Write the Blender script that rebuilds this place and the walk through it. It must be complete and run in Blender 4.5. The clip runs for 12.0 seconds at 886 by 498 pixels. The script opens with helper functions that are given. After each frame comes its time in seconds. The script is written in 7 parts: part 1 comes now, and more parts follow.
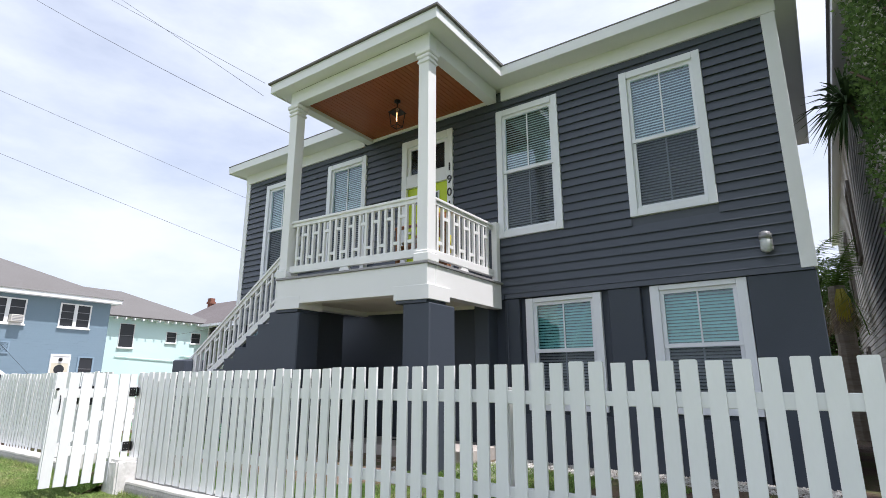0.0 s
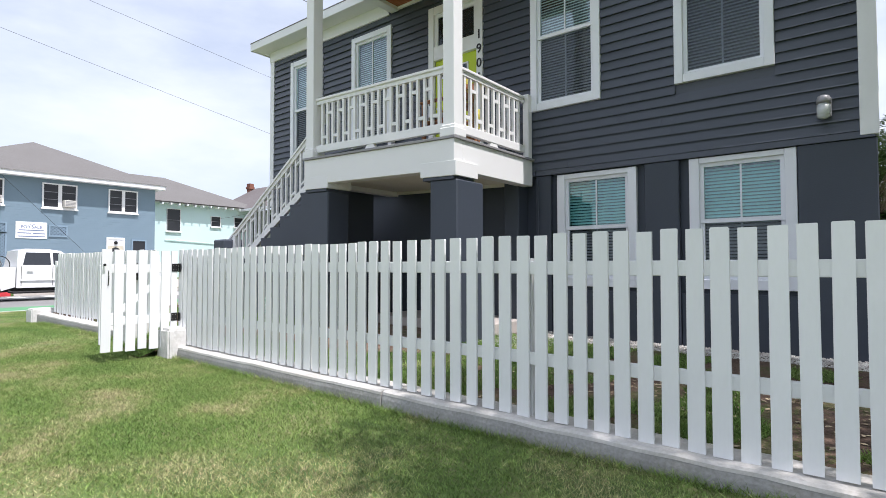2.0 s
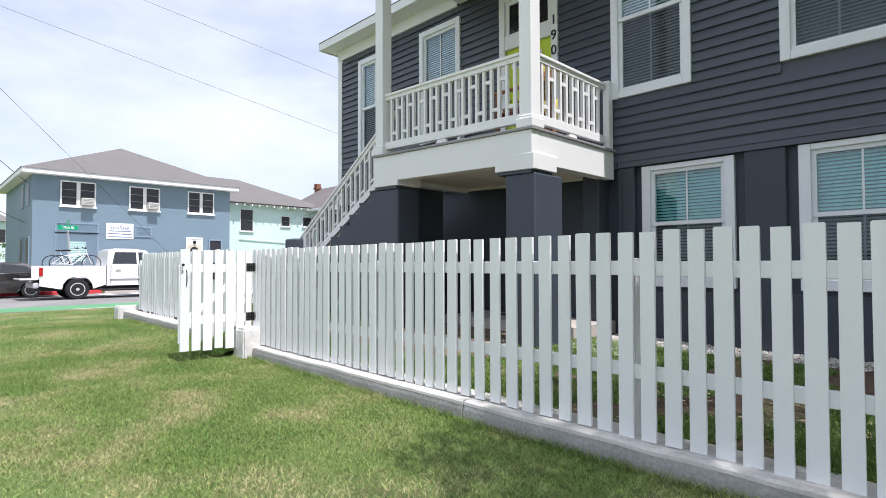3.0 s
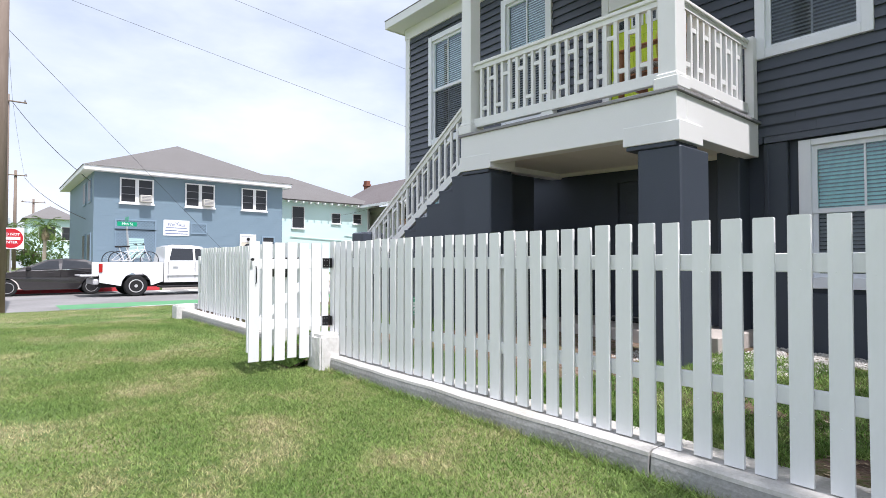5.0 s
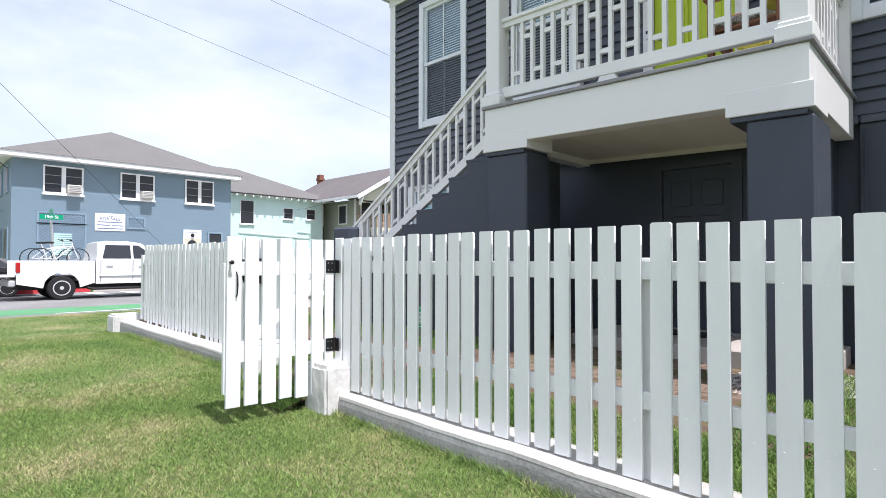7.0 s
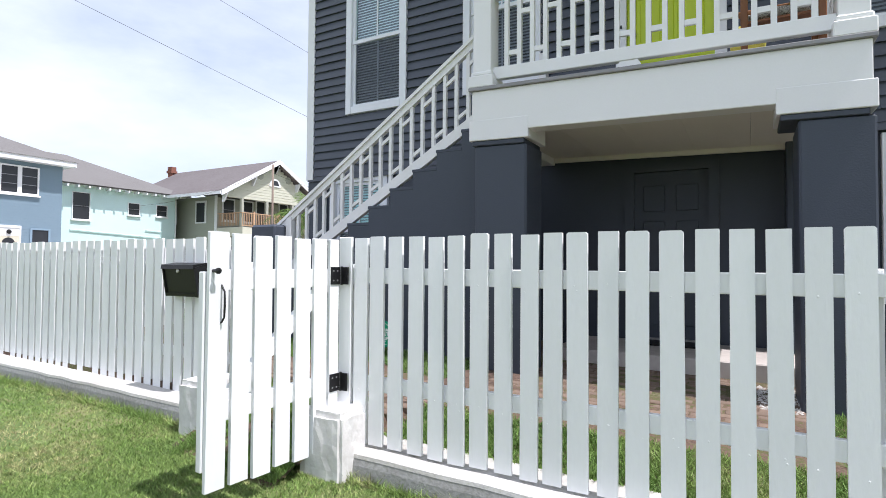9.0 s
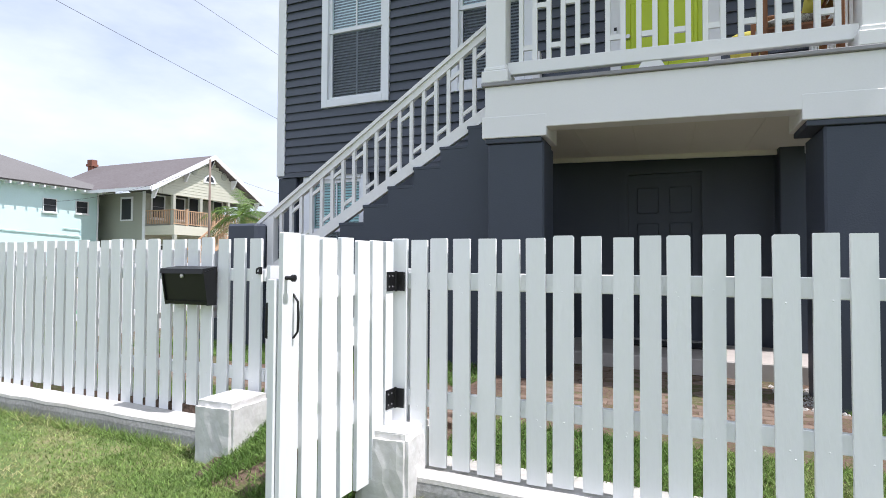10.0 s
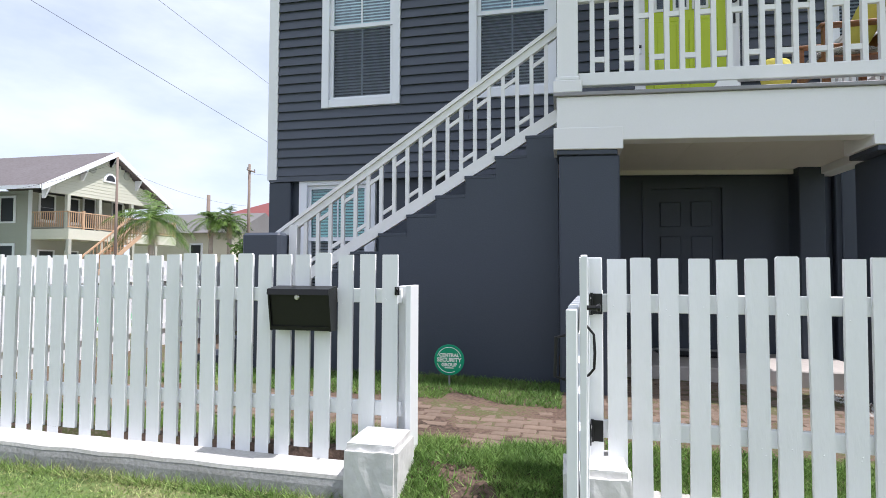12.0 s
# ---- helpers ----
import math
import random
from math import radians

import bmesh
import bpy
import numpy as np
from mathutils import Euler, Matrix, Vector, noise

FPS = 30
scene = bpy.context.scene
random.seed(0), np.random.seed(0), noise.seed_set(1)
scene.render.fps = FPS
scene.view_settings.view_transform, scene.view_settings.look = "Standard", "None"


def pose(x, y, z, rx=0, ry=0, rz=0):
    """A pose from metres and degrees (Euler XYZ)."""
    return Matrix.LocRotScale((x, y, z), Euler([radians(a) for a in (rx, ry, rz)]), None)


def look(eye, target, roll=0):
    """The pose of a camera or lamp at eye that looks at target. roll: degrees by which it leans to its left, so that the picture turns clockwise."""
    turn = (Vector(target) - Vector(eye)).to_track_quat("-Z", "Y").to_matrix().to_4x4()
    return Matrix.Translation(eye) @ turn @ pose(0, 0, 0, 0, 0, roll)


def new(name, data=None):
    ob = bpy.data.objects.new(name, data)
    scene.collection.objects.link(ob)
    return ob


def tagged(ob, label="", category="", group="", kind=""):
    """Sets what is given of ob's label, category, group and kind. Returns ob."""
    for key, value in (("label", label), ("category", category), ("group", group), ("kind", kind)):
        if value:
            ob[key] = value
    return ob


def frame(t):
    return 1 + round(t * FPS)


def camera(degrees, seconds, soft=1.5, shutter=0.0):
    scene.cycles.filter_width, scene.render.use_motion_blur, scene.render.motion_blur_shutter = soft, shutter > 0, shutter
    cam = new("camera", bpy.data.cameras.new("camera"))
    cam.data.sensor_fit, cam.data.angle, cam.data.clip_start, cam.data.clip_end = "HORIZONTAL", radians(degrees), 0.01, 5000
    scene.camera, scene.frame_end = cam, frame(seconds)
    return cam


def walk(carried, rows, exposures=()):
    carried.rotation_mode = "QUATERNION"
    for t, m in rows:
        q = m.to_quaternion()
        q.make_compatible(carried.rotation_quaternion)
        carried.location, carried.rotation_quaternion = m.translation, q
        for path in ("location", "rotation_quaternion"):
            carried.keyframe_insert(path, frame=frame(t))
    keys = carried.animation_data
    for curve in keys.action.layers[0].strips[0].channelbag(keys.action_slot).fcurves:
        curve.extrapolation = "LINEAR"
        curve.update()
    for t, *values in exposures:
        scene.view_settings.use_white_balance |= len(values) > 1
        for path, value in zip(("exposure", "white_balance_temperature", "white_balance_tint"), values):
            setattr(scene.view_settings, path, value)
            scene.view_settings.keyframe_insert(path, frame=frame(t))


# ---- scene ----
cam = camera(78.8, 12.0, soft=0.65)
ROWS = [  # seconds, eye, point looked at, roll
    (0.0, (-0.127, -0.283, 1.261), (-1.239, 1.307, 1.748), 0.0),
    (0.5, (-0.116, -0.283, 1.237), (-1.245, 1.331, 1.587), 0.0),
    (1.0, (-0.115, -0.215, 1.206), (-1.268, 1.405, 1.422), 0.0),
    (1.5, (-0.100, -0.165, 1.184), (-1.297, 1.435, 1.262), 0.0),
    (2.0, (-0.121, -0.099, 1.183), (-1.373, 1.459, 1.246), -0.1),
    (2.5, (-0.237, -0.038, 1.190), (-1.603, 1.421, 1.247), -0.2),
    (3.0, (-0.497, 0.055, 1.205), (-1.919, 1.461, 1.260), -0.2),
    (5.0, (-1.934, 0.355, 1.175), (-3.463, 1.644, 1.224), 0.0),
    (5.5, (-2.379, 0.450, 1.184), (-3.910, 1.736, 1.230), 0.0),
    (6.0, (-2.830, 0.575, 1.212), (-4.353, 1.871, 1.257), 0.1),
    (6.5, (-3.272, 0.680, 1.226), (-4.774, 2.000, 1.269), 0.1),
    (6.7, (-3.441, 0.709, 1.226), (-4.906, 2.070, 1.267), 0.1),
    (8.5, (-4.947, 0.755, 1.250), (-6.014, 2.446, 1.300), 0.2),
    (9.0, (-5.376, 0.732, 1.249), (-6.358, 2.474, 1.303), 0.4),
    (9.5, (-5.783, 0.686, 1.261), (-6.694, 2.465, 1.315), 0.3),
    (10.0, (-6.186, 0.622, 1.271), (-6.949, 2.470, 1.325), 0.3),
    (10.5, (-6.581, 0.596, 1.272), (-7.219, 2.490, 1.327), 0.3),
    (11.0, (-6.953, 0.565, 1.301), (-7.497, 2.489, 1.358), 0.3),
    (11.5, (-7.386, 0.484, 1.337), (-7.862, 2.425, 1.403), 0.2),
    (12.0, (-7.799, 0.416, 1.345), (-8.225, 2.368, 1.423), 0.2),
]
walk(cam, [(t, look(eye, target, roll)) for t, eye, target, roll in ROWS], [(0.0, 0.33, 6220, 16.6), (1.5, 0.33, 6220, 16.6), (5.0, 0.38, 6200, 17.0), (12.0, 0.42, 6080, 17.2)])

# ---- light ----
SUN_EL, SUN_AZ = 64.0, 93.0   # elevation, and azimuth from +y towards +x
world = bpy.data.worlds.new("sky")
scene.world = world
world.use_nodes = True
wn, wl = world.node_tree.nodes, world.node_tree.links
wn.clear()
sky = wn.new("ShaderNodeTexSky")
sky.sky_type, sky.sun_disc = "NISHITA", False
sky.sun_elevation, sky.sun_rotation = radians(SUN_EL), radians(SUN_AZ)
sky.air_density, sky.dust_density, sky.ozone_density = 1.0, 1.6, 1.0
wtc = wn.new("ShaderNodeTexCoord")
wmap = wn.new("ShaderNodeMapping")
wmap.inputs["Scale"].default_value = (1.0, 1.0, 2.6)
wnoise = wn.new("ShaderNodeTexNoise")
wnoise.inputs["Scale"].default_value, wnoise.inputs["Detail"].default_value, wnoise.inputs["Roughness"].default_value = 2.1, 8.0, 0.55
wramp = wn.new("ShaderNodeValToRGB")
wramp.color_ramp.elements[0].position, wramp.color_ramp.elements[1].position = 0.34, 0.62
wramp.color_ramp.elements[0].color = (0.52, 0.52, 0.52, 1)
wmix = wn.new("ShaderNodeMixRGB")
wmix.inputs[2].default_value = (6.0, 6.5, 7.05, 1)
wbg = wn.new("ShaderNodeBackground")
wbg.inputs["Strength"].default_value = 0.13
wout = wn.new("ShaderNodeOutputWorld")
wl.new(wtc.outputs["Generated"], wmap.inputs["Vector"])
wl.new(wmap.outputs["Vector"], wnoise.inputs["Vector"])
wl.new(wnoise.outputs["Fac"], wramp.inputs["Fac"])
wl.new(wramp.outputs["Color"], wmix.inputs[0])
wl.new(sky.outputs["Color"], wmix.inputs[1])
wl.new(wmix.outputs["Color"], wbg.inputs["Color"])
wl.new(wbg.outputs["Background"], wout.inputs["Surface"])
sun_data = bpy.data.lights.new("sun", "SUN")
sun_data.energy, sun_data.angle, sun_data.color = 4.6, radians(0.6), (1.0, 0.965, 0.92)
sun = new("sun", sun_data)
sun_dir = Vector((math.sin(radians(SUN_AZ)) * math.cos(radians(SUN_EL)), math.cos(radians(SUN_AZ)) * math.cos(radians(SUN_EL)), math.sin(radians(SUN_EL))))
sun.matrix_world = look(sun_dir * 60, (0, 0, 0))

# ---- materials ----
def mat(name, color, rough=0.6, metal=0.0, grain=(40.0, 0.12), stain=(1.2, 0.12), bump=0.15, dark=(0.55, 0.5, 0.45), stretch=(1, 1, 1), spec=0.4, per=0.0, coat=0.0):
    """A painted or raw surface: base colour, fine grain, broad stains and relief."""
    m = bpy.data.materials.new(name)
    m.use_nodes = True
    n, l = m.node_tree.nodes, m.node_tree.links
    b = n["Principled BSDF"]
    b.inputs["Roughness"].default_value, b.inputs["Metallic"].default_value = rough, metal
    b.inputs["Specular IOR Level"].default_value, b.inputs["Coat Weight"].default_value = spec, coat
    tc, mp = n.new("ShaderNodeTexCoord"), n.new("ShaderNodeMapping")
    mp.inputs["Scale"].default_value = stretch
    g, s = n.new("ShaderNodeTexNoise"), n.new("ShaderNodeTexNoise")
    g.inputs["Scale"].default_value, g.inputs["Detail"].default_value = grain[0], 5
    s.inputs["Scale"].default_value, s.inputs["Detail"].default_value = stain[0], 6
    l.new(tc.outputs["Object"], mp.inputs["Vector"])
    l.new(mp.outputs["Vector"], g.inputs["Vector"])
    l.new(mp.outputs["Vector"], s.inputs["Vector"])
    rg, rs = n.new("ShaderNodeMapRange"), n.new("ShaderNodeMapRange")
    for r, src, amount in ((rg, g, grain[1]), (rs, s, stain[1])):
        r.inputs["From Min"].default_value, r.inputs["From Max"].default_value = 0.35, 0.75
        r.inputs["To Min"].default_value, r.inputs["To Max"].default_value = 0.0, amount
        l.new(src.outputs["Fac"], r.inputs["Value"])
    add = n.new("ShaderNodeMath")
    l.new(rg.outputs[0], add.inputs[0])
    l.new(rs.outputs[0], add.inputs[1])
    mix = n.new("ShaderNodeMixRGB")
    mix.inputs[1].default_value = (*color, 1)
    mix.inputs[2].default_value = (color[0] * dark[0], color[1] * dark[1], color[2] * dark[2], 1)
    l.new(add.outputs[0], mix.inputs[0])
    out = mix.outputs[0]
    if per:
        oi, hsv, mr = n.new("ShaderNodeObjectInfo"), n.new("ShaderNodeHueSaturation"), n.new("ShaderNodeMapRange")
        mr.inputs["To Min"].default_value, mr.inputs["To Max"].default_value = 1 - per, 1 + per
        l.new(oi.outputs["Random"], mr.inputs["Value"])
        l.new(mr.outputs[0], hsv.inputs["Value"])
        l.new(out, hsv.inputs["Color"])
        out = hsv.outputs[0]
    l.new(out, b.inputs["Base Color"])
    if bump:
        bp = n.new("ShaderNodeBump")
        bp.inputs["Strength"].default_value, bp.inputs["Distance"].default_value = bump, 0.004
        l.new(g.outputs["Fac"], bp.inputs["Height"])
        l.new(bp.outputs[0], b.inputs["Normal"])
    return m


def ramp_mat(name, stops, scale, detail=6, rough=0.9, bump=0.5, dist=0.01, stretch=(1, 1, 1), island=0.0, fine=0.0, trans=0.0):
    """A mottled natural surface, from a noise through several colours."""
    m = bpy.data.materials.new(name)
    m.use_nodes = True
    n, l = m.node_tree.nodes, m.node_tree.links
    b = n["Principled BSDF"]
    b.inputs["Roughness"].default_value, b.inputs["Specular IOR Level"].default_value = rough, 0.25
    tc, mp = n.new("ShaderNodeTexCoord"), n.new("ShaderNodeMapping")
    mp.inputs["Scale"].default_value = stretch
    g, f = n.new("ShaderNodeTexNoise"), n.new("ShaderNodeTexNoise")
    g.inputs["Scale"].default_value, g.inputs["Detail"].default_value = scale, detail
    f.inputs["Scale"].default_value, f.inputs["Detail"].default_value = scale * 25, 4
    l.new(tc.outputs["Object"], mp.inputs["Vector"])
    l.new(mp.outputs[0], g.inputs["Vector"])
    l.new(mp.outputs[0], f.inputs["Vector"])
    mixf = n.new("ShaderNodeMath")
    mixf.operation = "MULTIPLY_ADD"
    mixf.inputs[1].default_value = fine
    sub = n.new("ShaderNodeMath")
    sub.operation = "SUBTRACT"
    sub.inputs[1].default_value = 0.5
    l.new(f.outputs["Fac"], sub.inputs[0])
    l.new(sub.outputs[0], mixf.inputs[0])
    l.new(g.outputs["Fac"], mixf.inputs[2])
    r = n.new("ShaderNodeValToRGB")
    while len(r.color_ramp.elements) < len(stops):
        r.color_ramp.elements.new(0.5)
    for e, (p, c) in zip(r.color_ramp.elements, stops):
        e.position, e.color = p, (*c, 1)
    l.new(mixf.outputs[0], r.inputs[0])
    out = r.outputs[0]
    if island:
        ge, hsv, mr = n.new("ShaderNodeNewGeometry"), n.new("ShaderNodeHueSaturation"), n.new("ShaderNodeMapRange")
        mr.inputs["To Min"].default_value, mr.inputs["To Max"].default_value = 1 - island, 1 + island
        l.new(ge.outputs["Random Per Island"], mr.inputs["Value"])
        l.new(mr.outputs[0], hsv.inputs["Value"])
        l.new(out, hsv.inputs["Color"])
        out = hsv.outputs[0]
    l.new(out, b.inputs["Base Color"])
    bp = n.new("ShaderNodeBump")
    bp.inputs["Strength"].default_value, bp.inputs["Distance"].default_value = bump, dist
    l.new(f.outputs["Fac"], bp.inputs["Height"])
    l.new(bp.outputs[0], b.inputs["Normal"])
    if trans:
        tr, ms = n.new("ShaderNodeBsdfTranslucent"), n.new("ShaderNodeMixShader")
        ms.inputs[0].default_value = trans
        l.new(out, tr.inputs["Color"])
        l.new(b.outputs[0], ms.inputs[1])
        l.new(tr.outputs[0], ms.inputs[2])
        l.new(ms.outputs[0], n["Material Output"].inputs["Surface"])
    return m


def glass_mat(name, tint=(0.9, 0.95, 0.95), mirror=0.18, screen=0.0):
    """Window glass: clear, with a mirror's share of the sky; screen adds an insect mesh's grey."""
    m = bpy.data.materials.new(name)
    m.use_nodes = True
    n, l = m.node_tree.nodes, m.node_tree.links
    n.remove(n["Principled BSDF"])
    t, g, mix, lw = n.new("ShaderNodeBsdfTransparent"), n.new("ShaderNodeBsdfGlossy"), n.new("ShaderNodeMixShader"), n.new("ShaderNodeLayerWeight")
    t.inputs["Color"].default_value, g.inputs["Roughness"].default_value = (*tint, 1), 0.02
    g.inputs["Color"].default_value = (0.85, 0.97, 1.0, 1)
    lw.inputs["Blend"].default_value = 0.12
    mr = n.new("ShaderNodeMapRange")
    mr.inputs["To Min"].default_value, mr.inputs["To Max"].default_value = mirror, 0.8
    l.new(lw.outputs["Fresnel"], mr.inputs["Value"])
    l.new(mr.outputs[0], mix.inputs[0])
    l.new(t.outputs[0], mix.inputs[1])
    l.new(g.outputs[0], mix.inputs[2])
    out = mix.outputs[0]
    if screen:
        d, m2 = n.new("ShaderNodeBsdfDiffuse"), n.new("ShaderNodeMixShader")
        d.inputs["Color"].default_value = (0.05, 0.055, 0.06, 1)
        m2.inputs[0].default_value = screen
        l.new(out, m2.inputs[1])
        l.new(d.outputs[0], m2.inputs[2])
        out = m2.outputs[0]
    l.new(out, n["Material Output"].inputs["Surface"])
    return m


M_WHITE = mat("white_paint", (0.80, 0.80, 0.79), 0.45, grain=(60, 0.06), stain=(1.5, 0.10), bump=0.12, dark=(0.75, 0.73, 0.68))
M_FENCE = mat("fence_paint", (0.80, 0.81, 0.81), 0.5, grain=(55, 0.08), stain=(3.0, 0.12), bump=0.25, dark=(0.72, 0.71, 0.66), stretch=(1, 1, 0.25), per=0.035)
M_TRIM = mat("trim_paint", (0.778, 0.79, 0.793), 0.45, grain=(50, 0.05), stain=(1.0, 0.10), bump=0.1, dark=(0.78, 0.76, 0.72))
M_SIDING = mat("charcoal_siding_paint", (0.076, 0.088, 0.110), 0.42, grain=(45, 0.15), stain=(0.9, 0.22), bump=0.2, dark=(0.7, 0.7, 0.72), stretch=(0.15, 1, 1), per=0.05)
M_STUCCO = mat("charcoal_masonry_paint", (0.053, 0.064, 0.084), 0.55, grain=(70, 0.18), stain=(0.8, 0.3), bump=0.35, dark=(0.7, 0.7, 0.72))
M_DECK = mat("grey_deck_paint", (0.30, 0.30, 0.31), 0.6, grain=(30, 0.3), stain=(2, 0.3), bump=0.3, stretch=(0.3, 1, 1))
M_SOFFIT = mat("cream_beadboard_paint", (0.74, 0.71, 0.63), 0.55, grain=(40, 0.05), stain=(1, 0.12), bump=0.1)
M_STAIN = mat("orange_stained_wood", (0.36, 0.105, 0.035), 0.4, grain=(25, 0.35), stain=(2, 0.25), bump=0.2, stretch=(1, 0.12, 1), dark=(0.6, 0.5, 0.45))
M_LIME = mat("lime_door_paint", (0.50, 0.62, 0.02), 0.35, grain=(50, 0.05), stain=(1.5, 0.08), bump=0.08, dark=(0.8, 0.8, 0.7))
M_BLACK = mat("black_iron", (0.012, 0.012, 0.013), 0.4, 0.3, grain=(80, 0.2), bump=0.2, spec=0.5)
M_BLIND = mat("white_blind_slat", (0.72, 0.74, 0.75), 0.5, grain=(30, 0.03), stain=(1, 0.05), bump=0.0)
# near-black colour standing in for the shade of unlit rooms
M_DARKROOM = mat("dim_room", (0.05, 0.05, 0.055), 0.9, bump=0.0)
M_VINYL = mat("white_vinyl", (0.788, 0.81, 0.845), 0.35, grain=(40, 0.03), stain=(1, 0.05), bump=0.03)
M_TEALGLASS = glass_mat("green_tinted_glass", (0.50, 0.86, 0.84), 0.12)
M_GLASS = glass_mat("window_glass", (0.78, 0.95, 0.95), 0.15)
M_SCREEN = glass_mat("screened_glass", (0.7, 0.74, 0.78), 0.05, 0.4)
M_CONC = mat("whitewashed_concrete", (0.37, 0.37, 0.36), 0.9, grain=(42, 0.6), stain=(2.2, 0.55), bump=1.0, dark=(0.6, 0.58, 0.54))
M_CONCTOP = mat("white_kerb_paint", (0.58, 0.57, 0.545), 0.8, grain=(45, 0.45), stain=(1.6, 0.6), bump=0.8, dark=(0.66, 0.63, 0.58))
M_ROOF = mat("grey_shingle", (0.17, 0.165, 0.16), 0.95, grain=(14, 0.4), stain=(0.5, 0.2), bump=0.8, per=0.1)
M_ROOF2 = mat("weathered_shingle", (0.16, 0.145, 0.145), 0.95, grain=(6, 0.5), stain=(0.4, 0.3), bump=0.8, per=0.1)
M_GRASSGROUND = ramp_mat("lawn_soil", [(0.30, (0.075, 0.125, 0.035)), (0.50, (0.12, 0.17, 0.05)), (0.60, (0.20, 0.20, 0.09)), (0.72, (0.28, 0.25, 0.14))], 0.9, fine=0.45, bump=0.8, dist=0.02)
M_BLADE = ramp_mat("grass_blade", [(0.30, (0.14, 0.24, 0.06)), (0.50, (0.22, 0.31, 0.09)), (0.60, (0.36, 0.37, 0.17)), (0.72, (0.52, 0.45, 0.27))], 0.9, island=0.6, fine=0.45, bump=0.0, rough=0.6, trans=0.35)
M_WEED = ramp_mat("yard_weed_blade", [(0.30, (0.10, 0.19, 0.045)), (0.50, (0.17, 0.28, 0.07)), (0.62, (0.26, 0.36, 0.11)), (0.75, (0.40, 0.42, 0.20))], 1.6, island=0.5, fine=0.4, bump=0.0, rough=0.6, trans=0.35)
M_SOIL = ramp_mat("yard_soil", [(0.30, (0.05, 0.035, 0.025)), (0.5, (0.15, 0.10, 0.075)), (0.62, (0.09, 0.10, 0.035)), (0.8, (0.22, 0.17, 0.13))], 1.3, fine=0.6, bump=0.9, dist=0.02)
M_ROAD = ramp_mat("worn_asphalt", [(0.3, (0.17, 0.165, 0.16)), (0.55, (0.24, 0.235, 0.23)), (0.8, (0.30, 0.29, 0.28))], 0.4, fine=0.3, bump=0.4)
M_WALK = ramp_mat("sidewalk_concrete", [(0.3, (0.36, 0.33, 0.30)), (0.55, (0.48, 0.44, 0.40)), (0.8, (0.55, 0.52, 0.48))], 0.5, fine=0.3, bump=0.3)
M_RED = mat("red_kerb_paint", (0.55, 0.04, 0.05), 0.7, grain=(20, 0.3), stain=(1.5, 0.4))
M_GREENPAINT = mat("green_lane_paint", (0.10, 0.30, 0.14), 0.8, grain=(20, 0.3), stain=(1.5, 0.3))
M_ROADWHITE = mat("white_lane_paint", (0.66, 0.66, 0.63), 0.8, grain=(20, 0.3), stain=(1.5, 0.4))

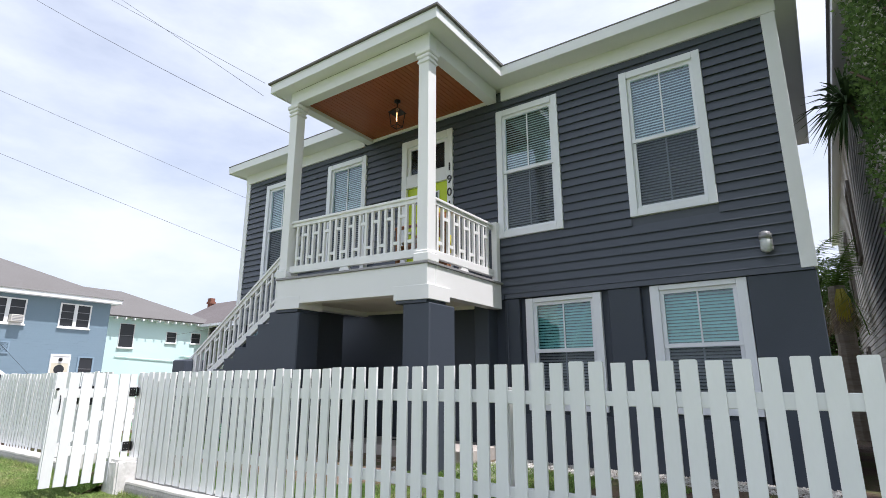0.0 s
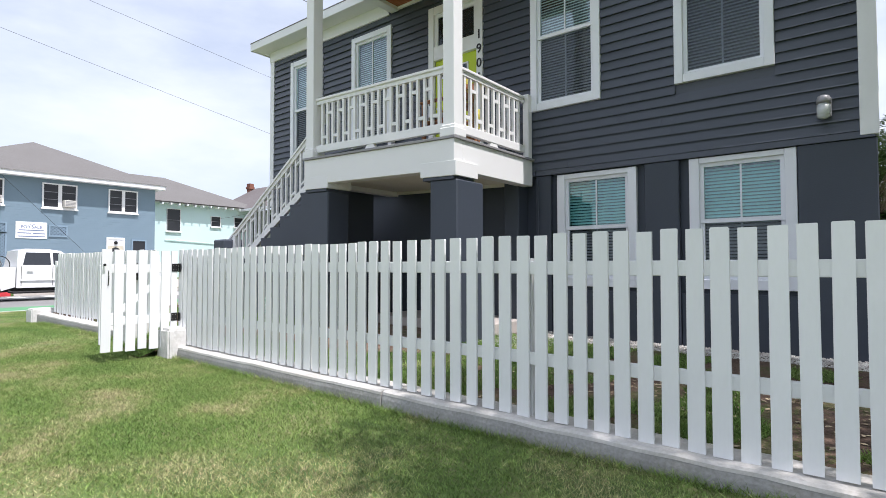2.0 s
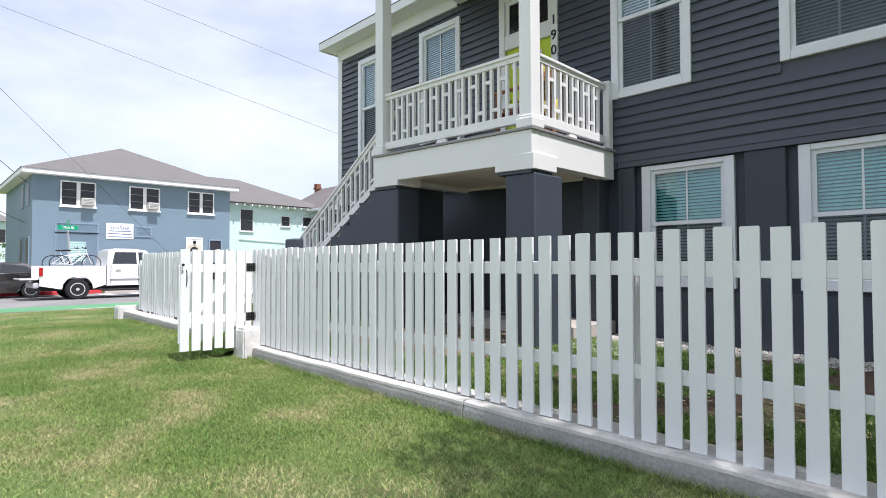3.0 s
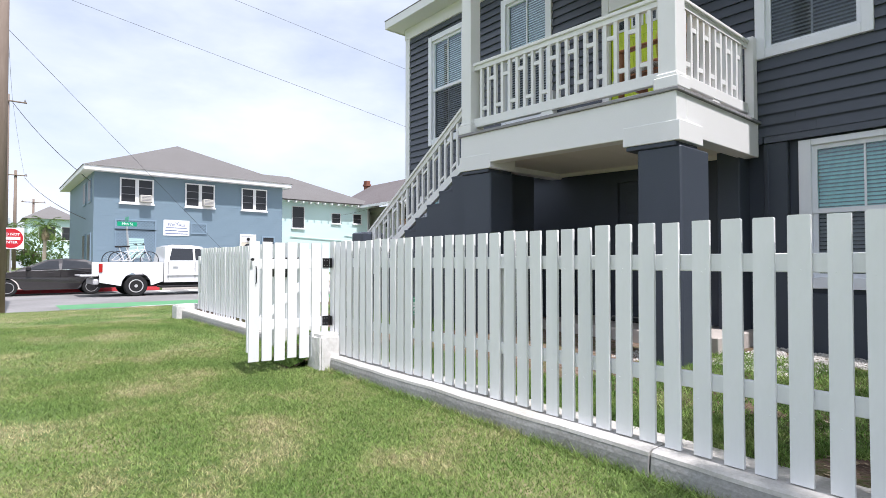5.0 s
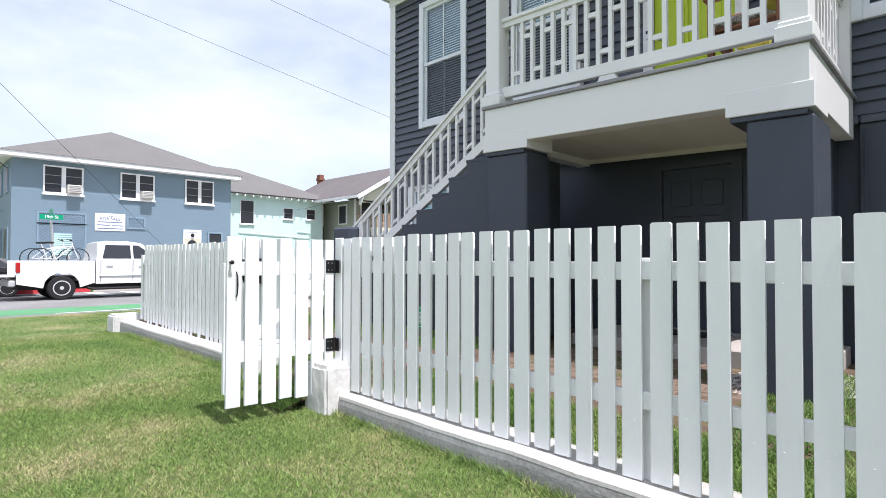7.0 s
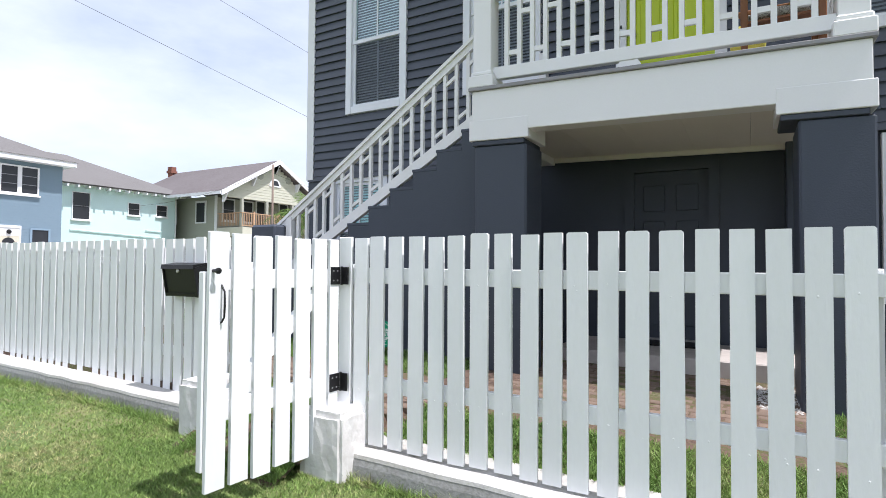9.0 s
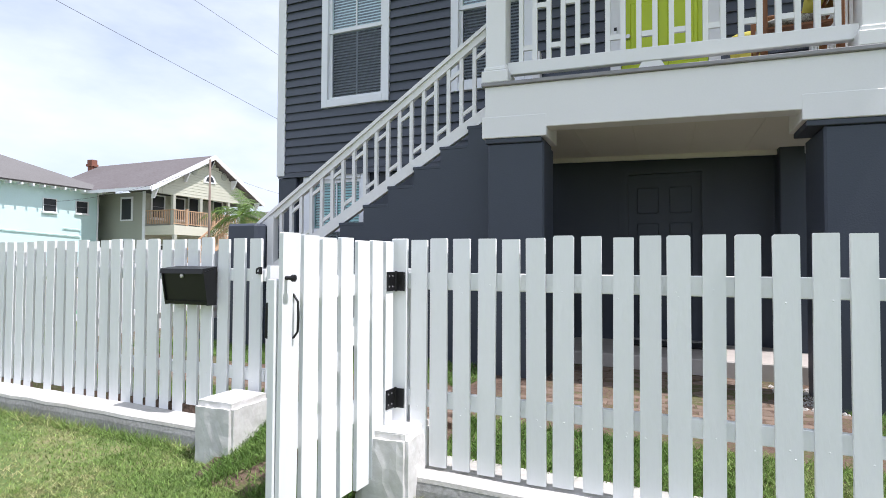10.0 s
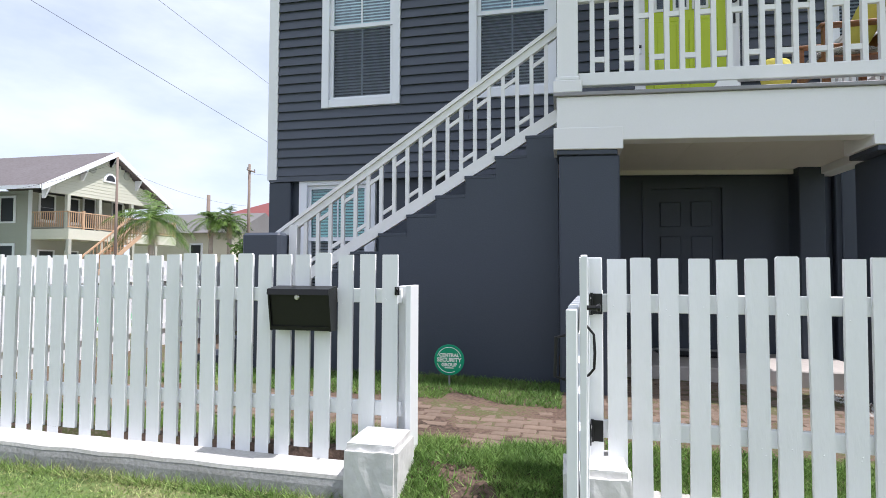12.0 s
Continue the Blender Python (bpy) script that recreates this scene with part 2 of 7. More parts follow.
# ---- building tools ----
class Mesh:
    """Gathers boxes, prisms, tubes and sheets into one mesh."""
    def __init__(self):
        self.v, self.f = [], []

    def add(self, verts, faces):
        k = len(self.v)
        self.v += [tuple(p) for p in verts]
        self.f += [tuple(k + i for i in f) for f in faces]
        return self

    def box(self, x0, x1, y0, y1, z0, z1, m=None, bev=0.0):
        if bev:
            return self.bevbox(x0, x1, y0, y1, z0, z1, bev, m)
        p = [Vector(q) for q in ((x0, y0, z0), (x1, y0, z0), (x1, y1, z0), (x0, y1, z0), (x0, y0, z1), (x1, y0, z1), (x1, y1, z1), (x0, y1, z1))]
        if m is not None:
            p = [m @ q for q in p]
        return self.add(p, [(0, 3, 2, 1), (4, 5, 6, 7), (0, 1, 5, 4), (1, 2, 6, 5), (2, 3, 7, 6), (3, 0, 4, 7)])

    def bevbox(self, x0, x1, y0, y1, z0, z1, b, m=None):
        bm = bmesh.new()
        bmesh.ops.create_cube(bm, size=1)
        for q in bm.verts:
            q.co = Vector((x0 + (q.co.x + 0.5) * (x1 - x0), y0 + (q.co.y + 0.5) * (y1 - y0), z0 + (q.co.z + 0.5) * (z1 - z0)))
        bmesh.ops.bevel(bm, geom=list(bm.edges), offset=b, segments=1, affect="EDGES")
        bm.verts.index_update()
        vs = [(m @ q.co) if m is not None else q.co.copy() for q in bm.verts]
        fs = [tuple(q.index for q in f.verts) for f in bm.faces]
        bm.free()
        return self.add(vs, fs)

    def prism(self, poly, axis, a, b, m=None):
        """A polygon of 2D points drawn out from a to b along an axis."""
        def at(p, t):
            q = {"x": (t, p[0], p[1]), "y": (p[0], t, p[1]), "z": (p[0], p[1], t)}[axis]
            return (m @ Vector(q)) if m is not None else Vector(q)
        k = len(poly)
        vs = [at(p, a) for p in poly] + [at(p, b) for p in poly]
        fs = [tuple(range(k)), tuple(range(2 * k - 1, k - 1, -1))] + [(i, i + k, (i + 1) % k + k, (i + 1) % k) for i in range(k)]
        return self.add(vs, fs)

    def tube(self, path, radii, sides=8, cap=True):
        """A round tube along points, with a radius at each."""
        path = [Vector(p) for p in path]
        radii = radii if isinstance(radii, (list, tuple)) else [radii] * len(path)
        vs, fs = [], []
        for i, p in enumerate(path):
            d = (path[min(i + 1, len(path) - 1)] - path[max(i - 1, 0)]).normalized()
            u = d.orthogonal().normalized() if i == 0 else (u - d * u.dot(d)).normalized()
            w = d.cross(u)
            for s in range(sides):
                a = 2 * math.pi * s / sides
                vs.append(p + (u * math.cos(a) + w * math.sin(a)) * radii[i])
        for i in range(len(path) - 1):
            for s in range(sides):
                t = (s + 1) % sides
                fs.append((i * sides + s, i * sides + t, (i + 1) * sides + t, (i + 1) * sides + s))
        if cap:
            fs += [tuple(range(sides - 1, -1, -1)), tuple((len(path) - 1) * sides + s for s in range(sides))]
        return self.add(vs, fs)

    def lathe(self, profile, centre, axis="z", sides=16):
        """A turned shape: profile of (radius, height)."""
        vs, fs = [], []
        for r, h in profile:
            for s in range(sides):
                a = 2 * math.pi * s / sides
                c, d = r * math.cos(a), r * math.sin(a)
                vs.append(Vector(centre) + Vector({"z": (c, d, h), "y": (c, h, d), "x": (h, c, d)}[axis]))
        for i in range(len(profile) - 1):
            for s in range(sides):
                t = (s + 1) % sides
                fs.append((i * sides + s, i * sides + t, (i + 1) * sides + t, (i + 1) * sides + s))
        fs += [tuple(range(sides)), tuple((len(profile) - 1) * sides + s for s in range(sides))]
        return self.add(vs, fs)

    def data(self, name, material, offset=(0, 0, 0), smooth=False):
        me = bpy.data.meshes.new(name)
        o = Vector(offset)
        me.from_pydata([Vector(p) - o for p in self.v], [], self.f)
        bm = bmesh.new()
        bm.from_mesh(me)
        bmesh.ops.recalc_face_normals(bm, faces=bm.faces)
        bm.to_mesh(me)
        bm.free()
        me.materials.append(material)
        if smooth:
            me.shade_smooth()
        return me


def thing(name, at, label="", category="", group="", kind=""):
    """An Empty at a thing's base."""
    ob = new(name)
    ob.empty_display_size = 0.1
    ob.location = at
    return tagged(ob, label, category, group, kind)


def origin(ob):
    return (origin(ob.parent) if ob.parent else Vector()) + ob.location


def part(name, mesh, material, parent=None, label="", smooth=False, world=True):
    """One mesh object under a thing or a part; its points are given in the world."""
    o = origin(parent) if parent and world else Vector()
    ob = new(name, mesh.data(name, material, o, smooth))
    ob.parent = parent
    return tagged(ob, label) if label else ob


def solo(name, mesh, material, label="", category="", kind="", group="", smooth=False):
    """A thing of one mesh, with its origin at its base."""
    lo = [min(p[i] for p in mesh.v) for i in range(3)]
    hi = [max(p[i] for p in mesh.v) for i in range(3)]
    o = Vector(((lo[0] + hi[0]) / 2, (lo[1] + hi[1]) / 2, lo[2]))
    ob = new(name, mesh.data(name, material, o, smooth))
    ob.location = o
    return tagged(ob, label, category, group, kind)


def piece(name, me, parent, at, rot=(0, 0, 0), scale=(1, 1, 1)):
    """A repeat that shares its mesh with others; placed in the world."""
    ob = new(name, me)
    ob.parent = parent
    ob.location = Vector(at) - (origin(parent) if parent else Vector())
    ob.rotation_euler, ob.scale = rot, scale
    return ob

# ---- ground and street ----
def ground_z(x):
    """Height of the lawn, road and far pavement along x."""
    p = [(-900, -6), (-70, 0.42), (-36, 0.34), (-29.3, 0.06), (-29.3, -0.10), (-24, -0.10), (-19.3, -0.14), (-18.6, -0.05), (-14, 0.02), (-12, 0.04), (-9.4, 0.02), (-7.2, -0.06), (-3, -0.10), (900, -0.10)]
    for (xa, za), (xb, zb) in zip(p, p[1:]):
        if xa <= x <= xb and xb > xa:
            return za + (zb - za) * (x - xa) / (xb - xa)
    return 0.0


def strip(xs, y0, y1, lift=0.0, zf=ground_z):
    m = Mesh()
    for xa, xb in zip(xs, xs[1:]):
        m.add([(xa, y0, zf(xa) + lift), (xb, y0, zf(xb) + lift), (xb, y1, zf(xb) + lift), (xa, y1, zf(xa) + lift)], [(0, 1, 2, 3)])
    return m


GROUND_X = [-900, -70, -36, -29.301, -29.299, -24, -19.3, -18.6, -14, -12, -9.4, -7.2, -3, 900]
solo("ground", strip(GROUND_X, -900, 900), M_GRASSGROUND, "mown green lawn with dry yellow patches", "ground", "structure")
solo("road", strip([-29.25, -24, -19.3], -300, 300, 0.006), M_ROAD, "pale worn asphalt street", "road", "structure")
solo("road", Mesh().add([(-400, -14, ground_z(-31) - 0.1), (-29.2, -14, -0.08), (-29.2, -4.5, -0.08), (-400, -4.5, ground_z(-31) - 0.1)], [(0, 1, 2, 3)]), M_ROAD, "pale asphalt side street", "road", "structure")
solo("pavement", strip([-36.2, -29.55], -3.5, 60, 0.012), M_WALK, "beige concrete pavement along the street", "pavement", "structure")
kb = Mesh()
for i in range(9):
    kb.prism([(-29.55, -0.14), (-29.27, -0.14), (-29.30, 0.06), (-29.34, 0.075), (-29.55, 0.075)], "y", -3.5 + 1.1 * i, -3.5 + 1.1 * i + 1.09)
solo("kerb", kb, M_RED, "kerb painted red", "kerb", "structure")
solo("kerb", Mesh().prism([(-29.55, -0.14), (-29.27, -0.14), (-29.30, 0.05), (-29.34, 0.065), (-29.55, 0.065)], "y", 6.5, 60), M_WALK, "plain concrete kerb", "kerb", "structure")
solo("bike_lane", strip([-21.6, -20.0], 1.9, 60, 0.012), M_GREENPAINT, "green painted bike lane on the asphalt", "road marking", "structure")
solo("lane_line", strip([-20.0, -19.85], 3.6, 60, 0.016), M_ROADWHITE, "white painted lane line", "road marking", "structure")
for yy in (6.0, 7.2):
    solo("crossing_bar", Mesh().add([(-28.6, yy, -0.085), (-25.2, yy, -0.085), (-25.2, yy + 0.55, -0.085), (-28.6, yy + 0.55, -0.085)], [(0, 1, 2, 3)]), M_ROADWHITE, "worn white crossing bar", "road marking", "structure")
YARD = 0.24


def yard_z(x, y=9.0):
    """Height of the yard, which falls away along the house and down to the kerb."""
    z = 0.055
    p = [(-14, 0.24), (-9.0, 0.225), (-7.0, 0.17), (-5.0, 0.13), (-3.0, 0.07), (1, 0.055)]
    for (xa, za), (xb, zb) in zip(p, p[1:]):
        if xa <= x <= xb:
            z = za + (zb - za) * (x - xa) / (xb - xa)
    fall = max(z - (0.085 - 0.009 * (x + 7.55)), 0.0) if x > -7.6 else 0.0
    return z - fall * min(max((4.4 - y) / 0.75, 0.0), 1.0)


YARD_X = [-13.5, -9.0, -7.62, -7.58, -7.0, -6.0, -5.0, -4.0, -3.0, -1.5, 0.6]
YARD_Y = [3.60, 3.65, 4.0, 4.4, 32.0]
yg = Mesh()
for xa, xb in zip(YARD_X, YARD_X[1:]):
    for ya, yb in zip(YARD_Y, YARD_Y[1:]):
        yg.add([(x, y, yard_z(x, y)) for x, y in ((xa, ya), (xb, ya), (xb, yb), (xa, yb))], [(0, 1, 2, 3)])
    yg.add([(xa, 3.60, -0.3), (xb, 3.60, -0.3), (xb, 3.60, yard_z(xb, 3.60)), (xa, 3.60, yard_z(xa, 3.60))], [(0, 1, 2, 3)])
solo("yard_ground", yg, M_SOIL, "bare brown soil with thin grass behind the fence", "ground", "structure")

# ---- the charcoal house ----
WY = 7.84
house = thing("house", (-6.16, 10.6, YARD), "charcoal clapboard house with white trim, raised on masonry", "house")
UP = [(-11.28, -10.06, 3.75, 6.18), (-9.05, -7.84, 3.75, 6.18), (-6.83, -5.56, 3.05, 6.18), (-4.585, -3.375, 3.75, 6.20), (-2.29, -1.075, 3.735, 6.18)]
LOW = [(-11.65, -10.44, 0.86, 2.68), (-4.14, -2.86, 0.86, 2.65), (-2.13, -0.87, 0.86, 2.66)]
BDOOR = (-6.72, -5.68, 0.30, 2.42)


def holed(x0, x1, y0, y1, z0, z1, holes):
    """A wall slab with openings through it, as a lattice of blocks."""
    xs = sorted({x0, x1, *[h[0] for h in holes], *[h[1] for h in holes]})
    zs = sorted({z0, z1, *[min(max(h[2], z0), z1) for h in holes], *[min(max(h[3], z0), z1) for h in holes]})
    m = Mesh()
    nx, nz = len(xs) - 1, len(zs) - 1

    def solid(i, k):
        if not (0 <= i < nx and 0 <= k < nz):
            return False
        cx, cz = (xs[i] + xs[i + 1]) / 2, (zs[k] + zs[k + 1]) / 2
        return not any(h[0] < cx < h[1] and h[2] < cz < h[3] for h in holes)

    m.v = [(x, y, z) for x in xs for z in zs for y in (y0, y1)]

    def at(i, k, s):
        return (i * (nz + 1) + k) * 2 + s

    for i in range(nx):
        for k in range(nz):
            if solid(i, k):
                m.f += [(at(i, k, 0), at(i + 1, k, 0), at(i + 1, k + 1, 0), at(i, k + 1, 0)), (at(i, k, 1), at(i, k + 1, 1), at(i + 1, k + 1, 1), at(i + 1, k, 1))]
                for di, dk, p, q in ((-1, 0, (i, k), (i, k + 1)), (1, 0, (i + 1, k), (i + 1, k + 1)), (0, -1, (i, k), (i + 1, k)), (0, 1, (i, k + 1), (i + 1, k + 1))):
                    if not solid(i + di, k + dk):
                        m.f.append((at(*p, 0), at(*q, 0), at(*q, 1), at(*p, 1)))
    return m


def shrink(h, d):
    return (h[0] + d, h[1] - d, h[2] + d, h[3] - d)


upper = part("wall", holed(-12.10, -0.12, WY + 0.02, WY + 0.17, 2.70, 6.62, [shrink(h, 0.11) for h in UP]), M_SIDING, house)
part("side_wall", Mesh().box(-12.10, -11.95, WY + 0.17, 13.5, 2.70, 6.62), M_SIDING, house)
part("side_wall", Mesh().box(-0.27, -0.12, WY + 0.17, 13.5, 2.70, 6.62), M_SIDING, house)
part("back_wall", Mesh().box(-12.10, -0.12, 13.5, 13.65, YARD, 6.62), M_SIDING, house)
# masonry ground floor: bays set back, piers flush with the boards
part("base_wall", holed(-12.12, -0.10, WY + 0.10, WY + 0.28, -0.2, 2.70, [shrink(h, 0.10) for h in LOW] + [BDOOR]), M_STUCCO, house)
part("base_side_wall", Mesh().box(-12.12, -11.94, WY + 0.28, 13.5, -0.2, 2.70), M_STUCCO, house)
part("base_side_wall", Mesh().box(-0.28, -0.10, WY + 0.28, 13.5, -0.2, 2.70), M_STUCCO, house)
for xa, xb in ((-12.14, -11.78), (-4.52, -4.25), (-2.74, -2.26), (-0.86, -0.08)):
    part("pier", Mesh().box(xa, xb, WY + 0.005, WY + 0.10, -0.2, 2.668, bev=0.012), M_STUCCO, house)
for xa, xb in ((-4.24, -2.75), (-2.25, -0.88)):
    part("bay_sill", Mesh().box(xa, xb, WY + 0.03, WY + 0.10, -0.2, 0.80, bev=0.012), M_STUCCO, house)
part("water_table", Mesh().prism([(WY - 0.02, 2.67), (WY + 0.02, 2.67), (WY + 0.02, 2.76), (WY - 0.012, 2.75)], "x", -12.13, -4.52), M_SIDING, house)
part("water_table", Mesh().prism([(WY - 0.02, 2.67), (WY + 0.02, 2.67), (WY + 0.02, 2.76), (WY - 0.012, 2.75)], "x", -4.50, -0.10), M_SIDING, house)

# clapboards, each a tapered plank, butted at random joints
plank = Mesh().prism([(0.0, 0.010), (-0.040, 0.0), (-0.039, 0.005), (-0.006, 0.150), (0.0, 0.150)], "x", 0, 1).data("clapboard", M_SIDING)
PITCH = 0.1407
rng = random.Random(4)
for r in range(27):
    z = 2.755 + r * PITCH
    if z > 6.44:
        break
    spans = [(-12.02, -0.23)]
    for h in UP:
        if h[2] - 0.14 < z < h[3]:
            cut = []
            for a, b in spans:
                if a < h[0] < b:
                    cut += [(a, h[0] + 0.004), (h[1] - 0.004, b)]
                else:
                    cut.append((a, b))
            spans = cut
    for a, b in spans:
        joints = [a]
        while b - joints[-1] > 4.2:
            joints.append(joints[-1] + rng.uniform(2.4, 3.6))
        joints.append(b)
        for ja, jb in zip(joints, joints[1:]):
            piece("clapboard", plank, upper, (ja, WY + 0.018 + rng.uniform(-0.0015, 0.0015), z + rng.uniform(-0.002, 0.002)), scale=(jb - ja - 0.0015, 1, 1))

# white trim
part("corner_board", Mesh().box(-0.24, -0.06, WY - 0.025, WY + 0.02, 2.70, 6.42, bev=0.006), M_TRIM, house)
part("corner_board", Mesh().box(-0.10, -0.065, WY + 0.02, WY + 0.16, 2.70, 6.42, bev=0.006), M_TRIM, house)
part("corner_board", Mesh().box(-12.16, -12.00, WY - 0.025, WY + 0.02, 2.70, 6.42, bev=0.006), M_TRIM, house)
part("corner_board", Mesh().box(-12.155, -12.12, WY + 0.02, WY + 0.16, 2.70, 6.42, bev=0.006), M_TRIM, house)
part("frieze_board", Mesh().box(-12.18, -7.92, WY - 0.035, WY + 0.02, 6.40, 6.66, bev=0.006), M_TRIM, house)
part("frieze_board", Mesh().box(-4.47, -0.04, WY - 0.035, WY + 0.02, 6.40, 6.66, bev=0.006), M_TRIM, house)
part("frieze_board", Mesh().box(-0.10, -0.04, WY + 0.02, 13.6, 6.40, 6.66), M_TRIM, house)
RX0, RX1, RY0, RY1 = -12.40, 0.19, 7.44, 13.95
part("soffit", Mesh().box(RX0, RX1, RY0, RY1, 6.66, 6.69), M_TRIM, house)
part("fascia", Mesh().box(RX0, -8.13, RY0 - 0.03, RY0, 6.645, 6.83, bev=0.006), M_TRIM, house)
part("fascia", Mesh().box(-4.25, RX1, RY0 - 0.03, RY0, 6.645, 6.83, bev=0.006), M_TRIM, house)
part("fascia", Mesh().box(RX1, RX1 + 0.03, RY0 - 0.03, RY1, 6.645, 6.83, bev=0.006), M_TRIM, house)
part("fascia", Mesh().box(RX0 - 0.03, RX0, RY0 - 0.03, RY1, 6.645, 6.83, bev=0.006), M_TRIM, house)
hip = Mesh()
e = 0.035
a, b, c, d = (RX0 - e, RY0 - e, 6.83), (RX1 + e, RY0 - e, 6.83), (RX1 + e, RY1 + e, 6.83), (RX0 - e, RY1 + e, 6.83)
p, q = (-9.2, 10.67, 8.0), (-3.2, 10.67, 8.0)
lo = [(v[0], v[1], v[2] + 0.02) for v in (a, b, c, d)]
hip.add([a, b, c, d, *lo, p, q], [(0, 3, 2, 1), (0, 1, 5, 4), (1, 2, 6, 5), (2, 3, 7, 6), (3, 0, 4, 7), (4, 5, 9, 8), (5, 6, 9), (6, 7, 8, 9), (7, 4, 8)])
part("roof", hip, M_ROOF, house)


def blind_slats(win, x0, x1, z0, z1, y, pitch=0.046, droop=14):
    me = Mesh().add([(0, -0.021, -0.007), (1, -0.021, -0.007), (1, 0, 0.002), (0, 0, 0.002), (1, 0.021, 0.004), (0, 0.021, 0.004)], [(0, 1, 2, 3), (3, 2, 4, 5)]).data("slat", M_BLIND)
    n = int((z1 - z0) / pitch)
    for i in range(n):
        piece("slat", me, win, (x0, y, z0 + (i + 0.5) * pitch), (radians(droop + rng.uniform(-2, 2)), 0, 0), (x1 - x0, 1, 1))


def sash_window(h, y=WY, cased=0.115, deep=0.0, meet=0.5, droop=36, head=None, glass=M_GLASS):
    """A double-hung window: casing boards, sill, two sashes with an upright bar, glass and a slatted blind."""
    x0, x1, z0, z1 = h
    head = head or cased
    w = thing("window", ((x0 + x1) / 2, y, z0))
    w.location = w.location - house.location
    w.parent = house
    f = y - 0.042 + deep
    part("casing", Mesh().box(x0, x0 + cased, f, y + 0.03 + deep, z0, z1, bev=0.005), M_VINYL, w)
    part("casing", Mesh().box(x1 - cased, x1, f, y + 0.03 + deep, z0, z1, bev=0.005), M_VINYL, w)
    part("head_casing", Mesh().box(x0 + cased + 0.001, x1 - cased - 0.001, f + 0.002, y + 0.03 + deep, z1 - head, z1 - 0.002, bev=0.005), M_VINYL, w)
    part("sill", Mesh().box(x0 + cased + 0.001, x1 - cased - 0.001, f + 0.002, y + 0.03 + deep, z0 + 0.002, z0 + cased * 1.05, bev=0.005), M_VINYL, w)
    ix0, ix1, iz0, iz1 = x0 + cased, x1 - cased, z0 + cased, z1 - head
    t, zm, xm = 0.052, iz0 + (iz1 - iz0) * meet, (x0 + x1) / 2
    g = y + 0.005 + deep
    part("upper_sash", Mesh().box(ix0, ix0 + t, g, g + 0.05, zm, iz1).box(ix1 - t, ix1, g, g + 0.05, zm, iz1).box(ix0 + t, ix1 - t, g, g + 0.05, iz1 - t, iz1).box(ix0 + 0.001, ix1 - 0.001, g - 0.01, g - 0.0005, zm - 0.026, zm + 0.03).box(ix0 + t, ix1 - t, g - 0.0005, g + 0.05, zm - 0.025, zm + 0.03), M_VINYL, w)
    part("lower_sash", Mesh().box(ix0, ix0 + t, g + 0.012, g + 0.06, iz0, zm - 0.026).box(ix1 - t, ix1, g + 0.012, g + 0.06, iz0, zm - 0.026).box(ix0 + t, ix1 - t, g + 0.012, g + 0.06, iz0, iz0 + t), M_VINYL, w)
    part("muntin", Mesh().box(xm - 0.011, xm + 0.011, g + 0.012, g + 0.03, zm + 0.03, iz1 - t), M_VINYL, w)
    part("muntin", Mesh().box(xm - 0.011, xm + 0.011, g + 0.036, g + 0.05, iz0 + t, zm - 0.026), M_VINYL, w)
    up = part("pane", Mesh().add([(ix0 + t, g + 0.032, zm + 0.03), (ix1 - t, g + 0.032, zm + 0.03), (ix1 - t, g + 0.032, iz1 - t), (ix0 + t, g + 0.032, iz1 - t)], [(0, 1, 2, 3)]), glass, w)
    dn = part("pane", Mesh().add([(ix0 + t, g + 0.034, iz0 + t), (ix1 - t, g + 0.034, iz0 + t), (ix1 - t, g + 0.034, zm - 0.026), (ix0 + t, g + 0.034, zm - 0.026)], [(0, 1, 2, 3)]), M_SCREEN, w, "glass behind a dark insect screen")
    up.visible_shadow = dn.visible_shadow = False
    blind_slats(w, ix0 + 0.02, ix1 - 0.02, iz0 + 0.02, iz1 - 0.02, g + 0.105, droop=droop)
    # added board behind the blind; its colour carries the room's darkness
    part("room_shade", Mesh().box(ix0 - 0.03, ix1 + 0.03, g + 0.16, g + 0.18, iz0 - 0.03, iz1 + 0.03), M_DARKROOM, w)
    return w


for i, h in enumerate(UP):
    if i != 2:
        sash_window(h)
for h in LOW:
    sash_window(h, deep=0.06, meet=0.5, cased=0.13, droop=36, head=0.075, glass=M_TEALGLASS)

# front door: casing, two-light transom, lime six-panel door
dx0, dx1 = UP[2][0], UP[2][1]
door = thing("door_front", (-6.195, WY, 3.06))
door.location = door.location - house.location
door.parent = house
part("casing", Mesh().box(dx0, dx0 + 0.13, WY - 0.04, WY + 0.03, 3.06, 6.18, bev=0.005), M_TRIM, door)
part("casing", Mesh().box(dx1 - 0.13, dx1, WY - 0.04, WY + 0.03, 3.06, 6.18, bev=0.005), M_TRIM, door)
part("head_casing", Mesh().box(dx0 + 0.131, dx1 - 0.131, WY - 0.038, WY + 0.03, 6.03, 6.178, bev=0.005), M_TRIM, door)
part("transom_bar", Mesh().box(dx0 + 0.131, dx1 - 0.131, WY - 0.038, WY + 0.05, 5.13, 5.40, bev=0.005), M_TRIM, door)
part("transom_frame", Mesh().box(dx0 + 0.131, dx0 + 0.21, WY, WY + 0.05, 5.40, 6.03).box(dx1 - 0.21, dx1 - 0.131, WY, WY + 0.05, 5.40, 6.03).box(-6.225, -6.165, WY, WY + 0.05, 5.40, 6.03).box(dx0 + 0.21, dx1 - 0.21, WY, WY + 0.05, 5.96, 6.03), M_TRIM, door)
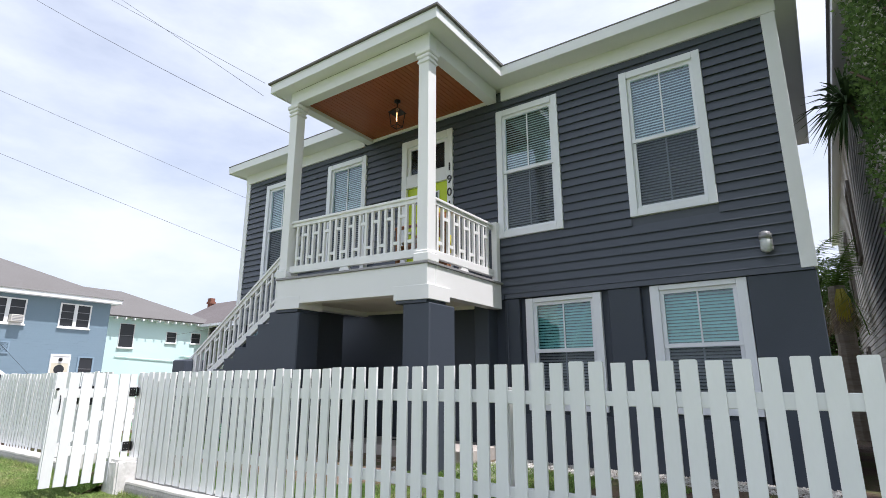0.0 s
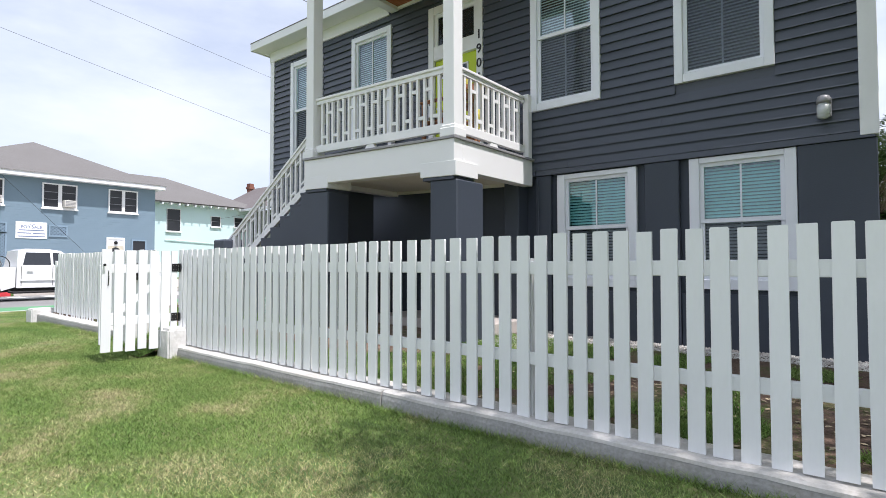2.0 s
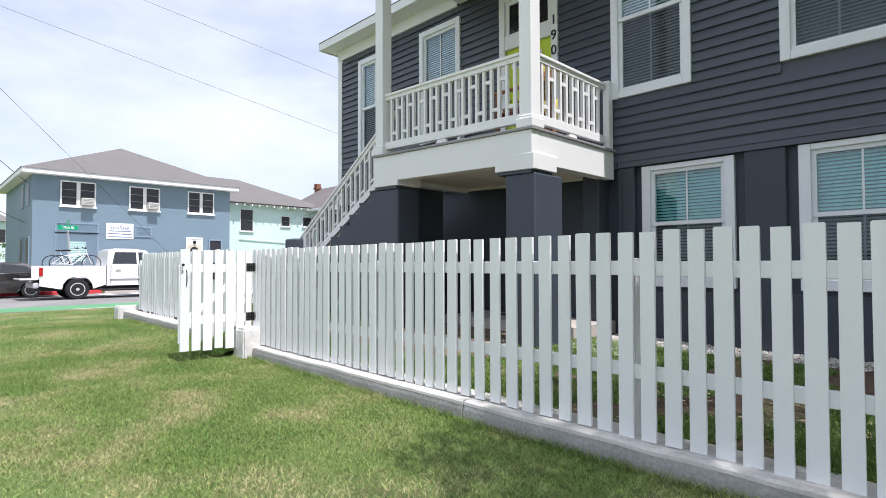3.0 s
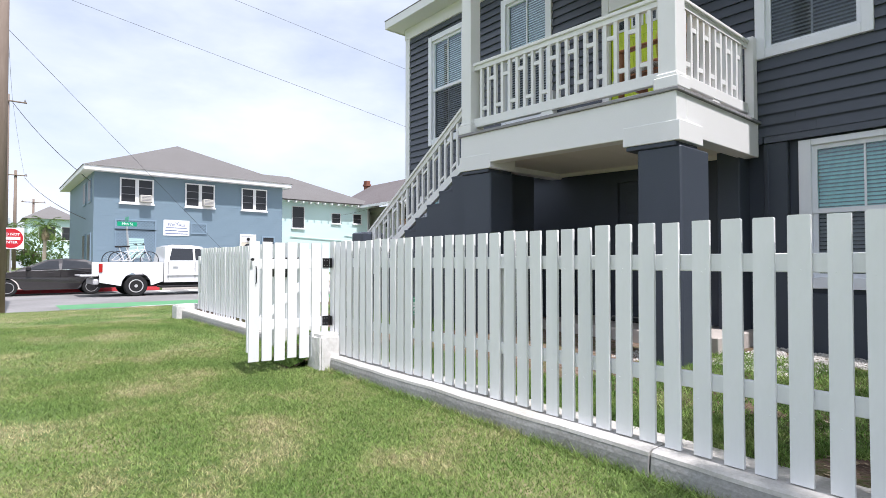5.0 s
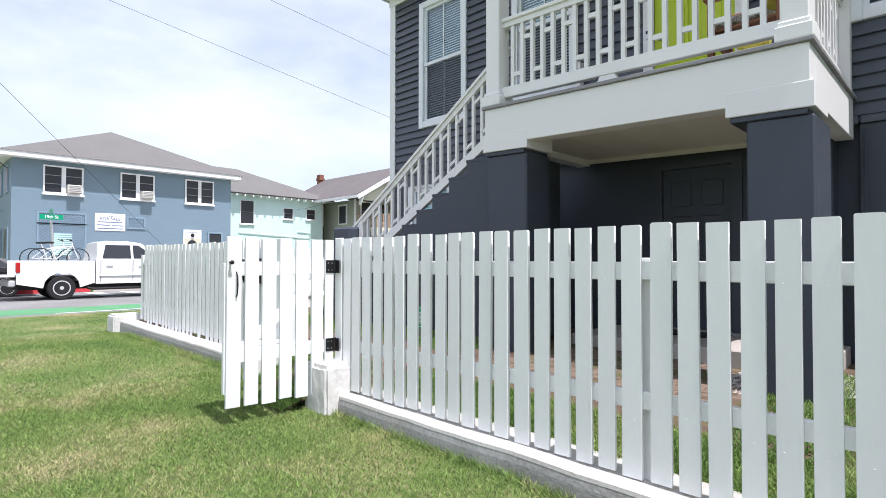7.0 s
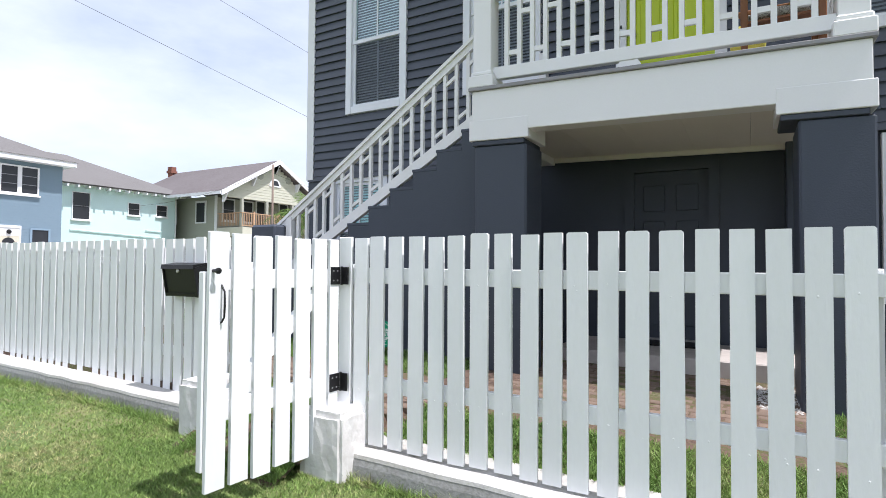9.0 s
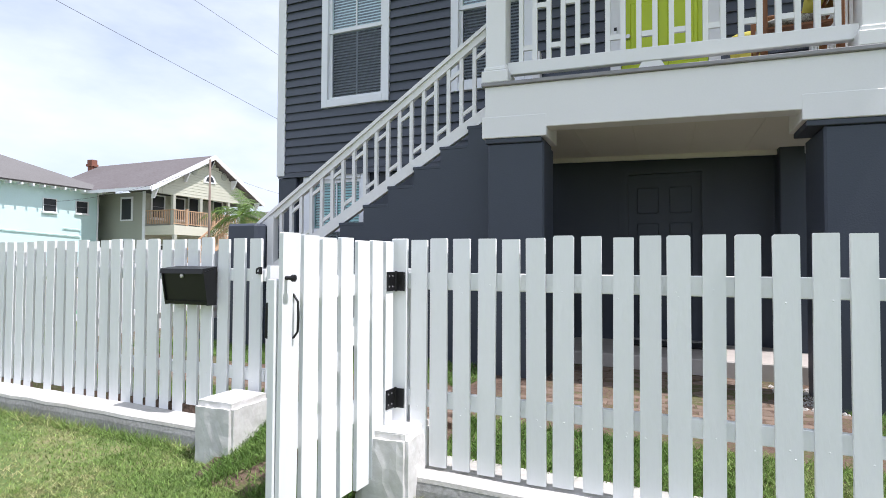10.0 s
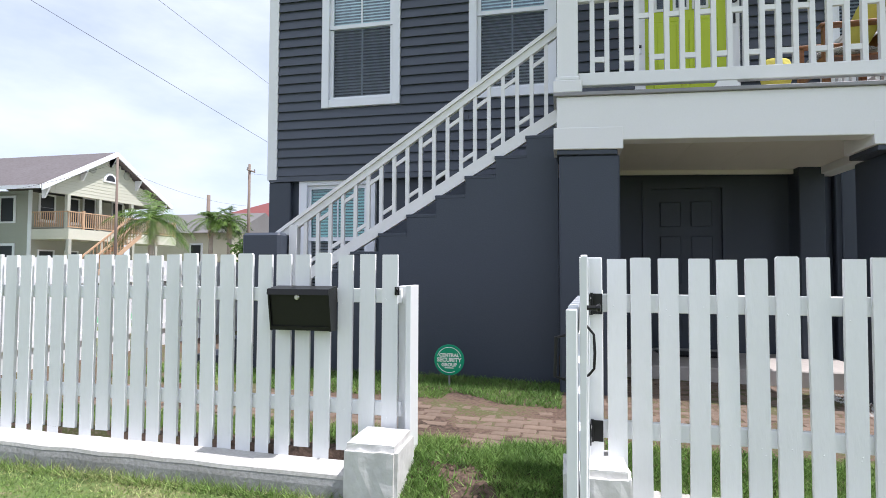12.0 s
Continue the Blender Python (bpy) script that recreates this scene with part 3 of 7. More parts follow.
for xa, xb in ((dx0 + 0.21, -6.225), (-6.165, dx1 - 0.21)):
    part("pane", Mesh().box(xa, xb, WY + 0.03, WY + 0.036, 5.40, 5.96), M_SCREEN, door)
# added near-black board: painted darkness of the hall behind door and transom
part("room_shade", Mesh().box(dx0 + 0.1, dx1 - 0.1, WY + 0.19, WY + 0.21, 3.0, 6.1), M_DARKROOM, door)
LX0, LX1 = -6.698, -5.692
leaf = part("door_leaf", Mesh().box(LX0, LX1, WY + 0.03, WY + 0.075, 3.08, 5.13, bev=0.003), M_LIME, door, "lime green panelled door")
for xa, xb in ((LX0 + 0.11, -6.25), (-6.15, LX1 - 0.11)):
    for za, zb in ((3.27, 3.80), (3.92, 4.62)):
        part("door_panel", Mesh().box(xa, xb, WY + 0.016, WY + 0.031, za, zb, bev=0.012).box(xa + 0.05, xb - 0.05, WY + 0.008, WY + 0.02, za + 0.05, zb - 0.05, bev=0.008), M_LIME, leaf)
for k in range(3):
    xa = LX0 + 0.12 + k * 0.235
    part("door_light", Mesh().box(xa, xa + 0.20, WY + 0.014, WY + 0.03, 4.76, 4.96, bev=0.006), M_TRIM, leaf)
    part("pane", Mesh().box(xa + 0.035, xa + 0.165, WY + 0.009, WY + 0.013, 4.795, 4.925), M_SCREEN, leaf)
M_STEEL = mat("brushed_nickel", (0.55, 0.54, 0.52), 0.3, 0.9, bump=0.05)
part("deadbolt", Mesh().lathe([(0.034, 0.03), (0.034, 0.0), (0.026, -0.018)], (LX0 + 0.08, WY, 4.19), "y", 14), M_STEEL, leaf)
part("door_handle", Mesh().lathe([(0.03, 0.03), (0.03, 0.0), (0.014, -0.01), (0.014, -0.04)], (LX0 + 0.08, WY, 4.0), "y", 12).tube([(LX0 + 0.08, WY - 0.045, 4.0), (LX0 + 0.07, WY - 0.05, 3.93), (LX0 + 0.08, WY - 0.035, 3.82)], 0.010, 8), M_STEEL, leaf)
part("threshold", Mesh().box(LX0 - 0.05, LX1 + 0.05, WY - 0.06, WY + 0.08, 3.052, 3.08), M_DECK, door)
bell = thing("doorbell", (-6.765, WY - 0.04, 4.19), "small white and black doorbell on the door casing", "doorbell")
part("bell_body", Mesh().box(-6.785, -6.745, WY - 0.058, WY - 0.041, 4.19, 4.31, bev=0.006), M_VINYL, bell)
part("bell_lens", Mesh().box(-6.782, -6.748, WY - 0.062, WY - 0.057, 4.265, 4.307), M_BLACK, bell)


def letters(text, size, depth=0.004, bold=0.0):
    """Built-in lettering as a mesh, upright in the xz plane, facing -y, centred."""
    cu = bpy.data.curves.new("lettering", "FONT")
    cu.body, cu.size, cu.extrude, cu.align_x, cu.align_y, cu.offset = text, size, depth, "CENTER", "CENTER", bold
    cu.resolution_u = 4
    ob = new("lettering", cu)
    me = bpy.data.meshes.new_from_object(ob.evaluated_get(bpy.context.evaluated_depsgraph_get()))
    bpy.data.objects.remove(ob)
    bpy.data.curves.remove(cu)
    me.transform(Matrix.Rotation(radians(90), 4, "X"))
    return me


for k, ch in enumerate("1901"):
    me = letters(ch, 0.235, 0.006, 0.001)
    me.materials.append(M_BLACK)
    ob = new("house_number", me)
    ob.location = (-5.625, WY - 0.048, 5.36 - k * 0.262)
    tagged(ob, "black metal digit %s on the white door casing" % ch, "house number", "house numbers")

# basement door under the porch
bd = thing("door_basement", ((BDOOR[0] + BDOOR[1]) / 2, WY + 0.1, BDOOR[2]))
bd.location = bd.location - house.location
bd.parent = house
part("casing", Mesh().box(BDOOR[0] - 0.02, BDOOR[0] + 0.09, WY + 0.06, WY + 0.16, BDOOR[2], BDOOR[3] + 0.1).box(BDOOR[1] - 0.09, BDOOR[1] + 0.02, WY + 0.06, WY + 0.16, BDOOR[2], BDOOR[3] + 0.1).box(BDOOR[0] + 0.09, BDOOR[1] - 0.09, WY + 0.06, WY + 0.16, BDOOR[3], BDOOR[3] + 0.1), M_STUCCO, bd)
bleaf = part("door_leaf", Mesh().box(BDOOR[0] + 0.09, BDOOR[1] - 0.09, WY + 0.12, WY + 0.165, BDOOR[2] + 0.02, BDOOR[3]), M_STUCCO, bd)
for xa, xb in ((BDOOR[0] + 0.20, -6.26), (-6.14, BDOOR[1] - 0.20)):
    for za, zb in ((0.50, 1.05), (1.17, 1.80), (1.92, 2.25)):
        part("door_panel", Mesh().box(xa, xb, WY + 0.105, WY + 0.121, za, zb, bev=0.012), M_STUCCO, bleaf)
part("threshold", Mesh().box(BDOOR[0], BDOOR[1], WY + 0.02, WY + 0.12, BDOOR[2], BDOOR[2] + 0.04), M_CONC, bd)

# ---- porch ----
PX0, PX1, PY, DECK = -7.83, -4.56, 5.67, 3.05
porch = thing("porch", (-6.195, 6.8, YARD), "white raised porch on two charcoal masonry columns", "porch")
for i in range(16):
    ya = PY - 0.03 + i * 0.1385
    part("deck_board", Mesh().box(PX0 - 0.03, PX1 + 0.03, ya, ya + 0.134, DECK - 0.035, DECK, bev=0.004), M_DECK, porch)
part("beam_front", Mesh().box(PX0, PX1, PY, PY + 0.20, 2.59, DECK - 0.036, bev=0.006), M_WHITE, porch)
for xa, xb in ((PX0, PX0 + 0.20), (PX1 - 0.20, PX1)):
    part("beam_side", Mesh().box(xa, xb, PY + 0.201, WY - 0.03, 2.59, DECK - 0.036, bev=0.006), M_WHITE, porch)
for xa, xb in ((PX0 - 0.03, -7.22), (-5.17, PX1 + 0.03)):
    part("bearing_block", Mesh().box(xa, xb, PY - 0.004, PY + 0.52, 2.505, 2.715, bev=0.006), M_WHITE, porch)
    part("column_neck", Mesh().box(xa + 0.03, xb - 0.05, PY + 0.012, PY + 0.49, 2.455, 2.504, bev=0.006), M_STUCCO, porch)
for xa, xb, yb in ((-7.81, -7.25, 6.17), (-5.02, -4.535, 6.33)):
    part("column", Mesh().box(xa, xb, PY + 0.03, yb, -0.2, 2.46, bev=0.018), M_STUCCO, porch)
for i in range(5):
    xa = PX0 + 0.201 + i * 0.5735
    part("soffit_board", Mesh().box(xa, xa + 0.571, PY + 0.201, WY - 0.03, 2.675, 2.69), M_SOFFIT, porch)
part("soffit_trim", Mesh().box(PX0 + 0.2, PX1 - 0.2, WY - 0.075, WY - 0.03, 2.62, 2.675), M_SOFFIT, porch)
for xa in (PX0 + 0.005, PX1 - 0.205):
    part("post", Mesh().box(xa, xa + 0.20, PY + 0.01, PY + 0.21, DECK + 0.14, 6.40, bev=0.008), M_WHITE, porch)
    part("post_base", Mesh().box(xa - 0.035, xa + 0.235, PY - 0.025, PY + 0.245, DECK, DECK + 0.12, bev=0.008).box(xa - 0.018, xa + 0.218, PY - 0.008, PY + 0.228, DECK + 0.12, DECK + 0.165, bev=0.012), M_WHITE, porch)
    part("post_cap", Mesh().box(xa - 0.02, xa + 0.22, PY - 0.01, PY + 0.23, 6.16, 6.21, bev=0.012).box(xa - 0.045, xa + 0.245, PY - 0.035, PY + 0.255, 6.30, 6.38, bev=0.015).box(xa - 0.025, xa + 0.225, PY - 0.015, PY + 0.235, 6.24, 6.30, bev=0.012), M_WHITE, porch)
part("half_post", Mesh().box(PX1 - 0.11, PX1 - 0.005, WY - 0.15, WY - 0.03, DECK, 4.12, bev=0.006), M_WHITE, porch)
part("half_post", Mesh().box(PX0 + 0.005, PX0 + 0.11, WY - 0.15, WY - 0.03, DECK, 4.12, bev=0.006), M_WHITE, porch)


def rail_run(owner, length, place, turn, n):
    """A porch rail: cap, bottom rail, uprights and the small cross pieces between them, by turns high and low."""
    mm = Matrix.Translation(place) @ Matrix.Rotation(turn, 4, "Z")
    part("top_rail", Mesh().box(0, length, -0.055, 0.055, 0.985, 1.03, mm, 0.008).box(0, length, -0.03, 0.03, 0.925, 0.984, mm), M_WHITE, owner)
    part("bottom_rail", Mesh().box(0, length, -0.038, 0.038, 0.09, 0.215, mm, 0.006), M_WHITE, owner)
    step = length / (n + 1)
    for i in range(n):
        xa = step * (i + 1)
        part("baluster", Mesh().box(xa - 0.022, xa + 0.022, -0.022, 0.022, 0.216, 0.924, mm), M_WHITE, owner)
    for i in range(n - 1):
        xa, zc = step * (i + 1) + 0.0225, (0.35 if i % 2 == 0 else 0.755)
        part("cross_piece", Mesh().box(xa, xa + step - 0.045, -0.016, 0.016, zc - 0.024, zc + 0.024, mm), M_WHITE, owner)
    part("rail_foot", Mesh().prism([(length * 0.42, 0.0), (length * 0.42 + 0.26, 0.0), (length * 0.42 + 0.21, 0.088), (length * 0.42 + 0.05, 0.088)], "y", -0.03, 0.03, mm), M_WHITE, owner)


rail_run(porch, 2.86, (PX0 + 0.205, PY + 0.11, DECK), 0, 20)
rail_run(porch, 1.79, (PX1 - 0.10, PY + 0.212, DECK), radians(90), 11)
# porch roof
for xa, xb, ya, yb in ((PX0, PX1, PY + 0.01, PY + 0.21), (PX0, PX0 + 0.2, PY + 0.211, WY - 0.03), (PX1 - 0.2, PX1, PY + 0.211, WY - 0.03)):
    part("roof_beam", Mesh().box(xa, xb, ya, yb, 6.40, 6.66, bev=0.006), M_TRIM, porch)
for i in range(32):
    xa = PX0 + 0.201 + i * 0.0896
    part("ceiling_board", Mesh().box(xa, xa + 0.0865, PY + 0.211, WY - 0.03, 6.47, 6.485, bev=0.003), M_STAIN, porch)
part("ceiling_trim", Mesh().box(PX0 + 0.2, PX1 - 0.2, WY - 0.07, WY - 0.031, 6.415, 6.47), M_TRIM, porch)
QX0, QX1, QY = -8.12, -4.27, 5.46
part("porch_soffit", Mesh().box(QX0, QX1, QY, PY + 0.009, 6.66, 6.68).box(QX0, PX0 + 0.1, PY + 0.01, RY0 - 0.001, 6.66, 6.68).box(PX1 - 0.1, QX1, PY + 0.01, RY0 - 0.001, 6.66, 6.68), M_TRIM, porch)
part("porch_fascia", Mesh().box(QX0 - 0.03, QX1 + 0.03, QY - 0.03, QY, 6.645, 6.83, bev=0.006), M_TRIM, porch)
part("porch_fascia", Mesh().box(QX0 - 0.03, QX0, QY, RY0, 6.645, 6.83, bev=0.006), M_TRIM, porch)
part("porch_fascia", Mesh().box(QX1, QX1 + 0.03, QY, RY0, 6.645, 6.83, bev=0.006), M_TRIM, porch)
m = Mesh()
m.add([(QX0 - 0.07, QY - 0.07, 6.83), (QX1 + 0.07, QY - 0.07, 6.83), (QX1 + 0.07, 9.5, 6.83), (QX0 - 0.07, 9.5, 6.83), (QX0 - 0.07, QY - 0.07, 6.865), (QX1 + 0.07, QY - 0.07, 6.865), (QX1 + 0.07, 9.5, 6.90), (QX0 - 0.07, 9.5, 6.90), (-6.195, 7.4, 7.42), (-6.195, 9.5, 7.45)],
      [(0, 3, 2, 1), (0, 1, 5, 4), (1, 2, 6, 5), (3, 0, 4, 7), (4, 5, 8), (5, 6, 9, 8), (7, 4, 8, 9)])
part("porch_roof", m, M_ROOF, porch)


def sag(x, z):
    """The porch has settled towards its free corner; its roof has not."""
    w = min(max((z - 0.3) / 2.2, 0.0), 1.0) * min(max((6.3 - z) / 2.1, 0.0), 1.0)
    return -0.027 * (x - PX0) * w


def settle(owner):
    seen = set()
    for o in owner.children:
        if o.data.name not in seen:
            seen.add(o.data.name)
            for v in o.data.vertices:
                p = v.co + owner.location
                v.co.z += sag(p.x, p.z)


settle(porch)

# ---- outside stair ----
stair = thing("staircase", (-9.4, 6.7, YARD), "charcoal masonry stair with white wooden railing", "staircase")
SY0, SY1, RISE, RUN, SX = 6.05, 7.30, 0.2005, 0.322, -7.82
poly = [(SX, -0.2), (SX, 2.715)]
steps = []
for i in range(13):
    xa, zt = SX - i * RUN, 2.715 - i * RISE
    xb = xa - RUN
    if zt < YARD + 0.05:
        break
    if i:
        poly.append((xa, zt))
    poly.append((xb, zt))
    steps.append((xa, xb, zt))
poly.append((poly[-1][0], -0.2))
part("stair_body", Mesh().prism(poly, "y", SY0, SY1), M_STUCCO, stair)
for xa, xb, zt in steps:
    part("tread", Mesh().box(xb - 0.012, xa, SY0 - 0.004, SY1, zt, zt + 0.035, bev=0.004), M_STUCCO, stair)
PED = (-11.33, -10.86)
part("pedestal", Mesh().box(PED[0], PED[1], SY0 - 0.16, SY0 + 0.30, -0.2, 1.76, bev=0.03), M_STUCCO, stair)
ta, tb = Vector((-7.82, 0, 3.86)), Vector((-11.02, 0, 1.70))
ba, bb = Vector((-7.82, 0, 2.965)), Vector((-10.86, 0, 1.14))


def sloped(a, b, lo, hi, y0, y1):
    return Mesh().prism([(a.x, a.z + lo), (a.x, a.z + hi), (b.x, b.z + hi), (b.x, b.z + lo)], "y", y0, y1)


RYC = SY0 + 0.06
part("top_rail", sloped(ta, tb, 0.02, 0.065, RYC - 0.055, RYC + 0.055), M_WHITE, stair)
part("under_rail", sloped(ta, tb, -0.065, 0.019, RYC - 0.03, RYC + 0.03), M_WHITE, stair)
part("bottom_rail", sloped(ba, bb, -0.075, 0.065, RYC - 0.032, RYC + 0.032), M_WHITE, stair)
part("newel", Mesh().box(-10.84, -10.74, RYC - 0.05, RYC + 0.05, 0.62, 1.86, bev=0.006), M_WHITE, stair)


def on(a, b, x):
    return a.z + (b.z - a.z) * (x - a.x) / (b.x - a.x)


N = 19
SP = 2.86 / N
for i in range(N):
    x = -7.94 - i * SP
    part("baluster", Mesh().prism([(x - 0.02, on(ba, bb, x - 0.02) + 0.066), (x + 0.02, on(ba, bb, x + 0.02) + 0.066), (x + 0.02, on(ta, tb, x + 0.02) - 0.066), (x - 0.02, on(ta, tb, x - 0.02) - 0.066)], "y", RYC - 0.02, RYC + 0.02), M_WHITE, stair)
    if i < N - 1:
        xa, xb = x - 0.0205, x - SP + 0.0205
        f = 0.78 if i % 2 == 0 else 0.20
        za = on(ba, bb, xa) * (1 - f) + on(ta, tb, xa) * f
        zb = on(ba, bb, xb) * (1 - f) + on(ta, tb, xb) * f
        part("cross_piece", Mesh().prism([(xa, za - 0.022), (xa, za + 0.022), (xb, zb + 0.022), (xb, zb - 0.022)], "y", RYC - 0.015, RYC + 0.015), M_WHITE, stair)

# ---- lantern, wall lamp, chair ----
lan = thing("porch_lantern", (-6.12, 6.78, 5.93), "black iron lantern with a lit bulb hanging from the porch ceiling", "lantern")
lx, ly, lz = -6.12, 6.78, 5.93
part("canopy", Mesh().lathe([(0.06, 0.0), (0.06, -0.03), (0.03, -0.045)], (lx, ly, 6.469), "z", 16), M_BLACK, lan)
part("stem", Mesh().tube([(lx, ly, 6.43), (lx, ly, 6.29)], 0.010, 8), M_BLACK, lan)
part("hood", Mesh().add([(lx - 0.13, ly - 0.13, 6.22), (lx + 0.13, ly - 0.13, 6.22), (lx + 0.13, ly + 0.13, 6.22), (lx - 0.13, ly + 0.13, 6.22), (lx - 0.04, ly - 0.04, 6.31), (lx + 0.04, ly - 0.04, 6.31), (lx + 0.04, ly + 0.04, 6.31), (lx - 0.04, ly + 0.04, 6.31)], [(0, 3, 2, 1), (4, 5, 6, 7), (0, 1, 5, 4), (1, 2, 6, 5), (2, 3, 7, 6), (3, 0, 4, 7)]), M_BLACK, lan)
for sx, sy in ((-1, -1), (1, -1), (1, 1), (-1, 1)):
    part("bar", Mesh().tube([(lx + sx * 0.105, ly + sy * 0.105, 6.22), (lx + sx * 0.075, ly + sy * 0.075, lz)], 0.008, 6), M_BLACK, lan)
for sx, sy, tx, ty in ((-1, -1, 1, -1), (1, -1, 1, 1), (1, 1, -1, 1), (-1, 1, -1, -1)):
    part("foot_bar", Mesh().tube([(lx + sx * 0.075, ly + sy * 0.075, lz + 0.004), (lx + tx * 0.075, ly + ty * 0.075, lz + 0.004)], 0.008, 6), M_BLACK, lan)
m_bulb = bpy.data.materials.new("lit_bulb")
m_bulb.use_nodes = True
m_bulb.node_tree.nodes["Principled BSDF"].inputs["Emission Color"].default_value = (1.0, 0.55, 0.2, 1)
m_bulb.node_tree.nodes["Principled BSDF"].inputs["Emission Strength"].default_value = 3.5
part("bulb", Mesh().lathe([(0.005, 6.04), (0.017, 6.06), (0.02, 6.09), (0.012, 6.13), (0.010, 6.22)], (lx, ly, 0), "z", 10), m_bulb, lan, "glowing amber bulb", smooth=True)

wl_ = thing("wall_lamp", (-0.575, WY - 0.02, 2.94), "grey jar-shaped wall lamp on the clapboards", "wall lamp")
M_GREYMETAL = mat("grey_cast_metal", (0.28, 0.28, 0.29), 0.45, 0.4, bump=0.1)
M_FROST = mat("ribbed_frosted_glass", (0.55, 0.58, 0.58), 0.25, bump=0.3, grain=(120, 0.1))
part("back_plate", Mesh().box(-0.65, -0.50, WY - 0.055, WY - 0.028, 2.96, 3.20, bev=0.012), M_GREYMETAL, wl_)
part("lamp_cap", Mesh().lathe([(0.02, 3.215), (0.06, 3.20), (0.075, 3.15), (0.075, 3.11)], (-0.575, WY - 0.12, 0), "z", 16), M_GREYMETAL, wl_, smooth=True)
part("lamp_glass", Mesh().lathe([(0.066, 3.109), (0.07, 3.02), (0.06, 2.95), (0.03, 2.93), (0.005, 2.925)], (-0.575, WY - 0.12, 0), "z", 16), M_FROST, wl_, smooth=True)

M_TEAK = mat("warm_teak", (0.32, 0.14, 0.06), 0.5, grain=(30, 0.3), stain=(3, 0.2), bump=0.25, stretch=(1, 1, 0.2))
M_YELLOW = mat("yellow_cushion_cloth", (0.62, 0.55, 0.10), 0.85, grain=(140, 0.15), stain=(4, 0.1), bump=0.35)
M_PATTERN = ramp_mat("patterned_cushion_cloth", [(0.40, (0.55, 0.54, 0.50)), (0.48, (0.20, 0.18, 0.16)), (0.52, (0.60, 0.58, 0.52)), (0.62, (0.22, 0.20, 0.18))], 22, detail=2, bump=0.3)


def cushion(name, x0, x1, y0, y1, z0, z1, material, owner, m=None, label=""):
    bm = bmesh.new()
    bmesh.ops.create_cube(bm, size=1)
    bmesh.ops.subdivide_edges(bm, edges=list(bm.edges), cuts=5, use_grid_fill=True)
    for v in bm.verts:
        c = v.co * 2
        k = 1 - 0.16 * (abs(c.x * c.y) ** 2 + abs(c.y * c.z) ** 2 + abs(c.x * c.z) ** 2)
        v.co = Vector(((x0 + x1) / 2 + c.x * k * (x1 - x0) / 2, (y0 + y1) / 2 + c.y * k * (y1 - y0) / 2, (z0 + z1) / 2 + c.z * k * (z1 - z0) / 2))
        if m is not None:
            v.co = m @ v.co
    me = Mesh()
    bm.verts.index_update()
    me.add([v.co.copy() for v in bm.verts], [tuple(v.index for v in f.verts) for f in bm.faces])
    bm.free()
    return part(name, me, material, owner, label, smooth=True)


chair = thing("porch_chair", (-5.11, 6.5, 2.97), "teak armchair with yellow cushions beside the front door", "chair")
DECK = DECK + sag(-5.1, 3.05)
cx0, cx1, cy0, cy1 = -5.33, -4.74, 6.17, 6.78
for x in (cx0, cx1 - 0.055):
    part("leg", Mesh().box(x, x + 0.055, cy0, cy0 + 0.055, DECK, DECK + 0.64, bev=0.005), M_TEAK, chair)
    part("leg", Mesh().box(x, x + 0.055, cy1 - 0.055, cy1, DECK, DECK + 0.98, bev=0.005), M_TEAK, chair)
    part("arm", Mesh().box(x - 0.02, x + 0.075, cy0 - 0.03, cy1 - 0.05, DECK + 0.641, DECK + 0.67, bev=0.008), M_TEAK, chair)
part("seat_rail", Mesh().box(cx0 + 0.056, cx1 - 0.056, cy0 + 0.01, cy0 + 0.04, DECK + 0.26, DECK + 0.38, bev=0.004), M_TEAK, chair)
part("seat_frame", Mesh().box(cx0 + 0.056, cx1 - 0.056, cy0 + 0.041, cy1 - 0.06, DECK + 0.36, DECK + 0.38), M_TEAK, chair)
for k in range(3):
    part("back_slat", Mesh().box(cx0 + 0.056, cx1 - 0.056, cy1 - 0.045, cy1 - 0.02, DECK + 0.52 + k * 0.16, DECK + 0.63 + k * 0.16, bev=0.004), M_TEAK, chair)
cushion("seat_cushion", cx0 + 0.06, cx1 - 0.06, cy0 + 0.0, cy1 - 0.08, DECK + 0.38, DECK + 0.49, M_PATTERN, chair, label="patterned seat cushion")
tilt = Matrix.Translation((0, cy1 - 0.2, DECK + 0.5)) @ Matrix.Rotation(radians(-14), 4, "X") @ Matrix.Translation((0, -(cy1 - 0.2), -(DECK + 0.5)))
cushion("back_cushion", cx0 + 0.06, cx1 - 0.06, cy1 - 0.26, cy1 - 0.12, DECK + 0.5, DECK + 1.08, M_YELLOW, chair, tilt, "yellow back cushion")
chair.location.x, chair.location.y = -5.08, 6.34
chair.rotation_euler = (0, 0, radians(-90))
stool = thing("footstool", (-5.35, 7.3, 2.98), "low teak footstool with a patterned cushion", "footstool")
for sx in (-5.55, -5.18):
    for sy in (7.08, 7.46):
        part("leg", Mesh().box(sx, sx + 0.04, sy, sy + 0.04, DECK, DECK + 0.36), M_TEAK, stool)
part("frame", Mesh().box(-5.57, -5.12, 7.06, 7.52, DECK + 0.361, DECK + 0.40, bev=0.005), M_TEAK, stool)
cushion("cushion", -5.56, -5.13, 7.07, 7.51, DECK + 0.40, DECK + 0.48, M_PATTERN, stool)
pil = thing("throw_pillow", (-5.35, 7.26, DECK + 0.48), "yellow throw pillow leaning on the teak armchair", "pillow")
cushion("pillow_body", -5.52, -5.18, 7.2, 7.33, DECK + 0.48, DECK + 0.84, M_YELLOW, pil)

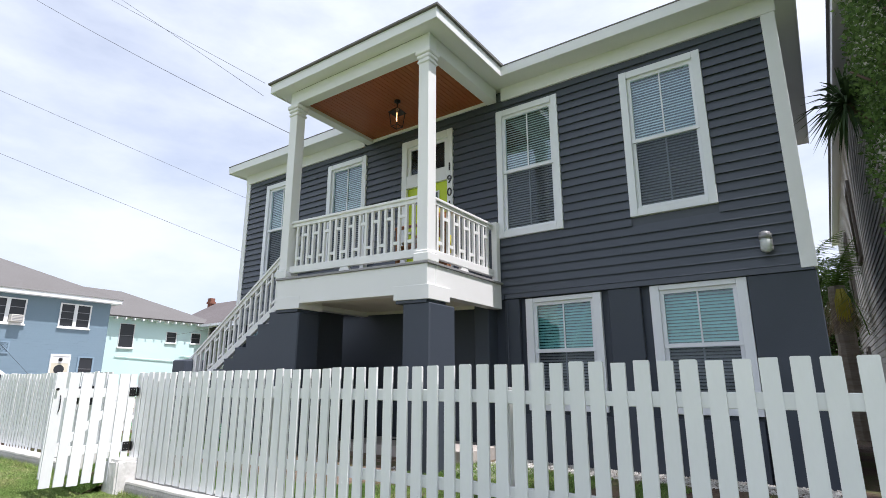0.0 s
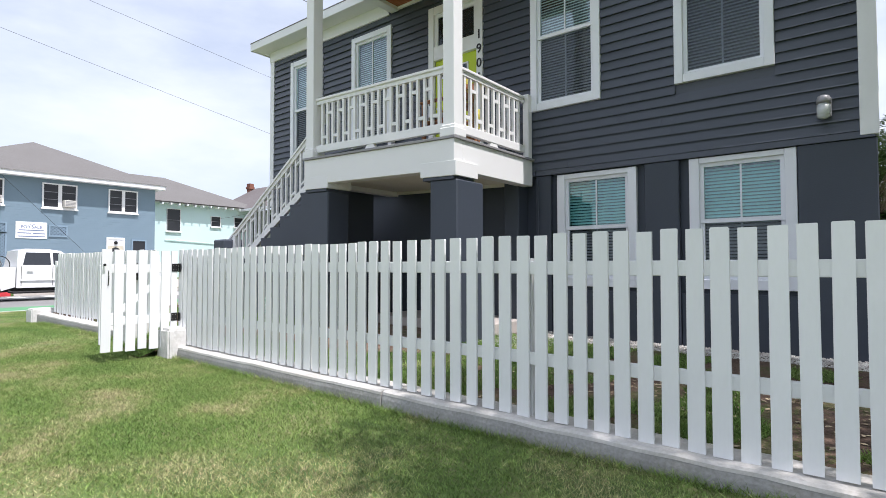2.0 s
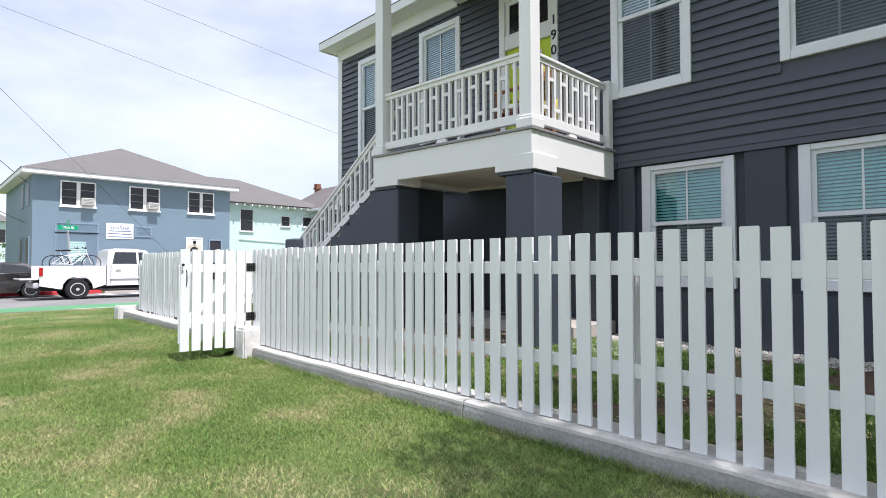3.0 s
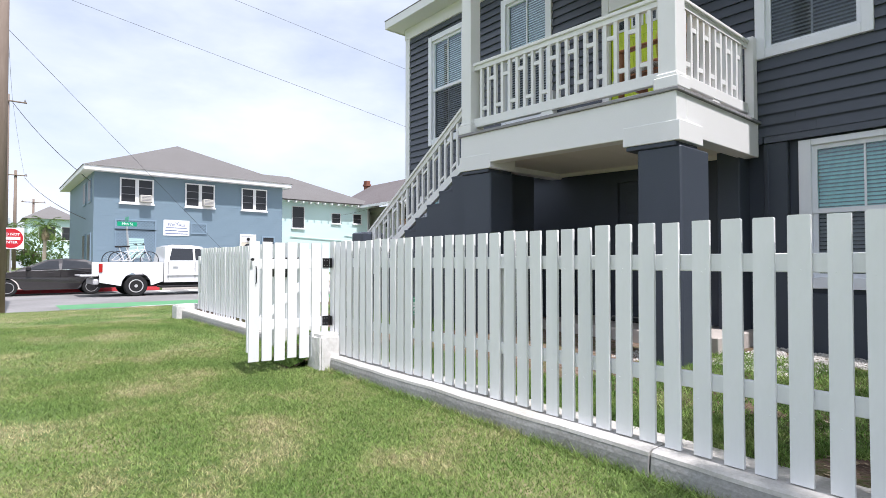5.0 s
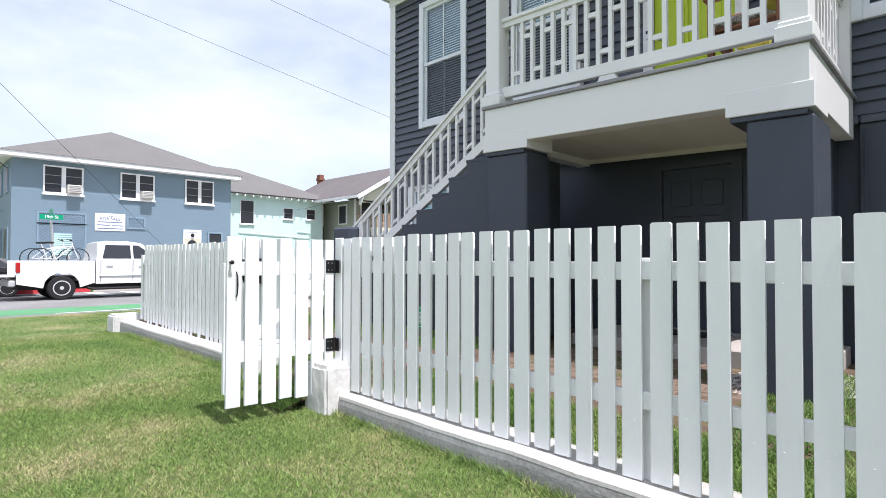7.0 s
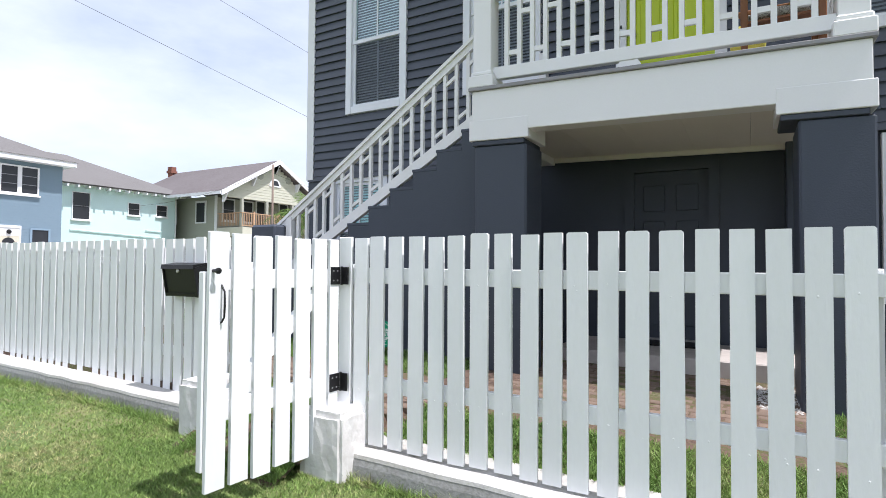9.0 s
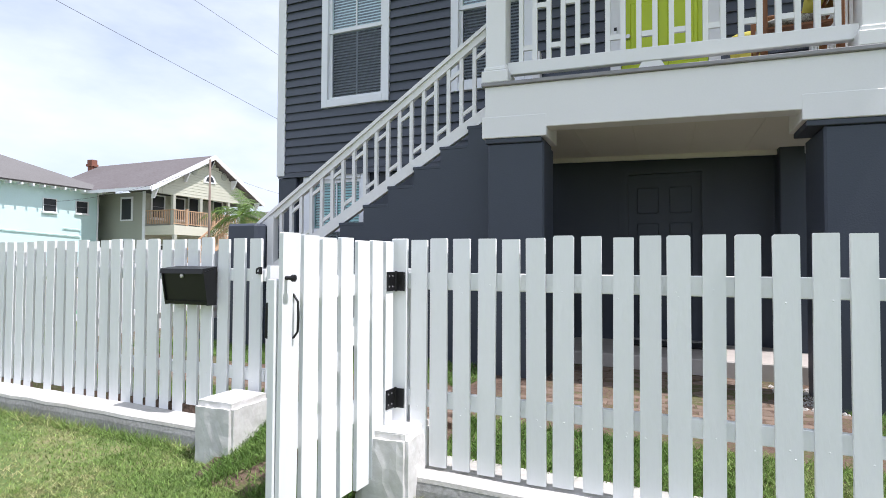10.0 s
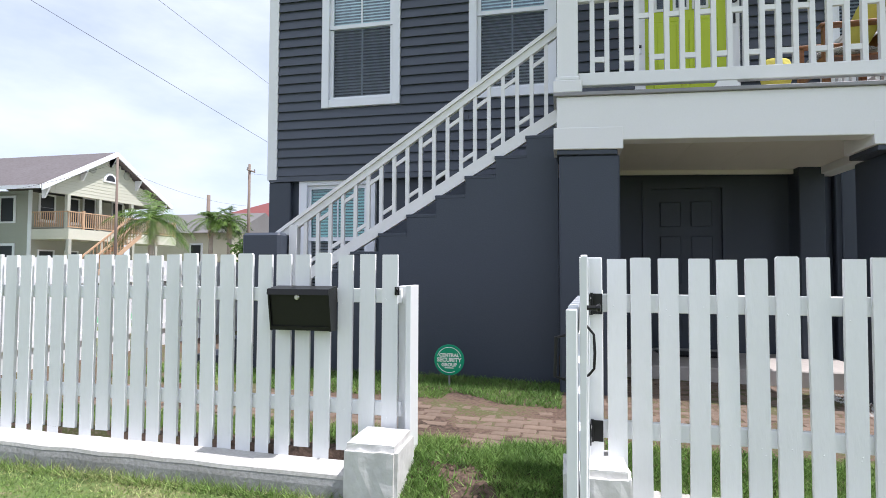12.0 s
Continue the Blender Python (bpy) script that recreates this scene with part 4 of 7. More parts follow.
# ---- fence, kerb, gate ----
FY = 3.461
rng = random.Random(11)
def kerb_run(x0, x1, y0, zt0, zt1, n):
    """A low cast kerb, slightly uneven, with a rounded painted top."""
    m, t = Mesh(), Mesh()
    rows, tops = [], []
    for i in range(n + 1):
        x = x0 + (x1 - x0) * i / n
        z = zt0 + (zt1 - zt0) * i / n + rng.uniform(-0.004, 0.004)
        j = rng.uniform(-0.006, 0.006)
        rows.append([(x, y0 - 0.02 + j, -0.3), (x, y0 + j, z - 0.075), (x, y0 + 0.008 + j, z - 0.035), (x, y0 + 0.38, z - 0.035), (x, y0 + 0.38, -0.3)])
        tops.append([(x, y0 + 0.006 + j, z - 0.034), (x, y0 + 0.010 + j, z - 0.012), (x, y0 + 0.035 + j, z), (x, y0 + 0.36, z), (x, y0 + 0.382, z - 0.034)])
    for mm, rr in ((m, rows), (t, tops)):
        k = len(rr[0])
        fs = []
        for i in range(n):
            fs += [(i * k + s, i * k + (s + 1) % k, (i + 1) * k + (s + 1) % k, (i + 1) * k + s) for s in range(k)]
        fs += [tuple(range(k)), tuple(n * k + s for s in range(k - 1, -1, -1))]
        mm.add([p for r in rr for p in r], fs)
    return m, t


for name, x0, x1, za, zb, label in (("fence_kerb", -7.55, -3.60, 0.105, 0.069, "low rough concrete kerb with white painted top"), ("fence_kerb", -3.588, 1.4, 0.066, 0.025, "low weathered concrete kerb with worn white paint"), ("fence_kerb", -13.8, -8.93, 0.215, 0.165, "low rough concrete kerb with white painted top")):
    kb = thing(name, ((x0 + x1) / 2, 3.5, 0), label, "kerb", kind="structure")
    body, cap = kerb_run(x0, x1, 3.335 if x0 > -8 else 3.375, za, zb, int((x1 - x0) / 0.22))
    part("kerb_body", body, M_CONC, kb)
    part("kerb_cap", cap, M_CONCTOP, kb)
kb = thing("fence_kerb", (-12.9, 8, 0), "low rough concrete kerb along the side fence", "kerb", kind="structure")
part("kerb_body", Mesh().box(-13.66, -13.34, 3.76, 24, -0.3, 0.20, bev=0.015), M_CONC, kb)


M_BLOCK = mat("rough_white_masonry_paint", (0.70, 0.69, 0.67), 0.85, grain=(22, 0.35), stain=(3.0, 0.3), bump=1.0, dark=(0.62, 0.6, 0.57))


def rough_block(x0, x1, y0, y1, z0, z1, seed):
    """A cast block with chipped, uneven faces."""
    bm = bmesh.new()
    bmesh.ops.create_cube(bm, size=1)
    bmesh.ops.bevel(bm, geom=list(bm.edges), offset=0.06, segments=2, affect="EDGES")
    bmesh.ops.subdivide_edges(bm, edges=list(bm.edges), cuts=6, use_grid_fill=True)
    for v in bm.verts:
        n = noise.noise(v.co * 5 + Vector((seed, 0, 0))) * 0.03 + noise.noise(v.co * 14 + Vector((0, seed, 0))) * 0.035
        k = 0.25 if v.co.z > 0.49 else 1.0
        v.co = v.co * (1 + n * k)
        v.co = Vector((x0 + (v.co.x + 0.5) * (x1 - x0), y0 + (v.co.y + 0.5) * (y1 - y0), z0 + (v.co.z + 0.5) * (z1 - z0)))
    bm.verts.index_update()
    m = Mesh().add([v.co.copy() for v in bm.verts], [tuple(v.index for v in f.verts) for f in bm.faces])
    bm.free()
    return m


for x0, x1, zt, s in ((-7.79, -7.46, 0.355, 1.0), (-8.97, -8.66, 0.395, 7.0)):
    pb = thing("gate_block", ((x0 + x1) / 2, 3.46, 0), "rough white-painted concrete block beside the gate", "block", "gate blocks")
    part("block_body", rough_block(x0, x1, 3.215, 3.575, -0.25, zt, s), M_BLOCK, pb)
pb = thing("gate_block", (-13.9, 3.46, 0), "rough white concrete block at the fence corner", "block", "gate blocks")
part("block_body", rough_block(-14.1, -13.74, 3.28, 3.72, -0.2, 0.31, 3.0), M_BLOCK, pb)


def picket_mesh(width, height, clip, thick=0.022):
    h = width / 2
    c = clip
    poly = [(-h, 0), (h, 0), (h, height - c), (h - c, height), (-h + c, height), (-h, height - c)]
    return Mesh().prism(poly, "y", -thick / 2, thick / 2).data("picket", M_FENCE)


PK = [picket_mesh(0.100, 1.26, 0.006), picket_mesh(0.097, 1.257, 0.003), picket_mesh(0.104, 1.262, 0.009), picket_mesh(0.094, 1.254, 0.002)]
nail = Mesh().lathe([(0.0045, 0.0), (0.004, -0.001), (0.001, -0.0014)], (0, 0, 0), "y", 6).data("nail_head", M_FENCE)


def picket_row(owner, xs, bottom, fy=FY, top=None):
    for x in xs:
        tall = 1.0 if top is None else (top - bottom(x)) / 1.26
        p = piece("picket", rng.choice(PK), owner, (x + rng.uniform(-0.002, 0.002), fy + rng.uniform(-0.002, 0.002), bottom(x) + rng.uniform(-0.005, 0.005)), (rng.uniform(-0.004, 0.004), rng.uniform(-0.005, 0.005), 0), (1.02, 1, tall))
        if -9.6 < x < -2.5:
            for zz in (0.97, 1.00, 0.30, 0.33):
                if rng.random() < 0.5:
                    n = new("nail_head", nail)
                    n.parent = p
                    n.location = (rng.uniform(-0.03, 0.03), -0.0112, zz + rng.uniform(-0.012, 0.012))


fence_r = thing("picket_fence", (-3.2, FY, 0.16), "white painted wooden picket fence on a low kerb", "fence", "fence panels")
PICKETS = [-7.508, -7.38, -7.242, -7.099, -6.954, -6.818, -6.681, -6.53, -6.387, -6.258, -6.127, -5.979, -5.84, -5.678, -5.535, -5.394, -5.25, -5.115, -4.97,
           -4.82, -4.68, -4.542, -4.40, -4.262, -4.12, -3.98, -3.83, -3.67, -3.51, -3.34, -3.168, -3.012, -2.852, -2.684, -2.522, -2.368, -2.212, -2.057, -1.90,
           -1.75, -1.598, -1.454, -1.301, -1.15, -0.997, -0.853, -0.705, -0.556, -0.408, -0.26, -0.11, 0.05] + [0.20 + 0.15 * i for i in range(7)]
picket_row(fence_r, PICKETS, lambda x: 0.045 + 0.08 * min(max((-x - 1.0) / 6.5, 0.0), 1.0), FY, 1.414)
for xa, xb, dz in ((-7.66, -4.93, 0.0), (-4.925, -2.2, 0.004), (-2.195, 1.3, -0.002)):
    part("rail", Mesh().box(xa, xb, FY + 0.013, FY + 0.050, 1.12 + dz, 1.218 + dz, bev=0.004), M_FENCE, fence_r)
    part("rail", Mesh().box(xa, xb, FY + 0.013, FY + 0.050, 0.446 + dz, 0.539 + dz, bev=0.004), M_FENCE, fence_r)
for xa in (-7.66, -4.98, -2.25, 0.55):
    part("fence_post", Mesh().box(xa, xa + 0.088, FY + 0.051, FY + 0.139, -0.1, 1.24, bev=0.004), M_FENCE, fence_r)
part("hinge_post", Mesh().box(-7.68, -7.58, FY - 0.012, FY + 0.012, 0.30, 1.416, bev=0.004), M_FENCE, fence_r)

fence_l = thing("picket_fence", (-10.9, FY, 0.2), "white painted wooden picket fence carrying the mailbox", "fence", "fence panels")
FL = 3.61
picket_row(fence_l, [-8.83 - 0.1485 * i for i in range(4)] + [-9.41 - 0.1362 * i for i in range(29)], lambda x: 0.125 - (x + 8.7) * 0.016, FL, 1.447)
for z0 in (1.14, 0.445):
    part("rail", Mesh().box(-13.4, -8.76, FL + 0.013, FL + 0.050, z0, z0 + 0.088, bev=0.004), M_FENCE, fence_l)
part("gate_post", Mesh().box(-8.79, -8.725, FL + 0.052, FL + 0.142, 0.0, 1.245, bev=0.004), M_FENCE, fence_l)
part("gate_board", Mesh().box(-8.724, -8.69, FL - 0.02, FL + 0.16, 0.0, 1.25, bev=0.003), M_FENCE, fence_l)
part("corner_post", Mesh().box(-13.49, -13.40, FL + 0.0, FL + 0.10, 0.1, 1.30, bev=0.004), M_FENCE, fence_l)

fence_s = thing("picket_fence", (-12.95, 12, 0.2), "white picket fence running back beside the house", "fence", "fence panels")
for i in range(112):
    piece("picket", rng.choice(PK), fence_s, (-13.50 + rng.uniform(-0.003, 0.003), 3.74 + i * 0.1381, 0.21 + rng.uniform(-0.005, 0.005)), (0, rng.uniform(-0.006, 0.006), radians(90)))
for z0 in (1.17, 0.48):
    part("rail", Mesh().box(-13.485, -13.45, 3.74, 19.2, z0, z0 + 0.088), M_FENCE, fence_s)
fence_b = thing("picket_fence", (-15, 19.2, 0.2), "white picket fence across the back of the yard", "fence", "fence panels")
picket_row(fence_b, [-12.8 + 0.1381 * i for i in range(10)], lambda x: 0.21, 19.25)
part("rail", Mesh().box(-12.9, -11.5, 19.265, 19.30, 1.17, 1.26), M_FENCE, fence_b)

gate = thing("gate", (-7.66, 3.43, 0.10), "white wooden picket gate standing open outwards", "gate")
GX = -7.66
for i in range(6):
    yc = 2.535 + i * 0.142
    piece("picket", PK[i % 4], gate, (GX + rng.uniform(-0.002, 0.002), yc + 0.02, 0.095 + rng.uniform(-0.01, 0.01)), (rng.uniform(-0.008, 0.008), 0, radians(90)), (1.10, 1, 1.035))
piece("picket", PK[1], gate, (GX, 3.375, 0.14), (0, 0, radians(90)), (0.8, 1, 1.0))
for z0, z1 in ((1.10, 1.21), (0.43, 0.54)):
    part("rail", Mesh().box(GX - 0.052, GX - 0.012, 2.56, 3.41, z0, z1, bev=0.004), M_FENCE, gate)
part("brace", Mesh().prism([(2.58, 0.541), (2.70, 0.541), (3.38, 1.099), (3.26, 1.099)], "x", GX - 0.05, GX - 0.013), M_FENCE, gate)
part("latch_stile", Mesh().box(GX - 0.056, GX - 0.014, 2.49, 2.56, 0.20, 1.20, bev=0.004), M_FENCE, gate)
for z0 in (1.112, 0.44):
    hg = part("hinge", Mesh().box(GX + 0.012, GX + 0.018, 3.34, 3.42, z0, z0 + 0.11).tube([(GX + 0.022, 3.428, z0 - 0.004), (GX + 0.022, 3.428, z0 + 0.114)], 0.008, 8), M_BLACK, gate)
    part("hinge_leaf", Mesh().prism([(GX + 0.024, z0), (GX + 0.078, z0), (GX + 0.078, z0 + 0.11), (GX + 0.024, z0 + 0.11)], "y", 3.424, 3.432), M_BLACK, hg)
    for yy in (3.36, 3.395):
        for zz in (z0 + 0.025, z0 + 0.085):
            part("screw", Mesh().lathe([(0.006, 0.018), (0.005, 0.021)], (GX, yy, zz), "x", 6), M_GREYMETAL, hg)
hd = part("pull_handle", Mesh().tube([(GX + 0.014, 2.57, 1.135), (GX + 0.024, 2.57, 1.125), (GX + 0.044, 2.57, 1.10), (GX + 0.047, 2.57, 1.03), (GX + 0.044, 2.57, 0.97), (GX + 0.024, 2.57, 0.945), (GX + 0.014, 2.57, 0.94)], [0.005, 0.005, 0.005, 0.006, 0.005, 0.005, 0.005], 8), M_BLACK, gate, "black iron pull", smooth=True)
part("handle_plate", Mesh().box(GX + 0.011, GX + 0.015, 2.558, 2.582, 1.125, 1.165).box(GX + 0.011, GX + 0.015, 2.558, 2.582, 0.905, 0.945), M_BLACK, hd)
part("pull_handle", Mesh().tube([(GX - 0.055, 2.53, 1.10), (GX - 0.095, 2.53, 1.09), (GX - 0.10, 2.53, 0.94), (GX - 0.055, 2.53, 0.93)], 0.007, 8), M_BLACK, gate, "black iron pull")
part("latch_bar", Mesh().tube([(GX + 0.012, 2.52, 1.205), (GX + 0.055, 2.52, 1.205)], 0.009, 8).lathe([(0.009, 0.055), (0.016, 0.058), (0.016, 0.068), (0.006, 0.072)], (GX, 2.52, 1.205), "x", 10), M_BLACK, gate)
gate.rotation_euler = (0, 0, radians(-4.0))
FY = FL
catch = thing("gate_latch", (-8.785, FL - 0.02, 1.19), "black iron latch catch on the last picket", "latch")
part("catch_plate", Mesh().box(-8.795, -8.765, FY - 0.018, FY - 0.0125, 1.19, 1.24), M_BLACK, catch)
part("catch_hook", Mesh().tube([(-8.78, FY - 0.018, 1.20), (-8.775, FY - 0.06, 1.20), (-8.765, FY - 0.07, 1.225), (-8.77, FY - 0.04, 1.235)], 0.007, 6), M_BLACK, catch)

# mailbox on the pickets
mb = thing("mailbox", (-9.375, FL - 0.07, 0.965), "black metal mailbox with a round lock on the fence", "mailbox")
MBX0, MBX1, MY = -9.585, -9.175, FL - 0.0125
part("box_body", Mesh().prism([(MY, 0.975), (MY - 0.075, 0.975), (MY - 0.115, 1.20), (MY, 1.24)], "x", MBX0 + 0.012, MBX1 - 0.012), M_BLACK, mb)
part("lid", Mesh().prism([(MY, 1.242), (MY - 0.13, 1.225), (MY - 0.135, 1.19), (MY - 0.118, 1.19), (MY - 0.116, 1.205), (MY, 1.236)], "x", MBX0, MBX1), M_BLACK, mb)
for xa in (MBX0, MBX1 - 0.011):
    part("side_cheek", Mesh().prism([(MY, 0.965), (MY - 0.085, 0.965), (MY - 0.125, 1.20), (MY, 1.235)], "x", xa, xa + 0.011), M_BLACK, mb)
part("front_rim", Mesh().prism([(MY - 0.085, 0.968), (MY - 0.078, 0.968), (MY - 0.082, 0.992), (MY - 0.089, 0.992)], "x", MBX0 + 0.012, MBX1 - 0.012), M_BLACK, mb)
part("lock", Mesh().lathe([(0.017, 0.01), (0.017, -0.006), (0.012, -0.009)], (-9.39, MY - 0.112, 1.175), "y", 14), M_STEEL, mb, "round chrome lock")

# security sign on a stake
M_SIGNGREEN = mat("green_sign_face", (0.0, 0.33, 0.17), 0.35, grain=(30, 0.03), stain=(1, 0.04), bump=0.0)
M_SIGNWHITE = mat("white_sign_print", (0.85, 0.87, 0.86), 0.4, bump=0.0, grain=(30, 0.02), stain=(1, 0.02))
sg = thing("yard_sign", (-8.865, 5.58, YARD), "round green and white security sign on a stake", "sign")
SZ, SYY, SXX = 0.475, 5.58, -8.86
part("stake", Mesh().box(SXX - 0.009, SXX + 0.009, SYY, SYY + 0.008, -0.2, SZ - 0.1), M_GREYMETAL, sg)
part("sign_board", Mesh().lathe([(0.147, 0.0), (0.149, -0.002), (0.147, -0.006)], (SXX, SYY, SZ), "y", 32), M_SIGNGREEN, sg)
ring = Mesh()
for k in range(40):
    if abs(math.sin(2 * math.pi * (k + 0.5) / 40)) < 0.3 or 33 <= k <= 35:
        continue
    a0, a1 = 2 * math.pi * k / 40, 2 * math.pi * (k + 1) / 40
    ring.add([(SXX + r * math.cos(a), SYY - 0.0075, SZ + r * math.sin(a)) for r, a in ((0.118, a0), (0.124, a0), (0.124, a1), (0.118, a1))], [(0, 1, 2, 3)])
part("sign_ring", ring, M_SIGNWHITE, sg)
for text, size, dz in (("CENTRAL", 0.045, 0.044), ("SECURITY", 0.054, -0.001), ("GROUP", 0.045, -0.048)):
    me = letters(text, size, 0.0005, 0.002)
    me.materials.append(M_SIGNWHITE)
    ob = new("lettering", me)
    ob.parent = sg
    ob.location = Vector((SXX, SYY - 0.0075, SZ + dz)) - sg.location
part("small_print", Mesh().box(SXX - 0.045, SXX + 0.045, SYY - 0.0078, SYY - 0.0072, SZ - 0.081, SZ - 0.072), M_SIGNWHITE, sg)

# ---- houses across the street ----
M_BLUEBRICK = mat("blue_painted_brick", (0.185, 0.262, 0.318), 0.7, grain=(9, 0.15), stain=(0.5, 0.2), bump=0.5, dark=(0.75, 0.77, 0.8))
M_BLUETRIM = mat("blue_trim_paint", (0.22, 0.31, 0.39), 0.65, grain=(20, 0.1), bump=0.2)
M_MINT = mat("mint_stucco", (0.62, 0.80, 0.80), 0.75, grain=(12, 0.06), stain=(0.4, 0.12), bump=0.3)
M_OLIVE = mat("olive_siding_paint", (0.40, 0.41, 0.34), 0.65, grain=(15, 0.1), stain=(0.5, 0.12), bump=0.2)
M_CREAMS = mat("pale_sage_siding", (0.58, 0.58, 0.47), 0.65, grain=(15, 0.1), stain=(0.5, 0.12), bump=0.2)
M_CEDAR = mat("new_cedar_wood", (0.52, 0.35, 0.22), 0.6, grain=(20, 0.25), stain=(1.0, 0.2), bump=0.3)
M_BRICKRED = mat("red_chimney_brick", (0.26, 0.11, 0.075), 0.9, grain=(14, 0.4), stain=(1.5, 0.3), bump=0.8)
M_PANE = mat("dark_window_screen", (0.025, 0.027, 0.032), 0.35, grain=(30, 0.1), stain=(1.5, 0.2), bump=0.0, spec=0.5)
M_ACUNIT = mat("air_conditioner_plastic", (0.62, 0.60, 0.55), 0.6, bump=0.1)
M_TEALBLIND = mat("teal_louvre_paint", (0.50, 0.72, 0.68), 0.5, bump=0.1)
M_POLE = mat("weathered_pole_wood", (0.24, 0.19, 0.155), 0.9, grain=(12, 0.5), stain=(1, 0.3), bump=0.8, stretch=(1, 1, 0.1))
M_WIRE = mat("dark_cable", (0.03, 0.03, 0.035), 0.6, bump=0.0)
M_GALV = mat("galvanised_steel", (0.50, 0.51, 0.52), 0.45, 0.6, bump=0.1)
M_REDROOF = mat("red_metal_roof", (0.20, 0.05, 0.04), 0.5, grain=(6, 0.1), bump=0.1)
M_CREAM = mat("cream_siding", (0.62, 0.58, 0.46), 0.7, grain=(10, 0.1), bump=0.2)


def sub_thing(name, at, owner):
    s = thing(name, at)
    s.location = s.location - origin(owner)
    s.parent = owner
    return s


def facing_window(owner, x, y0, y1, z0, z1, frame_mat, sill=True, lights=1, bars=1, out=1, mull=0.1, fr=0.09):
    """A window in a wall that faces +x: frame, panes and bars, one or two lights wide."""
    w = sub_thing("window", (x, (y0 + y1) / 2, z0), owner)
    part("frame", Mesh().box(x, x + 0.07, y0, y0 + fr, z0, z1).box(x, x + 0.07, y1 - fr, y1, z0, z1).box(x, x + 0.07, y0 + fr, y1 - fr, z1 - fr, z1).box(x, x + 0.07, y0 + fr, y1 - fr, z0, z0 + fr), frame_mat, w)
    if sill:
        part("sill", Mesh().box(x, x + 0.12, y0 - 0.05, y1 + 0.05, z0 - 0.08, z0 - 0.001), frame_mat, w)
    step = (y1 - y0 - 2 * fr) / lights
    for i in range(lights):
        ya, yb = y0 + fr + i * step, y0 + fr + (i + 1) * step
        if lights > 1:
            ya, yb = ya + (mull if i else 0), yb - (0 if i else mull)
        part("pane", Mesh().box(x - 0.02, x + 0.025, ya, yb, z0 + fr, z1 - fr), M_PANE, w)
        for k in range(bars):
            zz = z0 + fr + (z1 - z0 - 2 * fr) * (k + 1) / (bars + 1)
            part("sash_bar", Mesh().box(x + 0.026, x + 0.045, ya, yb, zz - 0.014, zz + 0.014), M_GREYMETAL, w)
    if lights > 1:
        ym = (y0 + y1) / 2
        part("mullion", Mesh().box(x, x + 0.06, ym - mull, ym + mull, z0 + fr, z1 - fr), frame_mat, w)
    return w


# blue brick block
AX, AY0 = -36.0, 4.62
K = 1.147
def ay(y): return 1.59 + (y - 0.88) * K
def az(z): return 1.26 + (z - 1.26) * K
apt = thing("apartment_house", (-41, 9.4, 0.3), "two-storey blue painted brick house with grey hip roof", "house")
part("wall", Mesh().box(AX - 11, AX, AY0, ay(12.72), 0.2, az(5.55)), M_BLUEBRICK, apt)
for k in range(44):
    zc = 0.45 + k * 0.136
    part("brick_course", Mesh().box(AX, AX + 0.005, AY0 + 0.001, ay(12.72) - 0.001, zc, zc + 0.105), M_BLUEBRICK, apt)
EZ = az(5.45)
ey0, ey1, ex0, ex1 = AY0 - 0.5, ay(13.0), AX - 11.6, AX + 0.62
part("soffit", Mesh().box(ex0, ex1, ey0, ey1, EZ, EZ + 0.06), M_TRIM, apt)
part("fascia", Mesh().box(ex1, ex1 + 0.05, ey0 - 0.05, ey1, EZ - 0.02, EZ + 0.22), M_TRIM, apt)
part("fascia", Mesh().box(ex0, ex1, ey0 - 0.05, ey0, EZ - 0.02, EZ + 0.22), M_TRIM, apt)
part("fascia", Mesh().box(ex0, ex1, ey1, ey1 + 0.05, EZ - 0.02, EZ + 0.22), M_TRIM, apt)
cxm, cym = -41.3, ay(7.3) + 1.0
r = Mesh().add([(ex0 - .1, ey0 - .1, EZ + .22), (ex1 + .1, ey0 - .1, EZ + .22), (ex1 + .1, ey1 + .1, EZ + .22), (ex0 - .1, ey1 + .1, EZ + .22), (cxm - 0.6, cym, EZ + 2.9), (cxm + 0.3, cym, EZ + 2.9)], [(0, 3, 2, 1), (1, 2, 5), (0, 1, 5, 4), (3, 0, 4), (2, 3, 4, 5)])
part("roof", r, M_ROOF, apt)
for ya, yb, ac in ((4.57, 6.03, 1), (7.49, 8.95, 1), (10.37, 11.80, 0)):
    w = facing_window(apt, AX, ay(ya), ay(yb), az(4.05), az(5.26), M_TRIM, lights=2, bars=2, mull=0.09, fr=0.07)
    if ac:
        acu = part("air_conditioner", Mesh().box(AX - 0.1, AX + 0.45, ay(yb) - 0.72, ay(yb) - 0.15, az(4.12), az(4.12) + 0.38, bev=0.02), M_ACUNIT, w, "window air conditioner")
        for k in range(4):
            part("grille_slat", Mesh().box(AX + 0.45, AX + 0.46, ay(yb) - 0.68, ay(yb) - 0.2, az(4.12) + 0.06 + k * 0.08, az(4.12) + 0.09 + k * 0.08), M_GREYMETAL, acu)
facing_window(apt, AX, ay(11.51), ay(12.28), az(1.4), az(2.65), M_BLUETRIM, bars=1)
dr = sub_thing("door_side", (AX, ay(10.7), 0.4), apt)
part("casing", Mesh().box(AX, AX + 0.08, ay(10.30), ay(10.36), 0.36, az(2.72)).box(AX, AX + 0.08, ay(11.12), ay(11.18), 0.36, az(2.72)).box(AX, AX + 0.08, ay(10.36), ay(11.12), az(2.62), az(2.72)), M_TRIM, dr)
part("transom", Mesh().box(AX, AX + 0.05, ay(10.36), ay(11.12), az(2.28), az(2.62)), M_TRIM, dr)
